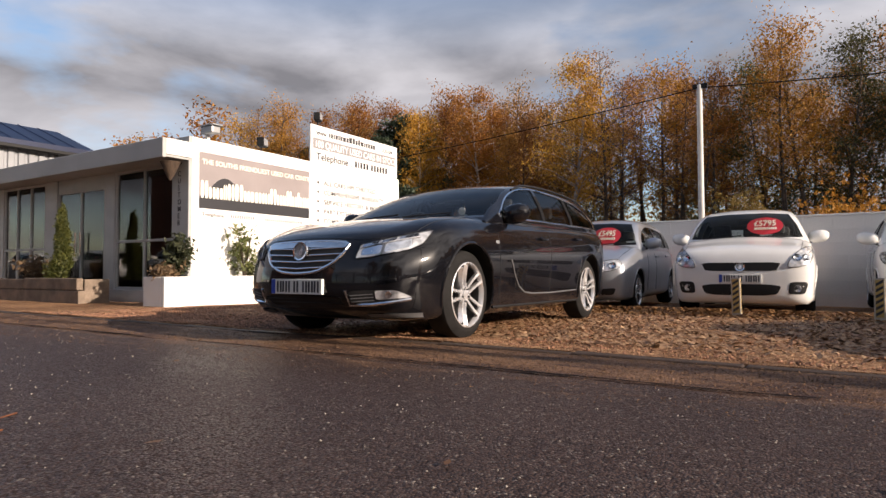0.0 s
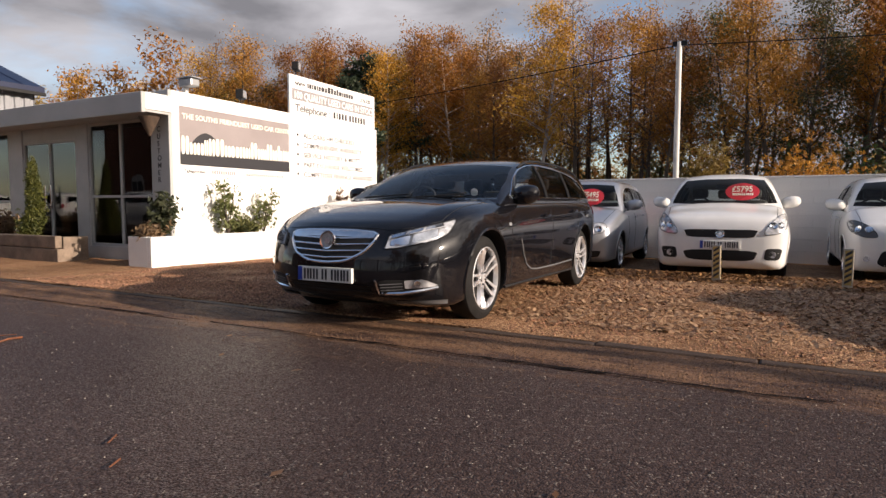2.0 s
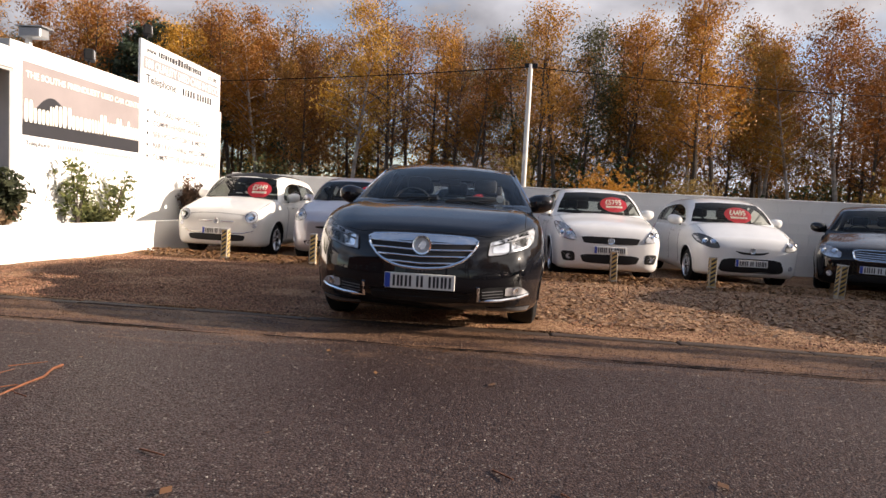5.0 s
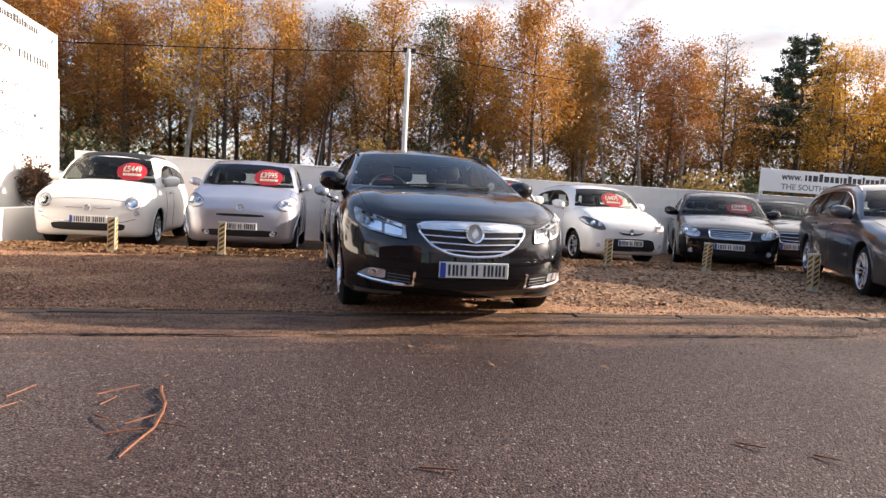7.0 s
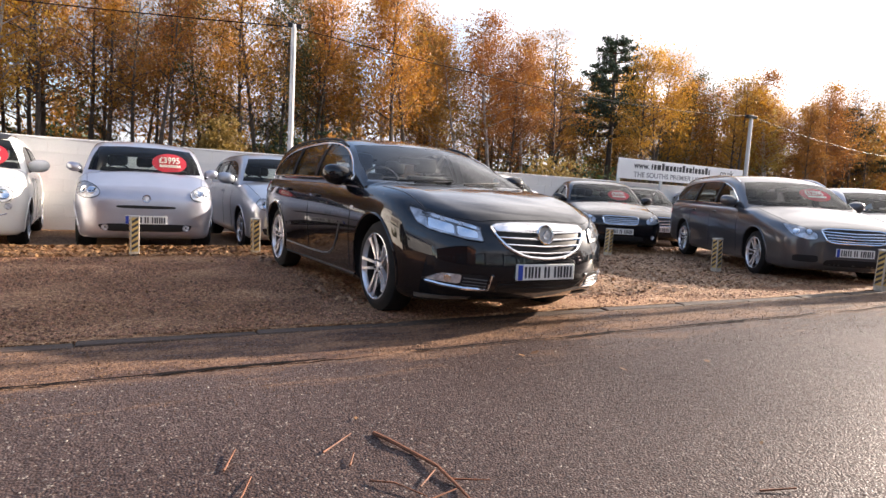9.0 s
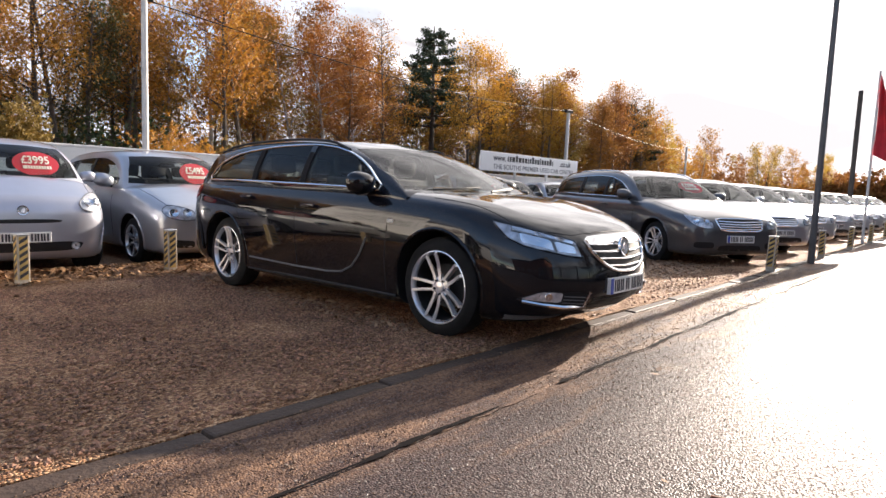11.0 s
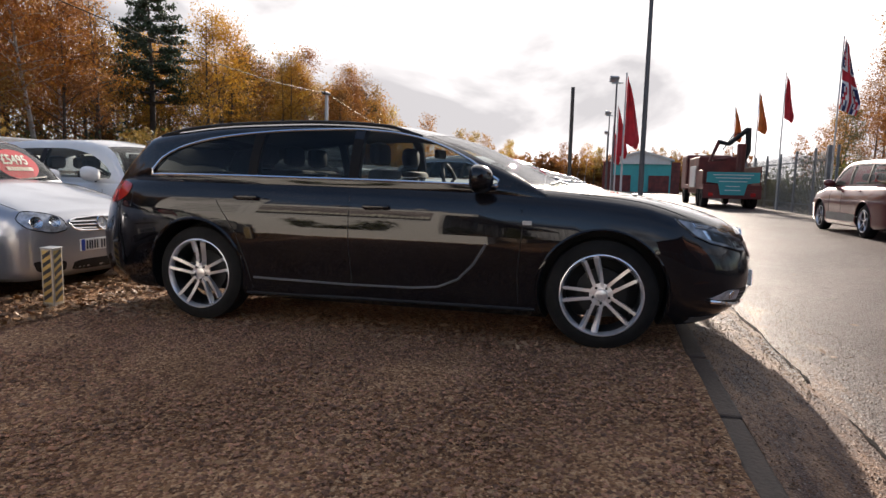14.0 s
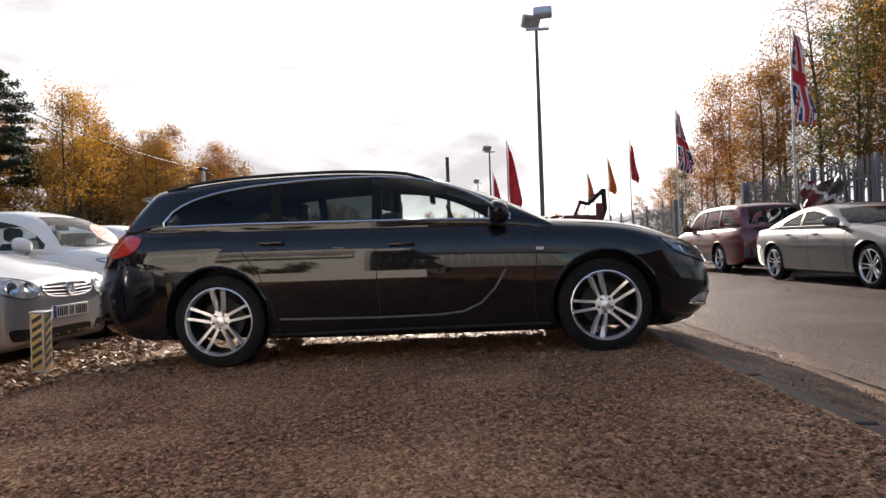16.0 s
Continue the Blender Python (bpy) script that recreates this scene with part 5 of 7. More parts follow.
# the black estate
HERO = dict(trim=M_TRIM, L=4.85, W=1.80, H=1.48, r=0.335, rim=0.243, fo=0.93, wb=2.752, wheel_in=0.155, mirror_out=-0.005, cowl=1.12, ws_top=2.08, rs_top=4.28, paint=P_BLACK, ns=72, ng=60,
            top=[(0, 0.69), (0.05, 0.755), (0.15, 0.79), (0.4, 0.838), (0.75, 0.892), (1.2, 0.936), (1.6, 0.962), (2.6, 0.992), (4.0, 1.015), (4.5, 1.012), (4.7, 0.985), (4.80, 0.93), (4.85, 0.84)],
            bot=[(0, 0.245), (0.06, 0.195), (0.15, 0.165), (0.6, 0.16), (4.2, 0.2), (4.55, 0.24), (4.78, 0.28), (4.85, 0.34)],
            plan=[(0, 0.80), (0.05, 0.845), (0.15, 0.90), (0.3, 0.95), (0.6, 0.985), (0.9, 0.995), (1.4, 0.985), (2.4, 0.98), (3.5, 1.0), (4.0, 0.985), (4.35, 0.95), (4.6, 0.90), (4.78, 0.84), (4.85, 0.78)],
            ends=(1.0, 0.8), bow=(0.45, 0.52), ridge=0.014, tail_bow=0.26,
            nose_in=[(0.1, 0.20), (0.16, 0.15), (0.22, 0.09), (0.30, 0.03), (0.42, 0.0), (0.52, 0.01), (0.62, 0.045), (0.70, 0.085), (0.77, 0.14), (0.84, 0.20), (1.0, 0.28)],
            tail_in=[(0.1, 0.2), (0.2, 0.10), (0.285, 0.036), (0.45, 0.0), (0.58, 0.0), (0.70, 0.03), (0.83, 0.066), (1.0, 0.16), (1.1, 0.2)],
            roof=[(1.12, 0.93), (1.55, 1.128), (2.08, 1.31), (2.4, 1.366), (2.9, 1.39), (3.5, 1.38), (4.0, 1.342), (4.28, 1.305), (4.38, 1.235), (4.7, 0.95)],
            dlo=[(1.46, 0.935), (1.62, 1.038), (1.762, 1.13), (1.943, 1.217), (2.09, 1.268), (2.312, 1.312), (2.614, 1.334), (2.964, 1.33), (3.284, 1.312), (3.573, 1.282), (3.827, 1.228), (4.0, 1.145), (4.09, 1.04)],
            pillars=[2.52, 3.25], privacy=True, chrome=0.009, a_pillar=0.12, d_pillar=0.2, roof_edge=0.075, twin=True, spokes=5, gap=0.04,
            lamp=[(0.455, 0.592), (0.468, 0.688), (0.58, 0.722), (0.68, 0.755), (0.745, 0.782), (0.785, 0.80), (0.795, 0.775), (0.785, 0.70), (0.74, 0.655), (0.65, 0.628), (0.55, 0.602)], soft=(1, 0.08), bowls=(), crown=0.042,
            grille=[(-0.385, 0.703), (-0.2, 0.716), (0.2, 0.716), (0.385, 0.703), (0.372, 0.64), (0.30, 0.558), (0.175, 0.50), (0, 0.486), (-0.175, 0.50), (-0.30, 0.558), (-0.372, 0.64)], grille_soft=(1, 0.2), slats=4, slat_r=0.0065, grille_frame=0.011,
            intakes=[[(-0.36, 0.335), (0.36, 0.335), (0.34, 0.25), (-0.34, 0.25)], [(0.42, 0.375), (0.70, 0.38), (0.79, 0.32), (0.42, 0.28)], [(-0.42, 0.375), (-0.70, 0.38), (-0.79, 0.32), (-0.42, 0.28)]],
            fog_boxes=[[(0.59, 0.375), (0.70, 0.38), (0.765, 0.33), (0.59, 0.312)]], badge=(0, 0.645, 0.066), badge_out=0.02, plate_z=0.398, mirror=(1.68, 1.012), mirror_paint=P_BLACK,
            handles=[(2.34, 0.832), (3.27, 0.88)], rails=(2.1, 4.1), sill=[(1.32, 0.225), (3.3, 0.225)],
            gaps=[[(1.42, 0.945), (1.40, 0.72), (1.43, 0.45), (1.42, 0.26)], [(2.53, 0.985), (2.53, 0.6), (2.51, 0.26)], [(3.52, 1.0), (3.5, 0.85), (3.36, 0.66), (3.28, 0.42), (3.24, 0.26)], [(4.2, 1.0), (4.22, 0.8)]],
            tail=[(4.22, 0.96), (4.33, 0.985), (4.48, 0.975), (4.61, 0.90), (4.60, 0.83), (4.42, 0.82), (4.27, 0.86)])
HERO_AT = pose(-1.922, 3.552, 0.028, -0.7, 0, 0)
hero, hb, hg = build_car("estate_car", HERO, HERO_AT, "glossy black estate car with silver twin-spoke alloys", "")
for sd, sx in (("right", -1), ("left", 1)):
    bead("side_blade", [(3.23, 0.335), (2.55, 0.318), (2.1, 0.32), (1.93, 0.335), (1.8, 0.39), (1.70, 0.49), (1.62, 0.62)], hb, sd, 0.008, M_LIP, hero, "thin dark side blade", off=0.001)
    bead("bumper_trim", [(sx * 0.40, 0.375), (sx * 0.405, 0.275), (sx * 0.56, 0.282), (sx * 0.68, 0.300), (sx * 0.755, 0.318)], hb, "front", 0.012, M_CHROME, hero, "chrome fog lamp surround", off=0.006)
    part("side_badge", box((-0.004, -0.028, -0.013), (0.004, 0.028, 0.013), 0.003), M_GALV, hero, m=Matrix.Translation(throw(hb, sd, 1.375, 0.755)[0]))
    for k in range(3):
        bead("fog_slat", [(sx * 0.43, 0.298 + 0.021 * k), (sx * 0.575, 0.31 + 0.021 * k)], hb, "front", 0.004, M_LIP, hero, off=0.004)
drape("grille_lip", soften([(-0.378, 0.70), (-0.2, 0.715), (0, 0.718), (0.2, 0.715), (0.378, 0.70), (0.362, 0.666), (0.2, 0.672), (0, 0.674), (-0.2, 0.672), (-0.362, 0.666)], 1, 0.12), hb, "front", 0.014, 0.02, M_CHROME, hero, "broad chrome grille crossbar", cuts=3)
for sx in (-1, 1):
    drape("front_lip", [(sx * 0.46, 0.212), (sx * 0.78, 0.222), (sx * 0.765, 0.188), (sx * 0.46, 0.19)], hb, "front", 0.012, 0.03, M_LIP, hero, "grey bumper lip", cuts=3)
drape("lower_grille", [(-0.36, 0.328), (0.36, 0.328), (0.33, 0.262), (-0.33, 0.262)], hb, "front", 0.006, 0.02, M_BLACKP, hero, cuts=2)
for sx in (-1, 1):
    for poly in ([(0.49, 0.612), (0.49, 0.655), (0.60, 0.69), (0.60, 0.625)], [(0.62, 0.632), (0.62, 0.695), (0.735, 0.735), (0.745, 0.675)], [(0.49, 0.668), (0.49, 0.69), (0.57, 0.712), (0.57, 0.692)], [(0.585, 0.698), (0.585, 0.717), (0.655, 0.742), (0.655, 0.72)], [(0.67, 0.726), (0.67, 0.748), (0.74, 0.775), (0.75, 0.75)]):
        drape("lamp_reflector", soften([(sx * a, b) for a, b in poly], 1, 0.1), hb, "front", 0.014, 0.008, M_CHROME, hero, "bright headlamp reflector", cuts=1)
    bead("lamp_divider", [(sx * 0.475, 0.66), (sx * 0.60, 0.693), (sx * 0.76, 0.745)], hb, "front", 0.0035, M_LIP, hero, off=0.016)
    bead("lamp_divider", [(sx * 0.61, 0.62), (sx * 0.61, 0.695)], hb, "front", 0.0035, M_LIP, hero, off=0.016)
for z in (0.31, 0.285):
    bead("lower_slat", [(-0.34, z), (0.34, z)], hb, "front", 0.006, M_BLACKP, hero, off=0.004)
ctr = throw(hg, "front", 0.52, 1.03)[0]
part("tax_disc", lathe(bmesh.new(), [(0, 0.001), (0, 0.034), (0.002, 0.034), (0.002, 0.001)], 20), M_PLATE, hero, m=Matrix.Translation(ctr + Vector((0, 0.025, 0.0))) @ pose(0, 0, 0, -60, 0, 90))
for sx in (-1, 1):
    bead("bonnet_gap", [(sx * 0.36, 0.73), (sx * 0.45, 0.72), (sx * 0.58, 0.738), (sx * 0.69, 0.775), (sx * 0.77, 0.808)], hb, "front", 0.003, M_BLACKP, hero)
bead("bonnet_gap", [(-0.36, 0.73), (0, 0.74), (0.36, 0.73)], hb, "front", 0.003, M_BLACKP, hero)
part("roof_spoiler", prism(bmesh.new(), [(4.02, 1.352), (4.20, 1.325), (4.40, 1.285), (4.39, 1.265), (4.20, 1.26), (4.02, 1.29)], -0.47, 0.47, "x"), P_BLACK, hero)


def hatch(L, W, H, r, fo, wb, nose, hood, cowl, ws_top, belt, rear, P, **kw):
    """A table for a small hatchback."""
    d = dict(L=L, W=W, H=H, r=r, rim=r * 0.68, soft=(2, 0.2), plan=[(0, 0.70), (0.02, 0.80), (0.06, 0.88), (0.14, 0.935), (0.3, 0.97), (0.6, 0.99), (1.0, 1.0), (L - 0.9, 1.0), (L - 0.4, 0.97), (L - 0.12, 0.90), (L - 0.04, 0.83), (L, 0.7)], fo=fo, wb=wb, cowl=cowl, ws_top=ws_top, rs_top=L - 0.38, paint=P,
             top=[(0, nose * 0.8), (0.03, nose * 0.9), (0.09, nose * 0.965), (0.2, nose), (cowl * 0.7, hood - 0.06), (cowl, hood), (cowl + 0.5, belt), (L - 0.6, rear), (L - 0.16, rear - 0.01), (L - 0.05, rear - 0.12), (L, rear - 0.3)],
             roof=[(cowl, hood - 0.03), ((cowl + ws_top) / 2 - 0.02, (hood + H) / 2 - 0.0), (ws_top, H - 0.1), (ws_top + 0.4, H - 0.035), (ws_top + 0.9, H - 0.035), (L - 0.7, H - 0.075), (L - 0.38, H - 0.15), (L - 0.28, H - 0.24), (L - 0.07, rear - 0.05)],
             pillars=[ws_top + 0.42, L - 1.0], handles=[(ws_top + 0.25, belt - 0.12)], gaps=[[(cowl + 0.42, belt - 0.03), (cowl + 0.4, 0.3)], [(ws_top + 0.45, belt), (ws_top + 0.45, 0.3)]],
             plate_z=0.44, tail=[(L - 0.28, rear), (L - 0.1, rear), (L - 0.06, rear - 0.2), (L - 0.22, rear - 0.22)], ns=44, ng=34)
    d.update(kw)
    return d


def place(x, y, theta, z=None):
    """A pose for a car whose front centre is at (x, y), turned by theta towards -x."""
    return pose(x, y, (gz(y + 1.5) if z is None else z) - 0.005, 0, 0, -theta)


FIAT = hatch(3.55, 1.63, 1.49, 0.285, 0.72, 2.30, 0.82, 0.97, 0.80, 1.30, 0.98, 1.0, P_CREAMW, pillars=[2.15], ws_low=0.03, roof_edge=0.13,
             lamp=[(0.585 + 0.098 * math.cos(a), 0.69 + 0.098 * math.sin(a)) for a in [2 * math.pi * k / 14 for k in range(14)]], bowls=(0.0,), bowl_r=0.062,
             fogs=[(0.63, 0.545, 0.034)], intakes=[[(-0.5, 0.385), (0.5, 0.385), (0.46, 0.27), (-0.46, 0.27)]], badge=(0, 0.60, 0.045), plate_z=0.435, price="£5449", card=(0.32, 1.17), tumble=0.32)
f_car, fb, fg = build_car("hatchback", FIAT, place(-6.12, 9.3, 0), "small ivory white retro hatchback with dark roof")
drape("roof_panel", soften([(-0.50, 1.285), (0.50, 1.285), (0.53, 2.0), (0.50, 2.8), (-0.50, 2.8), (-0.53, 2.0)], 1, 0.08), fg, "top", 0.016, 0.035, M_BLACKP, f_car, "dark folded roof panel", cuts=3)
bead("bonnet_gap", [(-0.66, 0.60), (-0.5, 0.705), (-0.3, 0.73), (0, 0.738), (0.3, 0.73), (0.5, 0.705), (0.66, 0.60)], fb, "front", 0.003, M_BLACKP, f_car)
bead("bumper_trim", [(-0.62, 0.455), (-0.45, 0.405), (0.45, 0.405), (0.62, 0.455)], fb, "front", 0.008, M_CHROME, f_car)
bead("chrome_whisker", [(-0.3, 0.6), (-0.07, 0.6)], fb, "front", 0.008, M_CHROME, f_car)
bead("chrome_whisker", [(0.07, 0.6), (0.3, 0.6)], fb, "front", 0.008, M_CHROME, f_car)

IQ = hatch(2.99, 1.68, 1.49, 0.285, 0.53, 2.0, 0.86, 0.99, 0.62, 1.22, 1.0, 1.0, P_LILAC, pillars=[1.85],
           lamp=[(0.54, 0.72), (0.52, 0.79), (0.6, 0.86), (0.72, 0.90), (0.79, 0.86), (0.79, 0.72), (0.66, 0.68)], bowls=(-0.04, 0.05), bowl_r=0.05,
           grille=[(-0.36, 0.615), (0.36, 0.615), (0.33, 0.575), (-0.33, 0.575)], slats=0, fogs=[(0.47, 0.33, 0.035)], plan=[(0, 0.66), (0.03, 0.80), (0.1, 0.90), (0.25, 0.97), (0.6, 1.0), (2.3, 1.0), (2.7, 0.96), (2.94, 0.85), (2.99, 0.7)],
           intakes=[[(-0.56, 0.38), (0.56, 0.38), (0.5, 0.28), (-0.5, 0.28)]], badge=(0, 0.705, 0.05), plate_z=0.43, price="£3995", card=(0.3, 1.19), tumble=0.25, tail=None, mirror_scale=0.74)
build_car("hatchback", IQ, place(-4.0, 9.05, 3), "very short pale silver city hatchback")

POLO = hatch(3.9, 1.65, 1.46, 0.29, 0.80, 2.46, 0.78, 0.95, 0.95, 1.5, 0.96, 0.98, P_SILVER, tumble=0.34, pillars=[2.3, 3.05],
             lamp=[(0.36, 0.60), (0.38, 0.70), (0.5, 0.745), (0.66, 0.77), (0.73, 0.70), (0.68, 0.62), (0.5, 0.58)], bowls=(-0.08, 0.07), bowl_r=0.05,
             grille=[(-0.36, 0.70), (0.36, 0.70), (0.28, 0.58), (-0.28, 0.58)], slats=3, slat_r=0.006, grille_frame=0.008, intakes=[[(-0.30, 0.33), (0.30, 0.33), (0.32, 0.24), (-0.32, 0.24)], [(0.38, 0.34), (0.66, 0.36), (0.62, 0.26), (0.38, 0.25)], [(-0.38, 0.34), (-0.66, 0.36), (-0.62, 0.26), (-0.38, 0.25)]],
             badge=(0, 0.645, 0.055), plate_z=0.455, price="£5495", card=(0.22, 1.15), handles=[(2.0, 0.83), (2.8, 0.85)], spokes=6)
build_car("hatchback", POLO, place(-1.9, 8.9, -1), "silver five-door hatchback with clear headlamps")

SWIFT = hatch(3.85, 1.69, 1.51, 0.30, 0.80, 2.43, 0.87, 1.0, 0.9, 1.45, 1.0, 1.02, P_WHITE, pillars=[2.25, 3.0],
              lamp=[(0.52, 0.635), (0.53, 0.70), (0.60, 0.80), (0.70, 0.89), (0.79, 0.91), (0.80, 0.80), (0.76, 0.68), (0.64, 0.64)], bowls=(-0.04, 0.05), bowl_r=0.045,
              grille=[(-0.45, 0.70), (0.45, 0.70), (0.40, 0.595), (-0.40, 0.595)], grille_soft=(1, 0.1), slats=0, fogs=[(0.62, 0.38, 0.035)], intakes=[[(-0.46, 0.43), (0.46, 0.43), (0.40, 0.29), (-0.40, 0.29)], [(0.54, 0.46), (0.74, 0.46), (0.70, 0.31), (0.52, 0.31)], [(-0.54, 0.46), (-0.74, 0.46), (-0.70, 0.31), (-0.52, 0.31)]],
              badge=(0, 0.645, 0.055), plate_z=0.50, price="£5795", card=(0.25, 1.22), tumble=0.37)
build_car("hatchback", SWIFT, place(0.33, 8.9, -2), "white five-door hatchback with a black grille")

AYGO = hatch(3.43, 1.62, 1.46, 0.28, 0.72, 2.34, 0.80, 0.97, 0.78, 1.32, 0.97, 1.0, P_WHITE, tumble=0.36, pillars=[2.1, 2.75],
             lamp=[(0.49, 0.62), (0.51, 0.69), (0.6, 0.78), (0.72, 0.84), (0.78, 0.81), (0.77, 0.69), (0.64, 0.62)], bowls=(-0.06, 0.05), bowl_r=0.045,
             grille=[(-0.28, 0.60), (-0.12, 0.57), (0.12, 0.57), (0.28, 0.60), (0.16, 0.535), (-0.16, 0.535)], slats=0, fogs=[(0.60, 0.35, 0.03)], intakes=[[(-0.44, 0.475), (0.44, 0.475), (0.50, 0.30), (0.42, 0.25), (-0.42, 0.25), (-0.50, 0.30)]],
             badge=(0, 0.60, 0.045), plate_z=0.40, lamp_mat=M_LIP, price="£4495", card=(0.1, 1.16))
build_car("hatchback", AYGO, place(2.6, 9.35, 0), "white city hatchback with a wide black intake")


def saloon(P, L=4.6, W=1.78, H=1.45, **kw):
    d = dict(soft=(1, 0.15), grille_soft=(2, 0.12), plan=[(0, 0.62), (0.02, 0.72), (0.06, 0.81), (0.14, 0.885), (0.3, 0.94), (0.6, 0.985), (1.1, 1.0), (L - 1.1, 1.0), (L - 0.45, 0.965), (L - 0.15, 0.90), (L - 0.05, 0.83), (L, 0.7)], L=L, W=W, H=H, r=0.315, rim=0.225, fo=0.86, wb=2.76, cowl=1.15, ws_top=1.95, rs_top=3.45, paint=P,
             top=[(0, 0.56), (0.03, 0.64), (0.09, 0.70), (0.2, 0.74), (0.8, 0.86), (1.15, 0.93), (1.6, 0.95), (3.2, 0.98), (4.0, 0.99), (4.4, 0.98), (4.53, 0.9), (4.6, 0.7)],
             roof=[(1.15, 0.90), (1.6, 1.18), (1.95, 1.34), (2.3, 1.405), (2.7, 1.41), (3.1, 1.36), (3.45, 1.26), (3.8, 1.09), (4.05, 0.95)],
             pillars=[2.42, 3.1], chrome=0.008, handles=[(2.25, 0.84), (3.1, 0.85)], gaps=[[(1.45, 0.93), (1.43, 0.28)], [(2.45, 0.97), (2.45, 0.28)]],
             lamp=[(0.49, 0.585), (0.48, 0.665), (0.58, 0.72), (0.70, 0.765), (0.79, 0.775), (0.80, 0.71), (0.76, 0.63), (0.62, 0.58)], bowls=(-0.07, 0.07), bowl_r=0.042,
             grille=[(-0.35, 0.715), (0.35, 0.715), (0.31, 0.56), (-0.31, 0.56)], slats=4, slat_r=0.008, grille_frame=0.013,
             intakes=[[(-0.42, 0.35), (0.42, 0.35), (0.46, 0.25), (-0.46, 0.25)]], fogs=[(0.62, 0.34, 0.035)], plate_z=0.43, tail=[(4.3, 0.95), (4.52, 0.93), (4.52, 0.75), (4.28, 0.76)], spokes=5)
    d.update(kw)
    return d


build_car("saloon_car", saloon(P_INKY, price="£9995", card=(0.3, 1.13)), place(4.15, 8.75, 31), "black saloon car with chrome grille")
build_car("saloon_car", saloon(P_INKY, grille=[(-0.3, 0.7), (0.3, 0.7), (0.26, 0.5), (-0.26, 0.5)], slats=2), place(6.55, 9.9, 31), "second black saloon parked behind a grey estate")
EST = saloon(P_GREY, L=4.9, W=1.85, H=1.5, wb=2.87, rs_top=4.45, pillars=[2.5, 3.4], rails=(2.0, 4.35), rail_mat=M_CHROME, twin=True, chrome=0.008,
             top=[(0, 0.58), (0.03, 0.66), (0.09, 0.72), (0.2, 0.76), (0.8, 0.88), (1.15, 0.95), (1.6, 0.97), (3.2, 1.0), (4.2, 1.02), (4.7, 1.0), (4.83, 0.9), (4.9, 0.7)],
             roof=[(1.15, 0.92), (1.6, 1.2), (1.98, 1.37), (2.4, 1.45), (3.0, 1.47), (3.7, 1.45), (4.2, 1.40), (4.45, 1.33), (4.55, 1.25), (4.8, 0.96)],
             handles=[(2.35, 0.86), (3.3, 0.87)], gaps=[[(1.45, 0.95), (1.43, 0.28)], [(2.5, 0.99), (2.5, 0.28)], [(3.5, 1.0), (3.35, 0.6), (3.3, 0.3)]],
             intakes=[[(-0.36, 0.34), (0.36, 0.34), (0.40, 0.25), (-0.40, 0.25)], [(0.46, 0.38), (0.74, 0.38), (0.74, 0.29), (0.46, 0.29)], [(-0.46, 0.38), (-0.74, 0.38), (-0.74, 0.29), (-0.46, 0.29)]],
             grille=[(-0.43, 0.73), (0.43, 0.73), (0.36, 0.55), (-0.36, 0.55)], tail=[(4.5, 1.0), (4.78, 0.98), (4.78, 0.75), (4.55, 0.76)], fogs=[], privacy=True)
build_car("estate_car", dict(EST, price="£12995", card=(0.3, 1.2)), place(3.95, 4.5, 32), "dark grey estate car with roof rails and chrome grille")
far_saloon, _, _ = build_car("saloon_car", saloon(P_SILVER, ns=30, ng=22), place(7.0, 4.6, 32), "silver saloon car in the roadside row")
for k in range(8):
    copy_thing(far_saloon, place(10.0 + 3.0 * k, 4.65 + 0.05 * (k % 2), 32))
for k in range(3):
    copy_thing(far_saloon, place(9.6 + 3.1 * k, 9.9, 31))

# across the road
A5 = saloon(P_TAUPE, L=4.63, W=1.85, H=1.38, fo=0.9, wb=2.75, r=0.33, rim=0.25, pillars=[2.75], twin=True, chrome=0.007,
            roof=[(1.2, 0.88), (1.7, 1.14), (2.05, 1.28), (2.4, 1.335), (2.75, 1.335), (3.2, 1.26), (3.6, 1.13), (4.0, 0.98), (4.2, 0.92)], rs_top=3.45)
build_car("coupe_car", A5, pose(1.14, -1.36, 0.0, 0, 0, -90), "metallic grey coupe parked along the fence", "cars across the road")
SUV = hatch(4.6, 1.78, 1.68, 0.345, 0.82, 2.62, 0.92, 1.06, 1.05, 1.75, 1.07, 1.1, P_MAROON, pillars=[2.45, 3.4], tumble=0.2, gap=0.06,
            lamp=[(0.45, 0.72), (0.45, 0.84), (0.75, 0.88), (0.80, 0.74)], grille=[(-0.38, 0.84), (0.38, 0.84), (0.36, 0.72), (-0.36, 0.72)], slats=2,
            tail=[(4.42, 1.6), (4.52, 1.6), (4.58, 1.05), (4.46, 1.05)], rails=None, handles=[(2.2, 0.95), (3.15, 0.97)], sill=[(1.3, 0.42), (3.2, 0.42)],
            roof=[(1.05, 1.02), (1.4, 1.32), (1.75, 1.55), (2.15, 1.635), (3.0, 1.65), (4.0, 1.62), (4.3, 1.57), (4.42, 1.45), (4.56, 1.05)], rs_top=4.3)
suv, sb_, _ = build_car("suv_car", dict(SUV, bow=(0.06, 0.03), ends=(0.5, 0.3)), pose(11.5, -1.65, 0.0, 0, 0, 90), "maroon off-road estate parked across the road", "cars across the road")
for sd in ("right", "left"):
    drape("sill_cladding", [(1.3, 0.30), (3.0, 0.30), (3.0, 0.47), (1.3, 0.47)], sb_, sd, 0.012, 0.02, M_LIP, suv, "dark grey lower cladding", cuts=2)
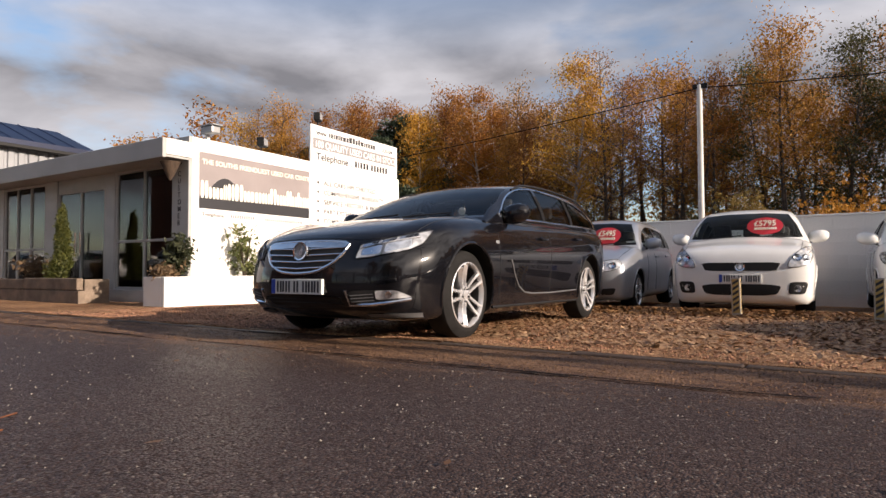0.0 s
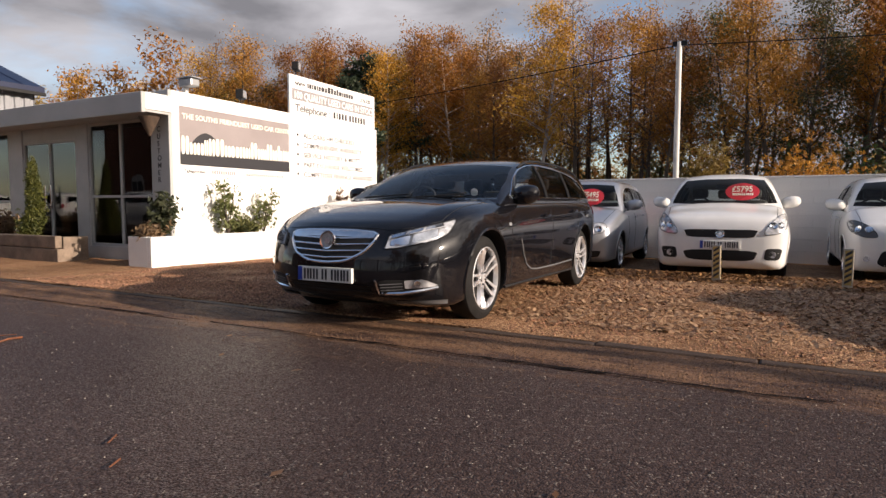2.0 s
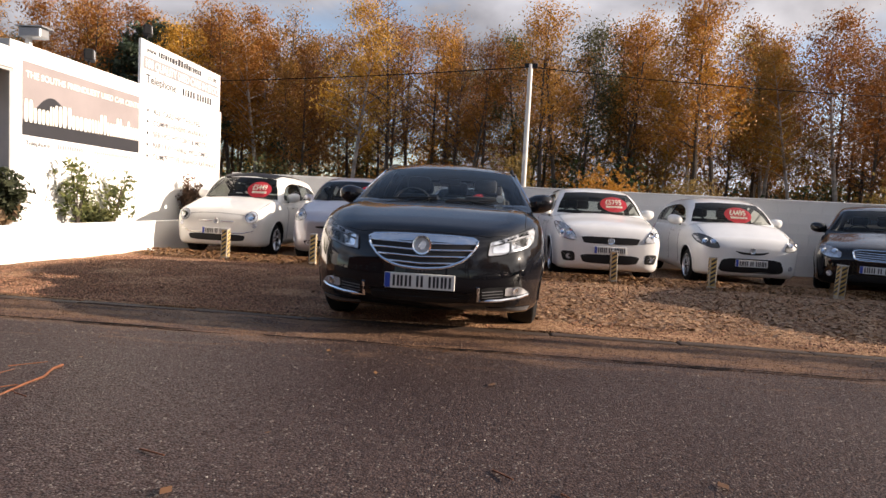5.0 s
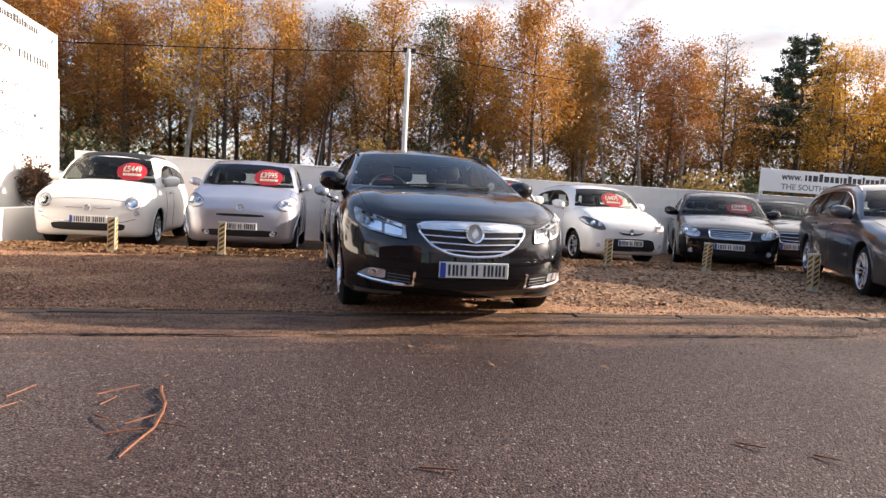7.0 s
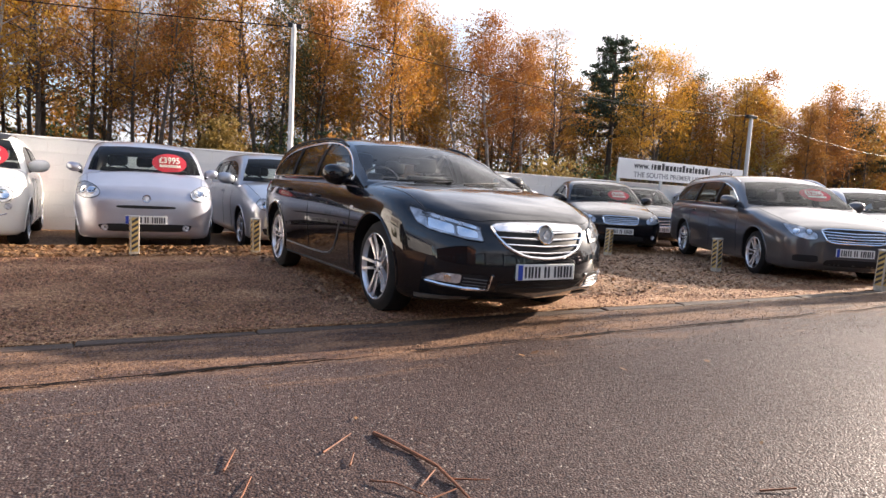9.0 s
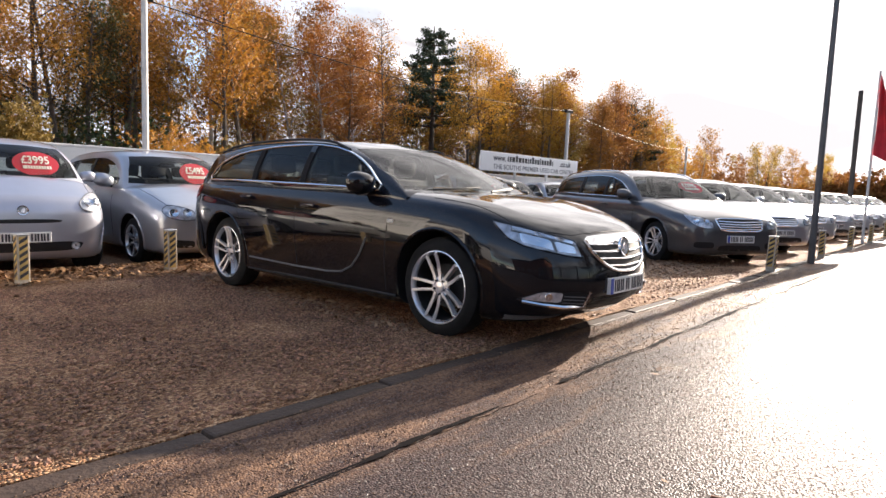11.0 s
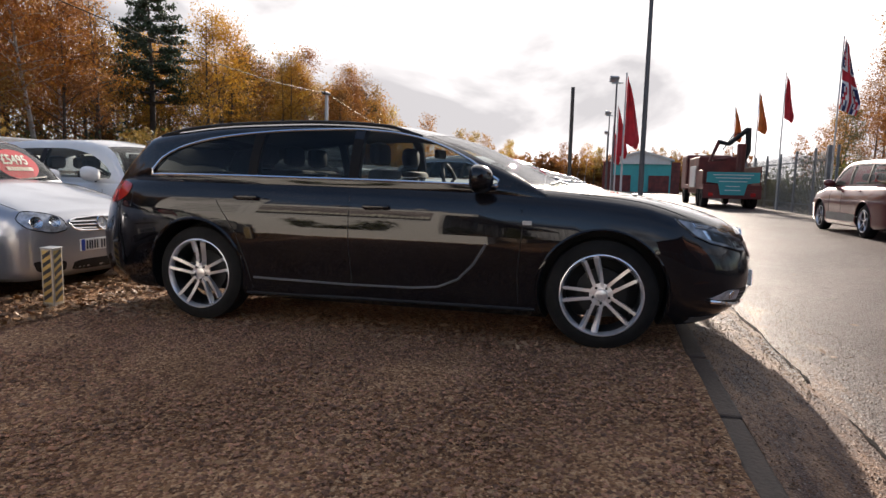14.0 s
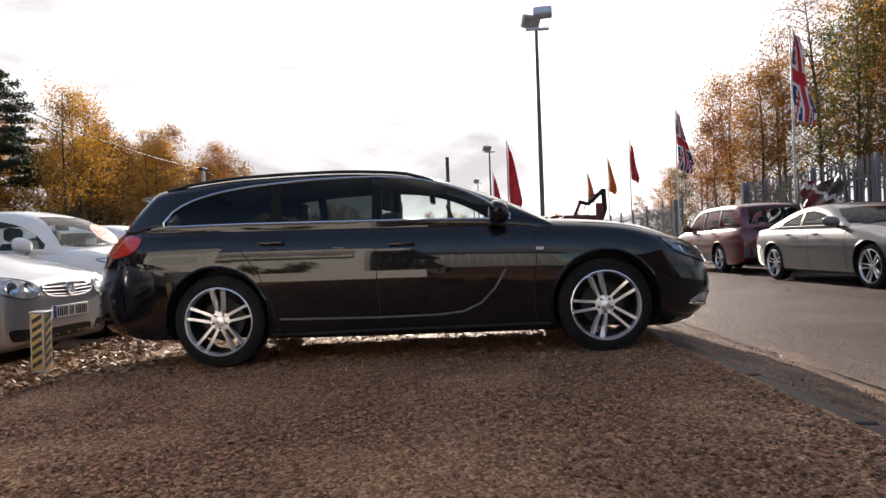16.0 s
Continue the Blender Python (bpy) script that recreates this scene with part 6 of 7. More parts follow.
drape("rear_bumper", [(-0.74, 0.38), (0.74, 0.38), (0.74, 0.62), (-0.74, 0.62)], sb_, "rear", 0.03, 0.05, M_LIP, suv, "dark grey rear bumper", cuts=2)


# ---- striped barrier posts ----
def barrier_post():
    p = empty("barrier_post", pose(0, 0, 0), "short steel post with black and yellow hazard stripes", "post", "striped posts along the parking bays")
    part("post", box((-0.05, -0.05, -0.05), (0.05, 0.05, 0.47), 0.006), M_POSTG, p)
    part("cap", box((-0.055, -0.055, 0.47), (0.055, 0.055, 0.482), 0.004), M_GALV, p)
    for k in range(6):
        z = 0.07 + k * 0.064
        for sd in range(4):
            pts = [(-0.034, z), (0.034, z + 0.045), (0.034, z + 0.077), (-0.034, z + 0.032)]
            part("stripe", prism(bmesh.new(), pts, -0.0525, -0.0505, "y"), M_INK, p, m=pose(0, 0, 0, 0, 0, 90 * sd))
    for sd in range(4):
        part("yellow_face", prism(bmesh.new(), [(-0.036, 0.06), (0.036, 0.06), (0.036, 0.46), (-0.036, 0.46)], -0.0506, -0.0502, "y"), M_YELLOW, p, m=pose(0, 0, 0, 0, 0, 90 * sd))
    return p


first_post = barrier_post()
spots = [(-5.55, 8.42), (-4.17, 8.42), (-2.72, 8.58), (0.33, 8.54), (1.72, 8.5), (3.35, 8.25), (3.2, 5.95), (3.45, 3.95)] + [(6.6 + 3.0 * k, 3.9) for k in range(6)]
for k, (x, y) in enumerate(spots):
    m = pose(x, y, gz(y) - 0.0, random.uniform(-1.5, 1.5), random.uniform(-2, 2), random.uniform(-8, 8))
    if k == 0:
        first_post.matrix_basis = m
    else:
        copy_thing(first_post, m)


# ---- poles, cables, lamps, flags ----
def pole(name, x, y, z0, top_z, r0, r1, material, label, category="pole", lean=(0, 0)):
    p = empty(name, pose(x, y, z0), label, category)
    part("shaft", tube(bmesh.new(), [(0, 0, -0.1), (lean[0] * 0.5, lean[1] * 0.5, (top_z - z0) / 2), (lean[0], lean[1], top_z - z0)], [r0, (r0 + r1) / 2, r1], 12), material, p, smooth=True)
    return p


cable_pole = pole("cable_pole", -0.86, 13.79, -0.2, 4.33, 0.062, 0.055, M_POLE, "pale slim cable pole behind the wall")
part("crossarm", box((-0.13, -0.04, 4.45), (0.16, 0.04, 4.55), 0.01), M_BLACKP, cable_pole)
far_pole = pole("cable_pole", 20.4, 17.3, -0.2, 5.0, 0.09, 0.08, M_POLE, "pale cable pole by the woods")
part("lamp_head", box((-0.35, -0.1, 5.05), (0.3, 0.1, 5.18), 0.02), M_BLACKP, far_pole)
far_pole2 = pole("cable_pole", 46, 21, -0.2, 5.2, 0.09, 0.08, M_POLE, "pale cable pole far along the woods")
cable = link("overhead_cable", bmesh.new(), M_TRIM)
cb = bmesh.new()
anchors = [Vector(p) for p in ((-30, 20, 5.0), (-0.86, 13.79, 4.27), (20.4, 17.3, 4.95), (46, 21, 5.0), (75, 24, 5.0))]
for a, b in zip(anchors, anchors[1:]):
    sag = 0.018 * (b - a).length
    tube(cb, [a.lerp(b, t) - Vector((0, 0, 4 * sag * t * (1 - t))) for t in [k / 16 for k in range(17)]], 0.011, 6)
cb.to_mesh(cable.data)
cb.free()
tagged(cable, "thin black cable strung between the poles", "cable")


def lamp_post(x, y, top_z, heads=2, label="tall grey lamp post with twin floodlights"):
    p = pole("lamp_post", x, y, -0.02, top_z, 0.052, 0.034, M_DARKP, label, "lamp post")
    for k in range(heads):
        hd = part("lamp_head", box((-0.19, -0.05, -0.13), (0.19, 0.10, 0.13), 0.03), M_GALV, p, m=pose(0, 0.1 - 0.24 * k, top_z + 0.16 + 0.16 * k, 35, 0, -70 + 150 * k))
        part("lamp_glass", box((-0.16, 0.1, -0.1), (0.16, 0.106, 0.1), 0.002), M_LAMP, hd)
    part("bracket", box((-0.04, -0.26, top_z - 0.02), (0.04, 0.22, top_z + 0.03), 0.01), M_GALV, p)
    return p


M_FRED = mat("red_flag_cloth", (0.50, 0.02, 0.03), rough=0.8, vary=0.2, scale=4, fine=0.2)
M_FORANGE = mat("orange_flag_cloth", (0.62, 0.16, 0.03), rough=0.8, vary=0.2, scale=4, fine=0.2)
M_FWHITE = mat("white_flag_cloth", (0.7, 0.69, 0.68), rough=0.8, vary=0.1, scale=4, fine=0.2)
M_FBLUE = mat("navy_flag_cloth", (0.02, 0.03, 0.11), rough=0.8, vary=0.2, scale=4, fine=0.2)


def flag_pole(x, y, top_z, kind, seed):
    """A slim pole with a long flag that hangs in folds."""
    names = {"red": "plain red feather flag on a slim pole", "orange": "orange flag on a slim pole", "union": "red, white and blue union flag drooping from a pole"}
    p = pole("flag_pole", x, y, -0.02, top_z, 0.035, 0.02, M_POLE, names[kind], "flag")
    bm = bmesh.new()
    nu, nv = 12, 26
    h, w = (1.9, 0.45) if kind != "union" else (2.3, 0.62)
    idx = []
    g = []
    for j in range(nv + 1):
        v = j / nv
        row = []
        for i in range(nu + 1):
            u = i / nu
            wide = w * (0.25 + 0.9 * v ** 0.8) * (1 - 0.25 * max(0, v - 0.85) / 0.15)
            fold = 0.10 * math.sin(u * 9 + seed + 2.2 * v) * u + 0.05 * math.sin(v * 7 + seed)
            row.append(bm.verts.new((-0.02 - fold, -0.03 - u * wide * 0.9, (top_z - 0.05) - h * v - u * 0.35 * (1 - v * 0.4))))
        g.append(row)
    for j in range(nv):
        for i in range(nu):
            f = bm.faces.new((g[j][i], g[j][i + 1], g[j + 1][i + 1], g[j + 1][i]))
            if kind == "union":
                a, b = (i + 0.5) / nu - 0.5, (j + 0.5) / nv - 0.5
                dg = min(abs(a - b), abs(a + b))
                if abs(a) < 0.08 or abs(b) < 0.07:
                    f.material_index = 0
                elif abs(a) < 0.15 or abs(b) < 0.12:
                    f.material_index = 1
                elif dg < 0.05:
                    f.material_index = 0
                elif dg < 0.12:
                    f.material_index = 1
                else:
                    f.material_index = 2
    part("flag", bm, [M_FORANGE if kind == "orange" else M_FRED, M_FWHITE, M_FBLUE], p, smooth=True)
    return p


lamp_post(5.4, 3.83, 5.25)
lamp_post(20.5, 4.15, 5.2, 1, "tall grey lamp post along the road")
lamp_post(36, 4.3, 5.5, 1, "tall grey lamp post along the road")
lamp_post(52, 4.3, 5.5, 1, "tall grey lamp post along the road")
pole("timber_pole", 24.9, 6.17, -0.1, 5.7, 0.1, 0.09, mat("dark_pole", (0.08, 0.07, 0.06), rough=0.8), "dark timber pole in the car row")
flag_pole(12.1, 4.0, 4.17, "red", 0.4)
flag_pole(20.0, 4.05, 4.2, "red", 1.9)
flag_pole(29, 4.1, 4.2, "red", 3.1)
flag_pole(8.5, -2.93, 6.15, "union", 0.9)
flag_pole(16.8, -2.93, 6.0, "union", 2.4)
flag_pole(23.6, -3.0, 6.0, "red", 1.1)
flag_pole(28.2, -3.0, 5.85, "orange", 2.9)
flag_pole(34, -3.0, 5.8, "orange", 4.0)

# ---- palisade fence ----
fence = empty("palisade_fence", pose(0, 0, 0), "tall grey steel palisade fence across the road", "fence")
pale_bm = bmesh.new()
prism(pale_bm, [(-0.034, -0.02), (-0.034, 2.3), (-0.018, 2.38), (0, 2.44), (0.018, 2.38), (0.034, 2.3), (0.034, -0.02)], -0.006, 0.006, "y")
prism(pale_bm, [(-0.006, -0.01), (-0.006, 2.36), (0.006, 2.36), (0.006, -0.01)], 0.006, 0.02, "y")
pale_me = bpy.data.meshes.new("pale")
pale_bm.to_mesh(pale_me)
pale_bm.free()
pale_me.materials.append(M_FENCE)
for k in range(126):
    x = -8.0 + 0.155 * k
    if 11.4 < x < 17.0:
        continue
    ob = new("pale", pale_me)
    ob.parent = fence
    ob.matrix_basis = pose(x, -3.05, -0.15, random.uniform(-0.4, 0.4), random.uniform(-0.5, 0.5), 0) @ Matrix.Diagonal((1, 1, 1.08, 1))
for a, b in ((-8.0, 11.4), (17.0, 44.0)):
    for z in (0.35, 2.0):
        part("rail", box((a, -3.10, z), (b, -3.065, z + 0.05), 0.004), M_FENCE, fence)
for x in [-8 + 2.3 * k for k in range(9)] + [17.0 + 2.3 * k for k in range(12)]:
    part("fence_post", box((x - 0.05, -3.18, -0.2), (x + 0.05, -3.105, 2.5), 0.004), M_FENCE, fence)
for x in (11.46, 17.4):
    part("gate_post", box((x - 0.09, -3.12, -0.2), (x + 0.09, -2.94, 2.5), 0.01), M_FENCE, fence)
far_bm = bmesh.new()
for k in range(155):
    x = 17.2 + 0.17 * k
    prism(far_bm, [(x - 0.036, -0.15), (x - 0.036, 2.2), (x, 2.35), (x + 0.036, 2.2), (x + 0.036, -0.15)], -3.05, -3.04, "y")
part("pale_run", far_bm, M_FENCE, fence)["kind"] = "stuff"
ban = empty("fence_banner", pose(0, 0, 0), "dark red and black crumpled banner tied to the fence", "banner")
bb = bmesh.new()
gg = [[bb.verts.new((6.7 + 1.65 * i / 16, -3.0 + 0.05 * math.sin(i * 0.9 + j), 1.5 + 0.62 * j / 8 + 0.05 * math.sin(i * 0.7))) for j in range(9)] for i in range(17)]
for i in range(16):
    for j in range(8):
        f = bb.faces.new((gg[i][j], gg[i + 1][j], gg[i + 1][j + 1], gg[i][j + 1]))
        f.material_index = 1 if abs(j - i * 0.5) < 0.9 else (0 if i > 8 else 2)
part("cloth", bb, [mat("maroon_cloth", (0.16, 0.015, 0.02), rough=0.6), M_FWHITE, M_INK], ban, smooth=True)

# ---- far end of the road ----
M_TEAL = mat("teal_board", (0.04, 0.36, 0.36), rough=0.5, vary=0.08, scale=1, fine=0.1)
M_RUST = mat("red_oxide_steel", (0.13, 0.023, 0.019), rough=0.6, vary=0.35, scale=2, fine=0.4)
unit = empty("teal_unit", pose(0, 0, 0), "white-gabled teal workshop at the end of the road", "building")
part("shell", prism(bmesh.new(), [(-4.2, -0.2), (-4.2, 4.2), (-0.4, 5.2), (3.4, 4.2), (3.4, -0.2)], 80, 95, "x"), M_TEAL, unit)
part("roof", prism(bmesh.new(), [(-4.5, 4.1), (-0.4, 5.3), (3.7, 4.1), (3.7, 4.35), (-0.4, 5.55), (-4.5, 4.35)], 79.4, 95.5, "x"), M_FRAME, unit)
part("gable", prism(bmesh.new(), [(-4.1, 3.7), (-4.1, 4.25), (-0.4, 5.25), (3.3, 4.25), (3.3, 3.7)], 79.7, 79.95, "x"), M_FRAME, unit)
part("shutter", box((79.8, -4.0, -0.1), (79.98, -1.4, 2.2)), M_RUST, unit)
part("shutter", box((79.8, 0.9, -0.1), (79.98, 3.2, 2.2)), M_RUST, unit)
part("pilaster", box((79.75, -0.6, -0.1), (79.98, -0.3, 5.0)), M_FRAME, unit)
part("side_annexe", box((80.5, -5.4, -0.2), (92, -4.25, 4.0)), M_RUST, unit)
part("side_annexe", box((80.5, 3.45, -0.2), (92, 4.6, 4.0)), M_RUST, unit)
truck = empty("crane_lorry", pose(24, -1.25, -0.01), "rusty maroon crane lorry with a teal tailboard", "lorry")
part("chassis", box((0.1, -1.0, 0.6), (8.4, 1.0, 0.85), 0.03), M_RUST, truck)
cab = part("cab", box((6.9, -1.2, 0.75), (8.8, 1.2, 2.75), 0.12), M_RUST, truck)
part("cab_window", box((6.885, -0.9, 1.75), (6.9, 0.9, 2.45), 0.005), M_INK, cab)
part("bed", box((0.0, -1.25, 0.86), (6.6, 1.25, 1.08), 0.02), M_RUST, truck)
part("side_board", box((0.3, 1.21, 1.08), (2.4, 1.26, 1.75), 0.01), M_RUST, truck)
part("side_board", box((0.3, -1.26, 1.08), (6.4, -1.21, 1.95), 0.01), M_RUST, truck)
part("load", box((2.9, -1.0, 1.08), (6.5, 1.1, 2.5), 0.08), M_RUST, truck)
part("headboard", box((6.55, -1.2, 1.08), (6.65, 1.2, 2.6), 0.02), M_RUST, truck)
tb_ = part("tailboard", prism(bmesh.new(), [(-1.12, 1.66), (1.12, 1.66), (1.12, 1.2), (0.62, 1.14), (0.5, 0.62), (-0.5, 0.62), (-0.62, 1.14), (-1.12, 1.2)], -0.06, 0.0, "x"), M_TEAL, truck, "teal tail board with pale lines")
for z, w in ((1.52, 0.85), (1.38, 0.75), (1.22, 0.6), (1.0, 0.3), (0.82, 0.34)):
    part("tail_line", box((-0.066, -w, z), (-0.06, w, z + 0.035)), M_FWHITE, tb_)
part("tail_panel", box((0.0, -1.24, 0.45), (0.06, 1.24, 0.86), 0.01), M_RUST, truck)
for y in (-1.0, 0.8):
    part("tail_lamp", box((-0.02, y, 0.55), (0.0, y + 0.22, 0.72), 0.004), M_TAIL, truck)
part("white_panel", box((2.5, 1.25, 0.95), (4.4, 1.3, 2.0), 0.01), M_FRAME, truck)
part("crane_base", box((0.5, -0.9, 1.08), (1.2, 0.3, 1.55), 0.05), M_RUST, truck)
part("crane_mast", tube(bmesh.new(), [(0.9, -0.45, 1.3), (0.9, -0.45, 3.0)], 0.2), M_RUST, truck)
part("crane_arm", tube(bmesh.new(), [(0.9, -0.3, 1.5), (1.0, -0.75, 2.7), (1.0, -0.7, 3.75)], 0.13), M_BLACKP, truck)
part("crane_arm", tube(bmesh.new(), [(1.0, -0.7, 3.7), (1.0, 0.1, 3.0), (0.9, 0.6, 3.1)], 0.11), M_BLACKP, truck)
part("crane_arm", tube(bmesh.new(), [(0.9, 0.55, 3.1), (0.9, 0.9, 2.2), (0.9, 0.2, 2.3)], 0.09), M_RUST, truck)
part("hose", tube(bmesh.new(), [(0.8, -0.7, 3.6), (0.7, 0.0, 3.4), (0.75, 0.4, 2.7)], 0.03, 6), M_BLACKP, truck)
for x in (0.9, 2.1, 7.4):
    for y in (-1.05, 1.05):
        part("lorry_wheel", lathe(bmesh.new(), [(-0.15, 0.2), (-0.15, 0.45), (-0.1, 0.5), (0.1, 0.5), (0.15, 0.45), (0.15, 0.2), (0.08, 0.1), (0.08, 0.001)], 24), M_TYRE, truck, smooth=True, m=pose(x, y, 0.5, 0, 0, 90))
yard_car = build_car("suv_car", dict(SWIFT, paint=P_WHITE), pose(15.5, -6.0, -0.19, 0, 0, -70), "white car parked across the road", "cars across the road")[0]

# copies out of view, added where the showroom panes mirror them
for x in (-23.0, -29.0, -35.5):
    copy_thing(yard_car, pose(x, -2.2, 0.0, 0, 0, -90))

# the brick house that the showroom glass mirrors
M_BRICK = mat("red_brick", (0.26, 0.11, 0.07), rough=0.85, vary=0.25, scale=3, bump=0.4, bump_scale=25, fine=0.5)
house = empty("brick_house", pose(0, 0, 0), "red brick building with arched white windows across the road", "building")
# out of view; the wall is raised so the panes mirror less sky
part("wall", box((-34, -16, -0.2), (-9, -9, 7.6)), M_BRICK, house)
part("roof", prism(bmesh.new(), [(-16.5, 7.6), (-12.5, 10.2), (-8.5, 7.6)], -34.5, -8.5, "x"), mat("slate", (0.09, 0.09, 0.1), rough=0.6), house)
for k in range(7):
    x = -31 + 3.3 * k
    wn_ = part("window", prism(bmesh.new(), [(x - 0.55, 0.9), (x + 0.55, 0.9), (x + 0.55, 2.3)] + [(x + 0.55 * math.cos(a), 2.3 + 0.4 * math.sin(a)) for a in [math.pi * q / 8 for q in range(1, 8)]] + [(x - 0.55, 2.3)], -9.0, -8.94, "y"), M_FRAME, house)
    part("pane", box((x - 0.45, -8.94, 1.0), (x - 0.04, -8.93, 2.3)), M_INK, wn_)
    part("pane", box((x + 0.04, -8.94, 1.0), (x + 0.45, -8.93, 2.3)), M_INK, wn_)


# ---- trees ----
def leaf_mat(name, a, b, trans=0.35):
    m = bpy.data.materials.new(name)
    m.use_nodes = True
    n, l = m.node_tree.nodes, m.node_tree.links
    p = n["Principled BSDF"]
    p.inputs["Roughness"].default_value = 0.6
    g = n.new("ShaderNodeNewGeometry")
    ramp = n.new("ShaderNodeValToRGB")
    ramp.color_ramp.elements[0].color, ramp.color_ramp.elements[1].color = (*a, 1), (*b, 1)
    l.new(g.outputs["Random Per Island"], ramp.inputs["Fac"])
    oi = n.new("ShaderNodeObjectInfo")
    hsv = n.new("ShaderNodeHueSaturation")
    mr = n.new("ShaderNodeMapRange")
    mr.inputs["To Min"].default_value, mr.inputs["To Max"].default_value = 0.65, 1.25
    l.new(oi.outputs["Random"], mr.inputs["Value"])
    l.new(mr.outputs["Result"], hsv.inputs["Value"])
    mh = n.new("ShaderNodeMapRange")
    mh.inputs["To Min"].default_value, mh.inputs["To Max"].default_value = 0.485, 0.515
    l.new(oi.outputs["Random"], mh.inputs["Value"])
    l.new(mh.outputs["Result"], hsv.inputs["Hue"])
    l.new(ramp.outputs["Color"], hsv.inputs["Color"])
    l.new(hsv.outputs["Color"], p.inputs["Base Color"])
    if trans:
        t = n.new("ShaderNodeBsdfTranslucent")
        mx = n.new("ShaderNodeMixShader")
        mx.inputs["Fac"].default_value = trans
        l.new(hsv.outputs["Color"], t.inputs["Color"])
        l.new(p.outputs["BSDF"], mx.inputs[1])
        l.new(t.outputs["BSDF"], mx.inputs[2])
        l.new(mx.outputs["Shader"], n["Material Output"].inputs["Surface"])
    return m


L_ORANGE = leaf_mat("orange_birch_leaves", (0.30, 0.115, 0.012), (0.54, 0.265, 0.036), 0.38)
L_RUSSET = leaf_mat("russet_leaves", (0.22, 0.088, 0.017), (0.39, 0.178, 0.038), 0.38)
L_YELLOW = leaf_mat("yellow_leaves", (0.33, 0.18, 0.027), (0.49, 0.33, 0.08), 0.42)
L_GREEN = leaf_mat("dark_green_leaves", (0.018, 0.03, 0.012), (0.05, 0.075, 0.025))
L_OLIVE = leaf_mat("olive_leaves", (0.05, 0.055, 0.015), (0.12, 0.11, 0.03))
L_PINE = leaf_mat("pine_needles", (0.022, 0.036, 0.018), (0.05, 0.072, 0.035), 0.1)
M_BARK = mat("grey_brown_bark", (0.085, 0.065, 0.05), rough=0.9, vary=0.35, scale=2, bump=0.6, bump_scale=14, fine=0.6)
M_BIRCH = mat("pale_birch_bark", (0.34, 0.30, 0.26), rough=0.8, vary=0.4, scale=2.2, bump=0.4, bump_scale=10, fine=0.6)
rng = np.random.default_rng(5)


def leaves(points, size, spread, per, rg, flat=0.0):
    """Many small leaf blades about points, as vertices and faces."""
    pts = np.repeat(np.asarray(points, float), per, axis=0)
    n = len(pts)
    c = pts + rg.normal(0, spread, (n, 3))
    a = rg.normal(0, 1, (n, 3))
    a /= np.linalg.norm(a, axis=1)[:, None]
    b = np.cross(a, rg.normal(0, 1, (n, 3)))
    b /= np.linalg.norm(b, axis=1)[:, None] + 1e-9
    s = size * rg.uniform(0.6, 1.35, n)[:, None]
    v = np.stack([c - a * s, c + b * s * 0.85, c + a * s], axis=1).reshape(-1, 3)
    f = np.arange(n * 3).reshape(-1, 3)
    return v, f


def mesh_from(name, v, f, material):
    me = bpy.data.meshes.new(name)
    me.from_pydata(v.tolist(), [], f.tolist())
    me.materials.append(material)
    return me


def grow(seed, height, spread, bark, leaf, leaf_size=0.072, per=22, limbs=26, low=0.3, bare=0.0, stems=1):
    """A slim woodland tree: bent tapering stems, limbs, twigs, and leaf clumps at their ends."""
    rg = np.random.default_rng(seed)
    bm = bmesh.new()
    tips = []
    for st in range(stems):
        off = rg.normal(0, 0.25, 2) * (stems > 1)
        lean = rg.normal(0, 0.05, 2) * height
        h = height * rg.uniform(0.85, 1.0)
        spine = [Vector((off[0] + lean[0] * t ** 1.5 + 0.15 * math.sin(5 * t + seed), off[1] + lean[1] * t ** 1.5 + 0.15 * math.cos(4 * t + seed), h * t)) for t in [k / 9 for k in range(10)]]
        r0 = 0.011 * height
        tube(bm, spine, [r0 * (1 - 0.93 * k / 9) for k in range(10)], 7)
        for k in range(limbs // stems):
            t = low + (0.98 - low) * (k + rg.random()) / (limbs / stems)
            i = min(8, int(t * 9))
            base = spine[i].lerp(spine[i + 1], t * 9 - i)
            ang = rg.uniform(0, 2 * math.pi)
            ln = spread * (1.05 - t) ** 0.55 * rg.uniform(0.5, 1.1) * (0.6 + 0.4 * min(1, (t - low + 0.15) / 0.3))
            rise = rg.uniform(0.35, 0.95)
            d = Vector((math.cos(ang), math.sin(ang), rise)).normalized()
            mid = base + d * ln * 0.55
            end = base + d * ln + Vector((0, 0, -0.12 * ln))
            tube(bm, [base, mid, end], [r0 * 0.32 * (1 - t * 0.6), r0 * 0.18 * (1 - t * 0.6), 0.008], 4)
            for q in range(6):
                u = 0.3 + 0.7 * (q + rg.random()) / 6
                p = base.lerp(mid, u * 2) if u < 0.5 else mid.lerp(end, u * 2 - 1)
                tw = p + Vector(rg.normal(0, 0.3, 3) * ln * 0.35)
                if q % 2 == 0 or bare:
                    tube(bm, [p, tw], [0.013, 0.005], 3)
                if rg.random() > bare:
                    tips.append(tw)
                    tips.append(p.lerp(tw, 0.5))
    wood = bpy.data.meshes.new("trunk")
    bm.to_mesh(wood)
    bm.free()
    wood.materials.append(bark)
    v, f = leaves([tuple(p) for p in tips], leaf_size, spread * 0.082, per, rg)
    return wood, mesh_from("crown", v, f, leaf)


def tree_thing(name, meshes, m, label, group="trees of the autumn wood"):
    t = empty(name, m, label, "tree", group)
    for nm, me in zip(("trunk", "crown"), meshes):
        ob = new(nm, me)
        ob.parent = t
    return t


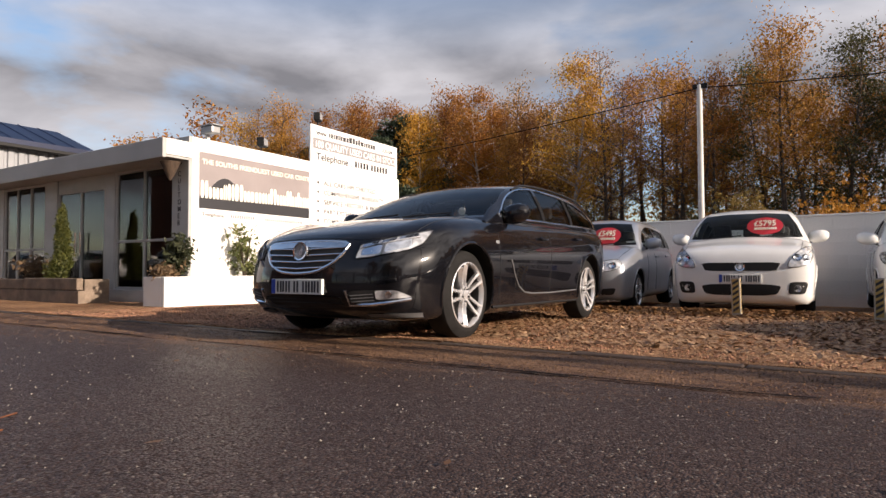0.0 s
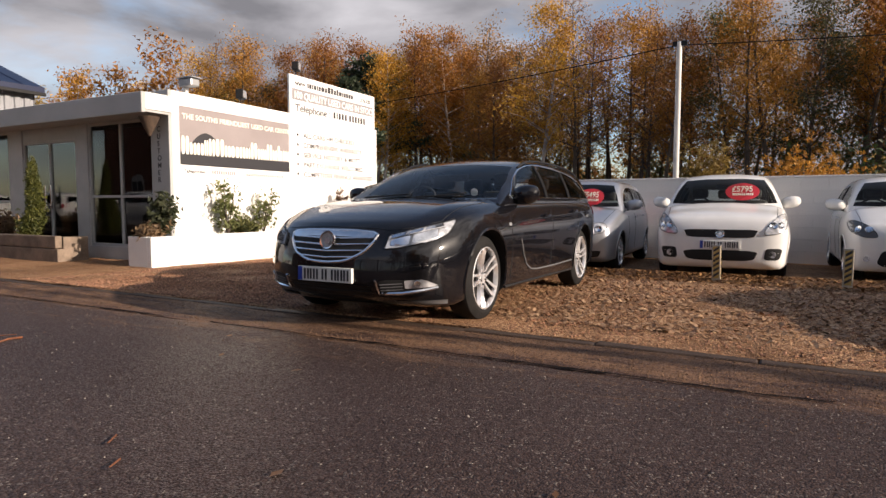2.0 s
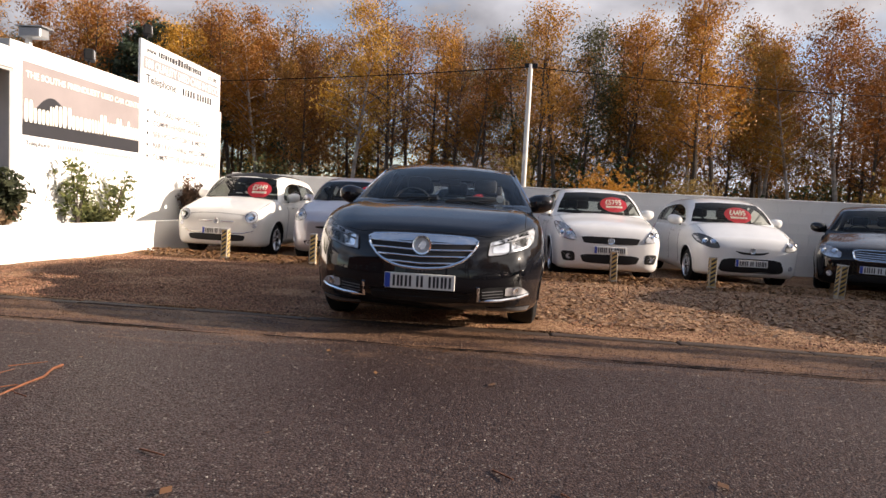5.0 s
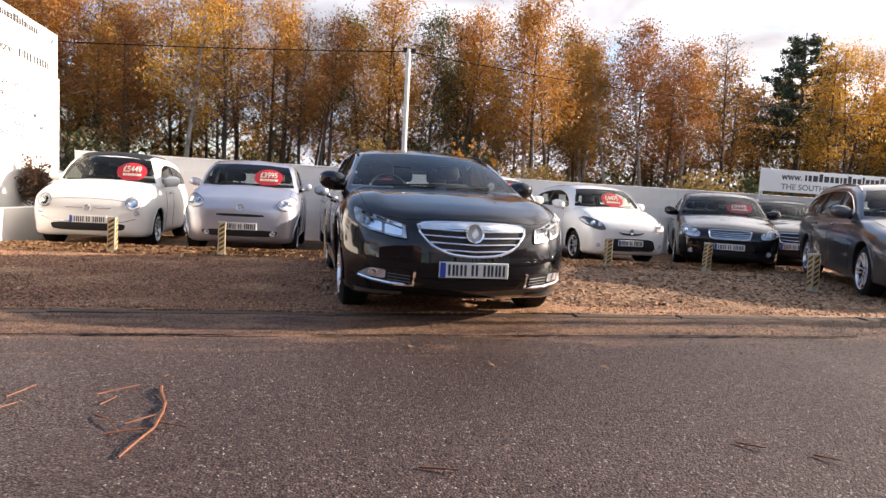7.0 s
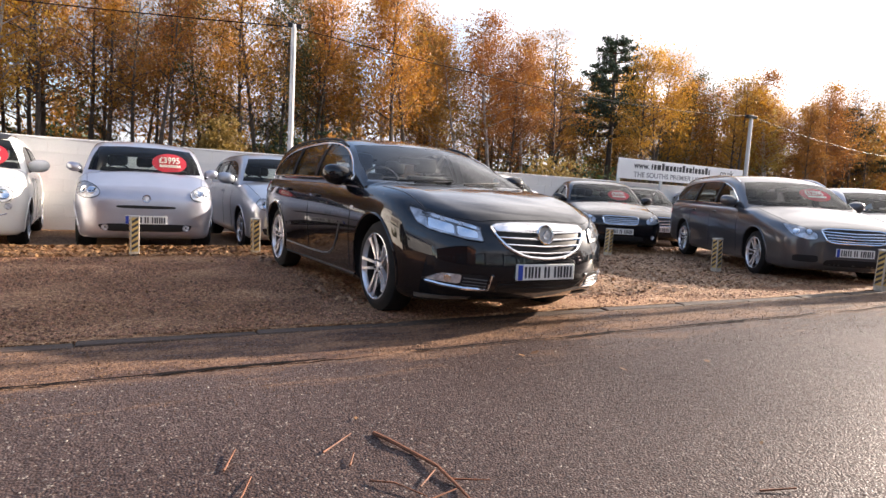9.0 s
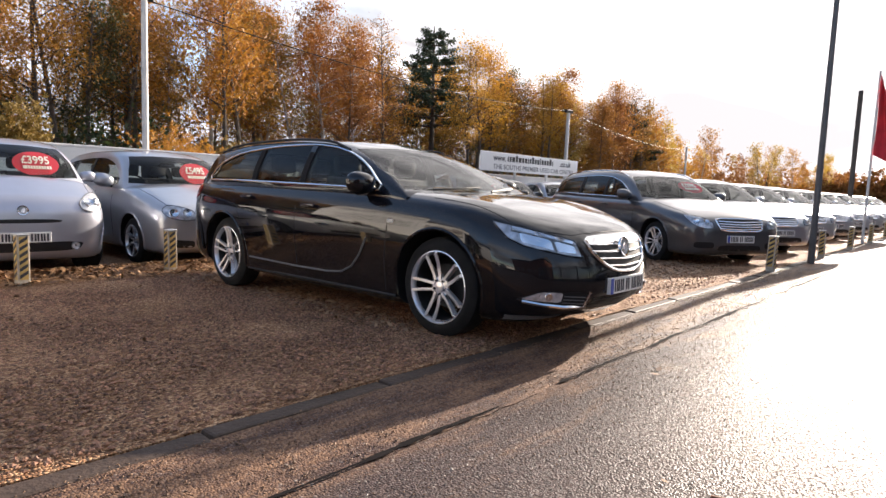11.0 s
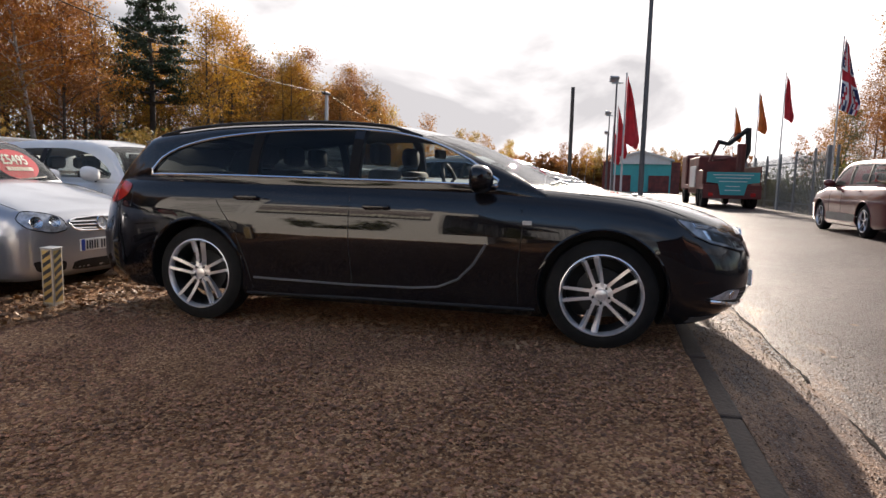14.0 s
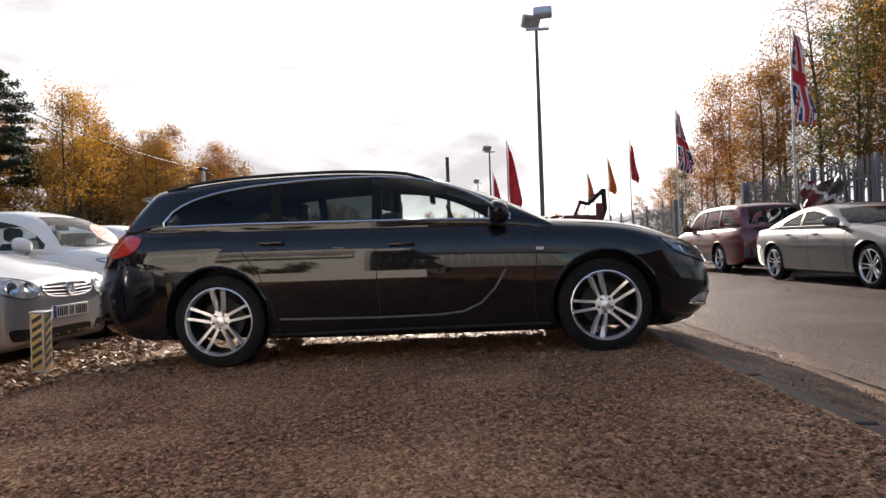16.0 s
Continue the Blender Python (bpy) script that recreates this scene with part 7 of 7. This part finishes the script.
KINDS = [
    (grow(11, 13.3, 4.2, M_BIRCH, L_ORANGE, per=22, limbs=34, low=0.34), "birch_tree", "slender birch with thin orange autumn leaves"),
    (grow(12, 12.3, 4.1, M_BARK, L_RUSSET, per=21, limbs=34, low=0.3), "woodland_tree", "woodland tree with russet autumn leaves"),
    (grow(13, 13.8, 4.4, M_BARK, L_ORANGE, per=20, limbs=38, low=0.36, stems=2), "woodland_tree", "twin-stemmed tree with orange autumn leaves"),
    (grow(14, 12.8, 3.9, M_BIRCH, L_YELLOW, per=20, limbs=34, low=0.36), "birch_tree", "pale birch with yellow leaves"),
    (grow(15, 13.3, 3.6, M_BARK, L_RUSSET, per=10, limbs=46, low=0.3, bare=0.7), "woodland_tree", "nearly bare woodland tree with fine twigs"),
    (grow(16, 11.9, 4.0, M_BARK, L_OLIVE, per=20, limbs=34, low=0.25), "woodland_tree", "woodland tree with olive and brown leaves"),
]
FAR = [
    (grow(21, 13.3, 4.2, M_BIRCH, L_ORANGE, leaf_size=0.15, per=6, limbs=26, low=0.3), "birch_tree", "distant birch with orange autumn leaves"),
    (grow(22, 12.6, 4.2, M_BARK, L_RUSSET, leaf_size=0.15, per=6, limbs=26, low=0.26), "woodland_tree", "distant woodland tree with russet leaves"),
    (grow(23, 12.9, 4.3, M_BARK, L_YELLOW, leaf_size=0.15, per=6, limbs=26, low=0.28), "woodland_tree", "distant woodland tree with yellow leaves"),
]
KINDS += FAR
protos = [None] * len(KINDS)


def put_tree(k, x, y, s, turn):
    if x > 46 or x < -32 or y > 37.5:                     # far off, fewer and broader leaves do
        k = 6 + k % 3
    m = pose(x, y, -0.25, 0, 0, turn) @ Matrix.Diagonal((s, s, s, 1))
    if protos[k] is None:
        protos[k] = tree_thing(KINDS[k][1], KINDS[k][0], m, KINDS[k][2])
    else:
        t = copy_thing(protos[k], pose(0, 0, 0))
        t.matrix_basis = m


order = [0, 2, 1, 0, 4, 3, 2, 1, 5, 0, 2, 4]
q = 0
for row, (y, step, x0, x1) in enumerate(((25.2, 2.15, -40, 60), (28.5, 2.3, -50, 66), (32.5, 2.5, -58, 84), (38.5, 6.5, -52, 84))):
    x = x0
    while x < x1:
        k = order[(q * 7 + row * 3) % len(order)]
        if not ((row == 0 and 15 < x < 22.5) or (row == 1 and 19.5 < x < 26) or (row == 2 and 24 < x < 31)):
            put_tree(k, x + random.uniform(-1.2, 1.2), y + random.uniform(-1.6, 1.6), random.uniform(0.68, 0.90) * (1.0 if row < 3 else 1.06) * (1.0 if x < -15 else 0.92 if x < -2 else 0.93 if x < 8 else 0.98 - 0.24 * min(1, max(0, (x - 42) / 24))), random.uniform(0, 360))
        q += 1
        x += step * random.uniform(0.75, 1.25)
for k, x, y, s in ((0, -12.4, 26.2, 0.80), (2, -14.3, 27.4, 0.82), (1, -13.2, 30.4, 0.88), (5, -16.4, 29.6, 0.86), (1, -10.8, 28.6, 0.80), (0, -18.6, 27.0, 0.84), (2, 4.2, 27.0, 0.82), (1, 5.4, 30.6, 0.86), (3, 10.2, 27.2, 0.80), (1, 11.6, 30.2, 0.84)):
    put_tree(k, x, y, s, 37 * k + 11 * x)
for k, x, y, s in ((2, 31.5, 36.5, 0.9), (0, 25, 38, 0.92), (1, 34, 34, 0.85), (3, 36.5, 31, 0.8), (2, 39.5, 29, 0.78), (5, 22.5, 37, 0.9), (1, 28, 40, 0.95), (5, 30.2, 36.2, 0.84), (2, 32.6, 39.4, 0.92), (4, 29.2, 38.0, 0.88), (1, 26.4, 35.8, 0.84), (4, -17.5, 32, 0.86), (5, -11, 35.5, 0.9), (1, 33, 37.2, 0.9), (2, 35, 40, 0.95), (1, 37, 36.5, 0.86), (5, 34.5, 34.8, 0.8), (0, 38.5, 40, 0.92), (1, 40.5, 35.5, 0.84), (1, -9.5, 31, 0.86), (5, -12, 33, 0.9), (1, -15, 33.5, 0.9), (2, -7, 33, 0.88), (1, -4.5, 30.5, 0.84), (0, 43, 27.5, 0.76), (2, 47.5, 29, 0.8), (1, 52, 27, 0.78), (0, 57, 28.5, 0.8)):
    put_tree(k, x, y, s, 53 * k + 17 * x)
for k in range(20):
    put_tree(order[(k * 5) % 8], 112 + random.uniform(-6, 8), -16 + 1.6 * k, random.uniform(0.52, 0.68), random.uniform(0, 360))
for x in range(64, 170, 4):
    put_tree(order[x % 12], x + random.uniform(-2, 2), 27 + random.uniform(-3, 8), random.uniform(0.60, 0.78), random.uniform(0, 360))
for x, y, s, k in ((13, -9.5, 0.62, 1), (15.5, -12, 0.78, 4), (18, -9, 0.75, 1), (20, -12.5, 0.85, 2), (23, -10, 0.72, 1), (26, -12, 0.8, 4), (29, -10, 0.72, 2), (32, -13, 0.8, 4), (35, -11, 0.68, 1), (39, -13, 0.7, 4), (43, -12, 0.6, 2), (48, -14, 0.55, 5), (55, -14, 0.5, 3), (63, -15, 0.5, 3), (10, -11, 0.75, 1), (12, -13, 0.85, 5), (14.5, -8.2, 0.66, 5), (17, -14, 0.9, 1), (21.5, -8.5, 0.66, 1), (24.5, -14, 0.85, 5), (27.5, -8.8, 0.6, 1), (30.5, -14, 0.8, 1), (34, -8.8, 0.5, 5), (37, -14, 0.75, 1), (8, -14, 0.85, 1), (5, -12, 0.8, 5), (9, -9.5, 0.8, 5), (6.5, -9, 0.8, 1), (11.5, -9, 0.8, 2), (3, -10, 0.8, 1), (19, -16, 0.9, 2), (22, -15, 0.85, 0)):
    put_tree(4 if k == 1 and int(x * 2) % 4 < 2 else k, x, y, s * (1.2 if x < 30 else 1.0), random.uniform(0, 360))


def pine(seed, height, m):
    rg = np.random.default_rng(seed)
    bm = bmesh.new()
    tube(bm, [(0, 0, 0), (0.1, 0, height * 0.5), (0, 0.05, height)], [0.24, 0.16, 0.03], 8)
    pts = []
    for k in range(66):
        t = 0.44 + 0.55 * (k // 6 * 6 + 1.2 * rg.random()) / 66
        a = k * 2.4 + rg.uniform(-0.4, 0.4)
        ln = (0.5 + 4.6 * (1 - t) ** 0.7) * rg.uniform(0.6, 1.15)
        b = Vector((0, 0, height * t))
        e = b + Vector((math.cos(a) * ln, math.sin(a) * ln, 0.12 * ln))
        tube(bm, [b, b.lerp(e, 0.6) - Vector((0, 0, 0.06 * ln)), e], [0.05, 0.03, 0.01], 4)
        for u in np.linspace(0.4, 1.0, max(3, int(ln * 3.8))):
            p = b.lerp(e, u)
            for _ in range(3):
                pts.append((p.x + rg.normal(0, 0.14), p.y + rg.normal(0, 0.14), p.z + rg.normal(0.05, 0.06)))
    wood = bpy.data.meshes.new("trunk")
    bm.to_mesh(wood)
    bm.free()
    wood.materials.append(M_BARK)
    v, f = leaves(pts, 0.10, 0.09, 15, rg)
    return tree_thing("pine_tree", (wood, mesh_from("crown", v, f, L_PINE)), m, "dark green pine standing among the autumn trees")


pine(31, 12.9, pose(27.5, 33.0, -0.2))
pine(32, 9.6, pose(47, 27.5, -0.2))
pine(33, 8.5, pose(-17, 25.5, -0.2))


# undergrowth behind the wall
def thicket(name, x0, x1, y0, y1, h, n, leaf, seed, label, size=0.11, per=20):
    rg = np.random.default_rng(seed)
    x, y = rg.uniform(x0, x1, n), rg.uniform(y0, y1, n)
    hh = h * (0.55 + 0.45 * np.sin(x * 0.7 + seed) * np.sin(x * 0.23 + 1.3 * seed)) * rg.uniform(0.5, 1.0, n)
    z = -0.2 + hh * rg.uniform(0.05, 1, n) ** 0.6
    v, f = leaves(np.stack([x, y, z], 1), size, 0.25, per, rg)
    return tagged(new(name, mesh_from(name, v, f, leaf)), label, "undergrowth", kind="stuff")


thicket("undergrowth", -60, 110, 22, 27, 3.6, 5200, L_GREEN, 3, "dark ivy and bramble under the trees", 0.10, 16)
thicket("undergrowth", -80, 110, 41, 46, 6.5, 5200, L_GREEN, 9, "dark thicket at the back of the wood", 0.26, 12)
thicket("undergrowth", -70, 110, 39, 42, 8.5, 4200, L_RUSSET, 19, "brown leaves deep in the wood", 0.14, 12)
thicket("undergrowth", -45, 62, 33, 36, 9.0, 4600, L_RUSSET, 23, "thin brown leaves between the crowns", 0.095, 13)
thicket("undergrowth", 26, 62, 35.5, 38, 8.5, 2100, L_RUSSET, 29, "brown leaves behind the tall pine", 0.11, 12)
thicket("undergrowth", -60, 110, 31, 36, 4.5, 3200, L_OLIVE, 8, "olive undergrowth deep in the wood", 0.17, 9)
thicket("undergrowth", -40, 90, 19, 23, 2.6, 3600, L_OLIVE, 5, "brown and olive scrub behind the wall", 0.07, 14)
thicket("undergrowth", 46, 170, 26, 34, 7.2, 4200, L_RUSSET, 21, "brown autumn thicket along the far wood", 0.24, 12)
thicket("undergrowth", 114, 124, -22, 24, 9.0, 6000, L_RUSSET, 22, "russet wooded bank behind the workshop", 0.34, 10)
thicket("undergrowth", 4, 70, -8.0, -5.0, 3.4, 3000, L_OLIVE, 6, "scrub behind the steel fence", 0.12, 9)


def bush(x, y, z, h, w, leaf, seed, label, size=0.05, n=420, per=6, category="shrub", name="shrub", cone=False):
    rg = np.random.default_rng(seed)
    t = empty(name, pose(x, y, z), label, category)
    bm = bmesh.new()
    pts = []
    for k in range(9 if not cone else 14):
        a, ln = rg.uniform(0, 6.28), rg.uniform(0.6, 1.0)
        if cone:
            u = k / 14
            e = Vector((math.cos(a) * w * (1 - u) * 0.7, math.sin(a) * w * (1 - u) * 0.7, h * (0.1 + 0.88 * u)))
            b = Vector((0, 0, h * u * 0.9))
        else:
            e = Vector((math.cos(a) * w * ln * 0.7, math.sin(a) * w * ln * 0.7, h * rg.uniform(0.55, 1.0)))
            b = Vector((0, 0, 0))
        tube(bm, [b, b.lerp(e, 0.5) + Vector((0, 0, 0.05)), e], [0.012, 0.009, 0.004], 4)
        for _ in range(n // 9):
            q = b.lerp(e, rg.uniform(0.35, 1.05))
            sp = w * 0.22 if not cone else w * 0.28 * (1.1 - k / 14)
            pts.append((q.x + rg.normal(0, sp), q.y + rg.normal(0, sp), max(0.02, q.z + rg.normal(0, h * 0.07))))
    if cone:
        tube(bm, [(0, 0, 0), (0, 0, h * 0.95)], [0.02, 0.006], 5)
    part("stem", bm, M_BARK, t)
    v, f = leaves(pts, size, size * 0.8, per, rg)
    ob = new("foliage", mesh_from("foliage", v, f, leaf))
    ob.parent = t
    return t


L_SHRUB = leaf_mat("shrub_leaves", (0.07, 0.095, 0.03), (0.25, 0.26, 0.09))
L_CONIF = leaf_mat("conifer_green", (0.035, 0.05, 0.01), (0.14, 0.14, 0.028))
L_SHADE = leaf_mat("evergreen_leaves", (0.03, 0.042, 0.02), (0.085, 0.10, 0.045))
L_GOLD = leaf_mat("dull_gold_leaves", (0.16, 0.10, 0.025), (0.36, 0.23, 0.06), 0.35)
L_DRY = leaf_mat("dry_brown_leaves", (0.09, 0.055, 0.035), (0.2, 0.12, 0.07))
bush(-7.45, 6.45, 0.38, 0.75, 0.21, L_SHADE, 41, "small dark evergreen shrub in the planter", n=230, per=5)
bush(-7.48, 7.75, 0.38, 0.95, 0.36, L_SHRUB, 42, "leafy green shrub against the white wall", n=105, per=4)
bush(-7.48, 8.6, 0.38, 0.9, 0.3, L_SHRUB, 43, "thin leggy shrub against the white wall", n=75, per=4)
bush(-7.48, 8.2, 0.38, 0.35, 0.35, L_SHRUB, 46, "low shrub in the planter", n=110)
bush(-7.45, 11.0, 0.38, 0.8, 0.3, L_DRY, 44, "dry brown shrub in the planter", n=220)
bush(-7.42, 6.2, 0.38, 0.25, 0.22, L_DRY, 47, "small dry plant in the planter", n=120)
bush(-10.55, 6.18, 0.34, 1.32, 0.21, L_CONIF, 45, "slim yellow-green conifer in the timber trough", size=0.026, n=1200, per=10, cone=True, name="conifer", category="conifer")
bush(-11.6, 6.18, 0.34, 0.38, 0.25, L_DRY, 48, "small dry plant in the timber trough", n=160)
bush(11.0, 19.0, -0.2, 2.6, 1.6, L_GOLD, 51, "golden yellow bush behind the wall", size=0.035, n=1300, per=14)
bush(4.0, 19.0, -0.2, 2.3, 1.5, L_GOLD, 52, "golden yellow bush behind the wall", size=0.035, n=1000, per=14)
bush(1.5, 18.5, -0.2, 2.6, 1.8, L_ORANGE, 53, "orange bush behind the wall", size=0.035, n=1000, per=14)
bush(-1.0, 22, -0.2, 3.4, 1.0, L_GOLD, 54, "tall yellow sapling behind the wall", size=0.05, n=1200, per=14)

# ---- litter on the ground ----
def scatter(name, n, box2, size, material, seed, label, zf, flat=0.35, category="litter"):
    rg = np.random.default_rng(seed)
    x, y = rg.uniform(box2[0], box2[1], n), rg.uniform(box2[2], box2[3], n)
    z = np.array([zf(a) for a in y]) + 0.012
    a = rg.uniform(0, 6.28, n)
    s = size * rg.uniform(0.5, 1.4, n)
    t = rg.normal(0, flat, (n, 2))
    ux = np.stack([np.cos(a), np.sin(a), t[:, 0]], 1) * s[:, None]
    uy = np.stack([-np.sin(a), np.cos(a), t[:, 1]], 1) * (s * 0.5)[:, None]
    c = np.stack([x, y, z], 1)
    v = np.stack([c - ux, c + uy, c + ux, c - uy], 1).reshape(-1, 3)
    return tagged(new(name, mesh_from(name, v, np.arange(n * 4).reshape(-1, 4), material)), label, category, kind="stuff")


def stones(name, n, box2, size, material, seed, label, zf):
    """Loose pebbles, each an uneven little solid."""
    rg = np.random.default_rng(seed)
    base = np.array([(1, 0, 0), (-1, 0, 0), (0, 1, 0), (0, -1, 0), (0, 0, 1), (0, 0, -1)], float)
    tri = np.array([(0, 2, 4), (2, 1, 4), (1, 3, 4), (3, 0, 4), (2, 0, 5), (1, 2, 5), (3, 1, 5), (0, 3, 5)])
    x, y = rg.uniform(box2[0], box2[1], n), rg.uniform(box2[2], box2[3], n)
    c = np.stack([x, y, np.array([zf(q) for q in y]) + 0.004], 1)
    sc = size * rg.uniform(0.5, 1.3, (n, 1, 1)) * rg.uniform(0.6, 1.2, (n, 6, 1)) * np.array([1, 1, 0.6])
    a = rg.uniform(0, 6.28, n)
    rot = np.zeros((n, 3, 3))
    rot[:, 0, 0], rot[:, 0, 1], rot[:, 1, 0], rot[:, 1, 1], rot[:, 2, 2] = np.cos(a), -np.sin(a), np.sin(a), np.cos(a), 1
    v = np.einsum("nij,nkj->nki", rot, base[None] * sc) + c[:, None, :]
    f = (tri[None] + 6 * np.arange(n)[:, None, None]).reshape(-1, 3)
    return tagged(new(name, mesh_from(name, v.reshape(-1, 3), f, material)), label, "gravel", kind="stuff")


M_PEB = mat("pebbles", (0.27, 0.14, 0.085), rough=0.6, vary=0.3, scale=30, fine=0.3, island=0.6, spec=0.25)
M_GRITP = mat("brown_grit", (0.17, 0.10, 0.058), rough=0.6, vary=0.3, scale=30, fine=0.3, island=0.6, spec=0.25)
M_CHIP = mat("pale_chippings", (0.30, 0.27, 0.23), rough=0.5, vary=0.3, scale=30, fine=0.3, island=0.5)
M_DEADLEAF = leaf_mat("fallen_leaves", (0.13, 0.06, 0.022), (0.32, 0.17, 0.06), 0.0)
M_LITTER = leaf_mat("trodden_litter", (0.20, 0.11, 0.052), (0.62, 0.42, 0.22), 0.0)
stones("pebbles", 9000, (-2.6, 4.5, 4.02, 8.3), 0.013, M_PEB, 60, "loose brown shingle pebbles", gz)
stones("pebbles", 27000, (-7.0, -2.6, 4.02, 8.3), 0.012, M_PEB, 61, "loose brown shingle pebbles", gz)
stones("pebbles", 8000, (-8, 4, 3.42, 3.9), 0.0055, M_GRITP, 62, "grit along the road edge", lambda y: 0.085 * (y - 3.4))
stones("road_chippings", 2200, (-8, 3, -1.5, 3.5), 0.005, M_CHIP, 63, "pale grit scattered on the road", lambda y: 0.0)
stones("road_chippings", 3500, (-8, 4, 2.9, 3.5), 0.004, M_GRITP, 67, "brown grit washed onto the road edge", lambda y: 0.0)
scatter("fallen_leaves", 16000, (-7, 6, 8.3, 9.25), 0.026, M_DEADLEAF, 64, "drift of brown fallen leaves along the bays", lambda y: gz(y) + 0.015 + 0.06 * math.exp(-((y - 8.85) / 0.22) ** 2))
scatter("fallen_leaves", 15000, (-2.9, 6, 4.6, 8.4), 0.026, M_LITTER, 68, "pale brown leaf litter trodden into the shingle", gz, 0.25)
scatter("fallen_leaves", 900, (-7, 6, 4.5, 8.4), 0.022, M_DEADLEAF, 65, "brown leaf litter on the shingle", gz)
scatter("fallen_leaves", 40, (-7, 3, 0.5, 4.2), 0.03, M_DEADLEAF, 66, "fallen leaves on the road", lambda y: 0.0, 0.1)


def twig(pts, r, label):
    ob = link("fallen_twig", tube(bmesh.new(), [(x - 0.14, y + 0.2, 0.007 + 0.008 * (i % 2)) for i, (x, y) in enumerate(pts)], [r * (1 - 0.6 * i / len(pts)) for i in range(len(pts))], 6), M_TWIG, smooth=True)
    return tagged(ob, label, "twig", "twigs on the road")


M_TWIG = mat("reddish_twig", (0.17, 0.06, 0.025), rough=0.7, vary=0.3, scale=20, fine=0.4)
twig([(-3.51, 2.21), (-3.49, 2.11), (-3.45, 2.0), (-3.43, 1.86), (-3.43, 1.72), (-3.45, 1.59), (-3.48, 1.47)], 0.008, "curved reddish fallen twig on the road")
for line in ([(-4.11, 1.82), (-4.05, 1.92), (-4.0, 2.04)], [(-4.07, 2.11), (-4.01, 2.24)], [(-3.67, 1.87), (-3.61, 1.81), (-3.55, 1.71)], [(-3.58, 1.68), (-3.45, 1.7)], [(-3.54, 1.77), (-3.45, 1.84)], [(-3.74, 2.12), (-3.6, 2.22)], [(-3.69, 1.99), (-3.65, 2.06)], [(-3.43, 1.78), (-3.37, 1.73), (-3.31, 1.72)]):
    twig(line, 0.0035, "thin reddish twig on the road")
for line in ([(-2.52, 1.3), (-2.4, 1.25)], [(-1.24, 1.39), (-1.17, 1.31)], [(-1.01, 1.25), (-0.96, 1.18)]):
    twig(line, 0.004, "short dark twig on the road")

# ---- blocks of the back wall ----
block_me = []
for k in range(3):
    bm = box((-0.2205, -0.0, -0.1095), (0.2205, 0.05, 0.1095), 0.0035)
    me = bpy.data.meshes.new("block")
    bm.to_mesh(me)
    bm.free()
    me.materials.append(M_WALL)
    block_me.append(me)
made = 0
rest = bmesh.new()
for course in range(7):
    z = WALL_Z0 + 0.115 + 0.222 * course
    for k in range(170):
        x = -7.28 + 0.444 * k + 0.222 * (course % 2)
        if x > 68:
            break
        dy = random.uniform(-0.002, 0.002)
        if x < 11.5:
            ob = new("block", block_me[k % 3])
            ob.parent = wall_back
            ob.matrix_basis = pose(x, WALL_Y + dy - 0.004, z)
        else:
            add_box(rest, (x - 0.217, WALL_Y - 0.003 + dy, z - 0.105), (x + 0.217, WALL_Y + 0.02, z + 0.105))
part("far_blocks", rest, M_WALL, wall_back)["kind"] = "stuff"
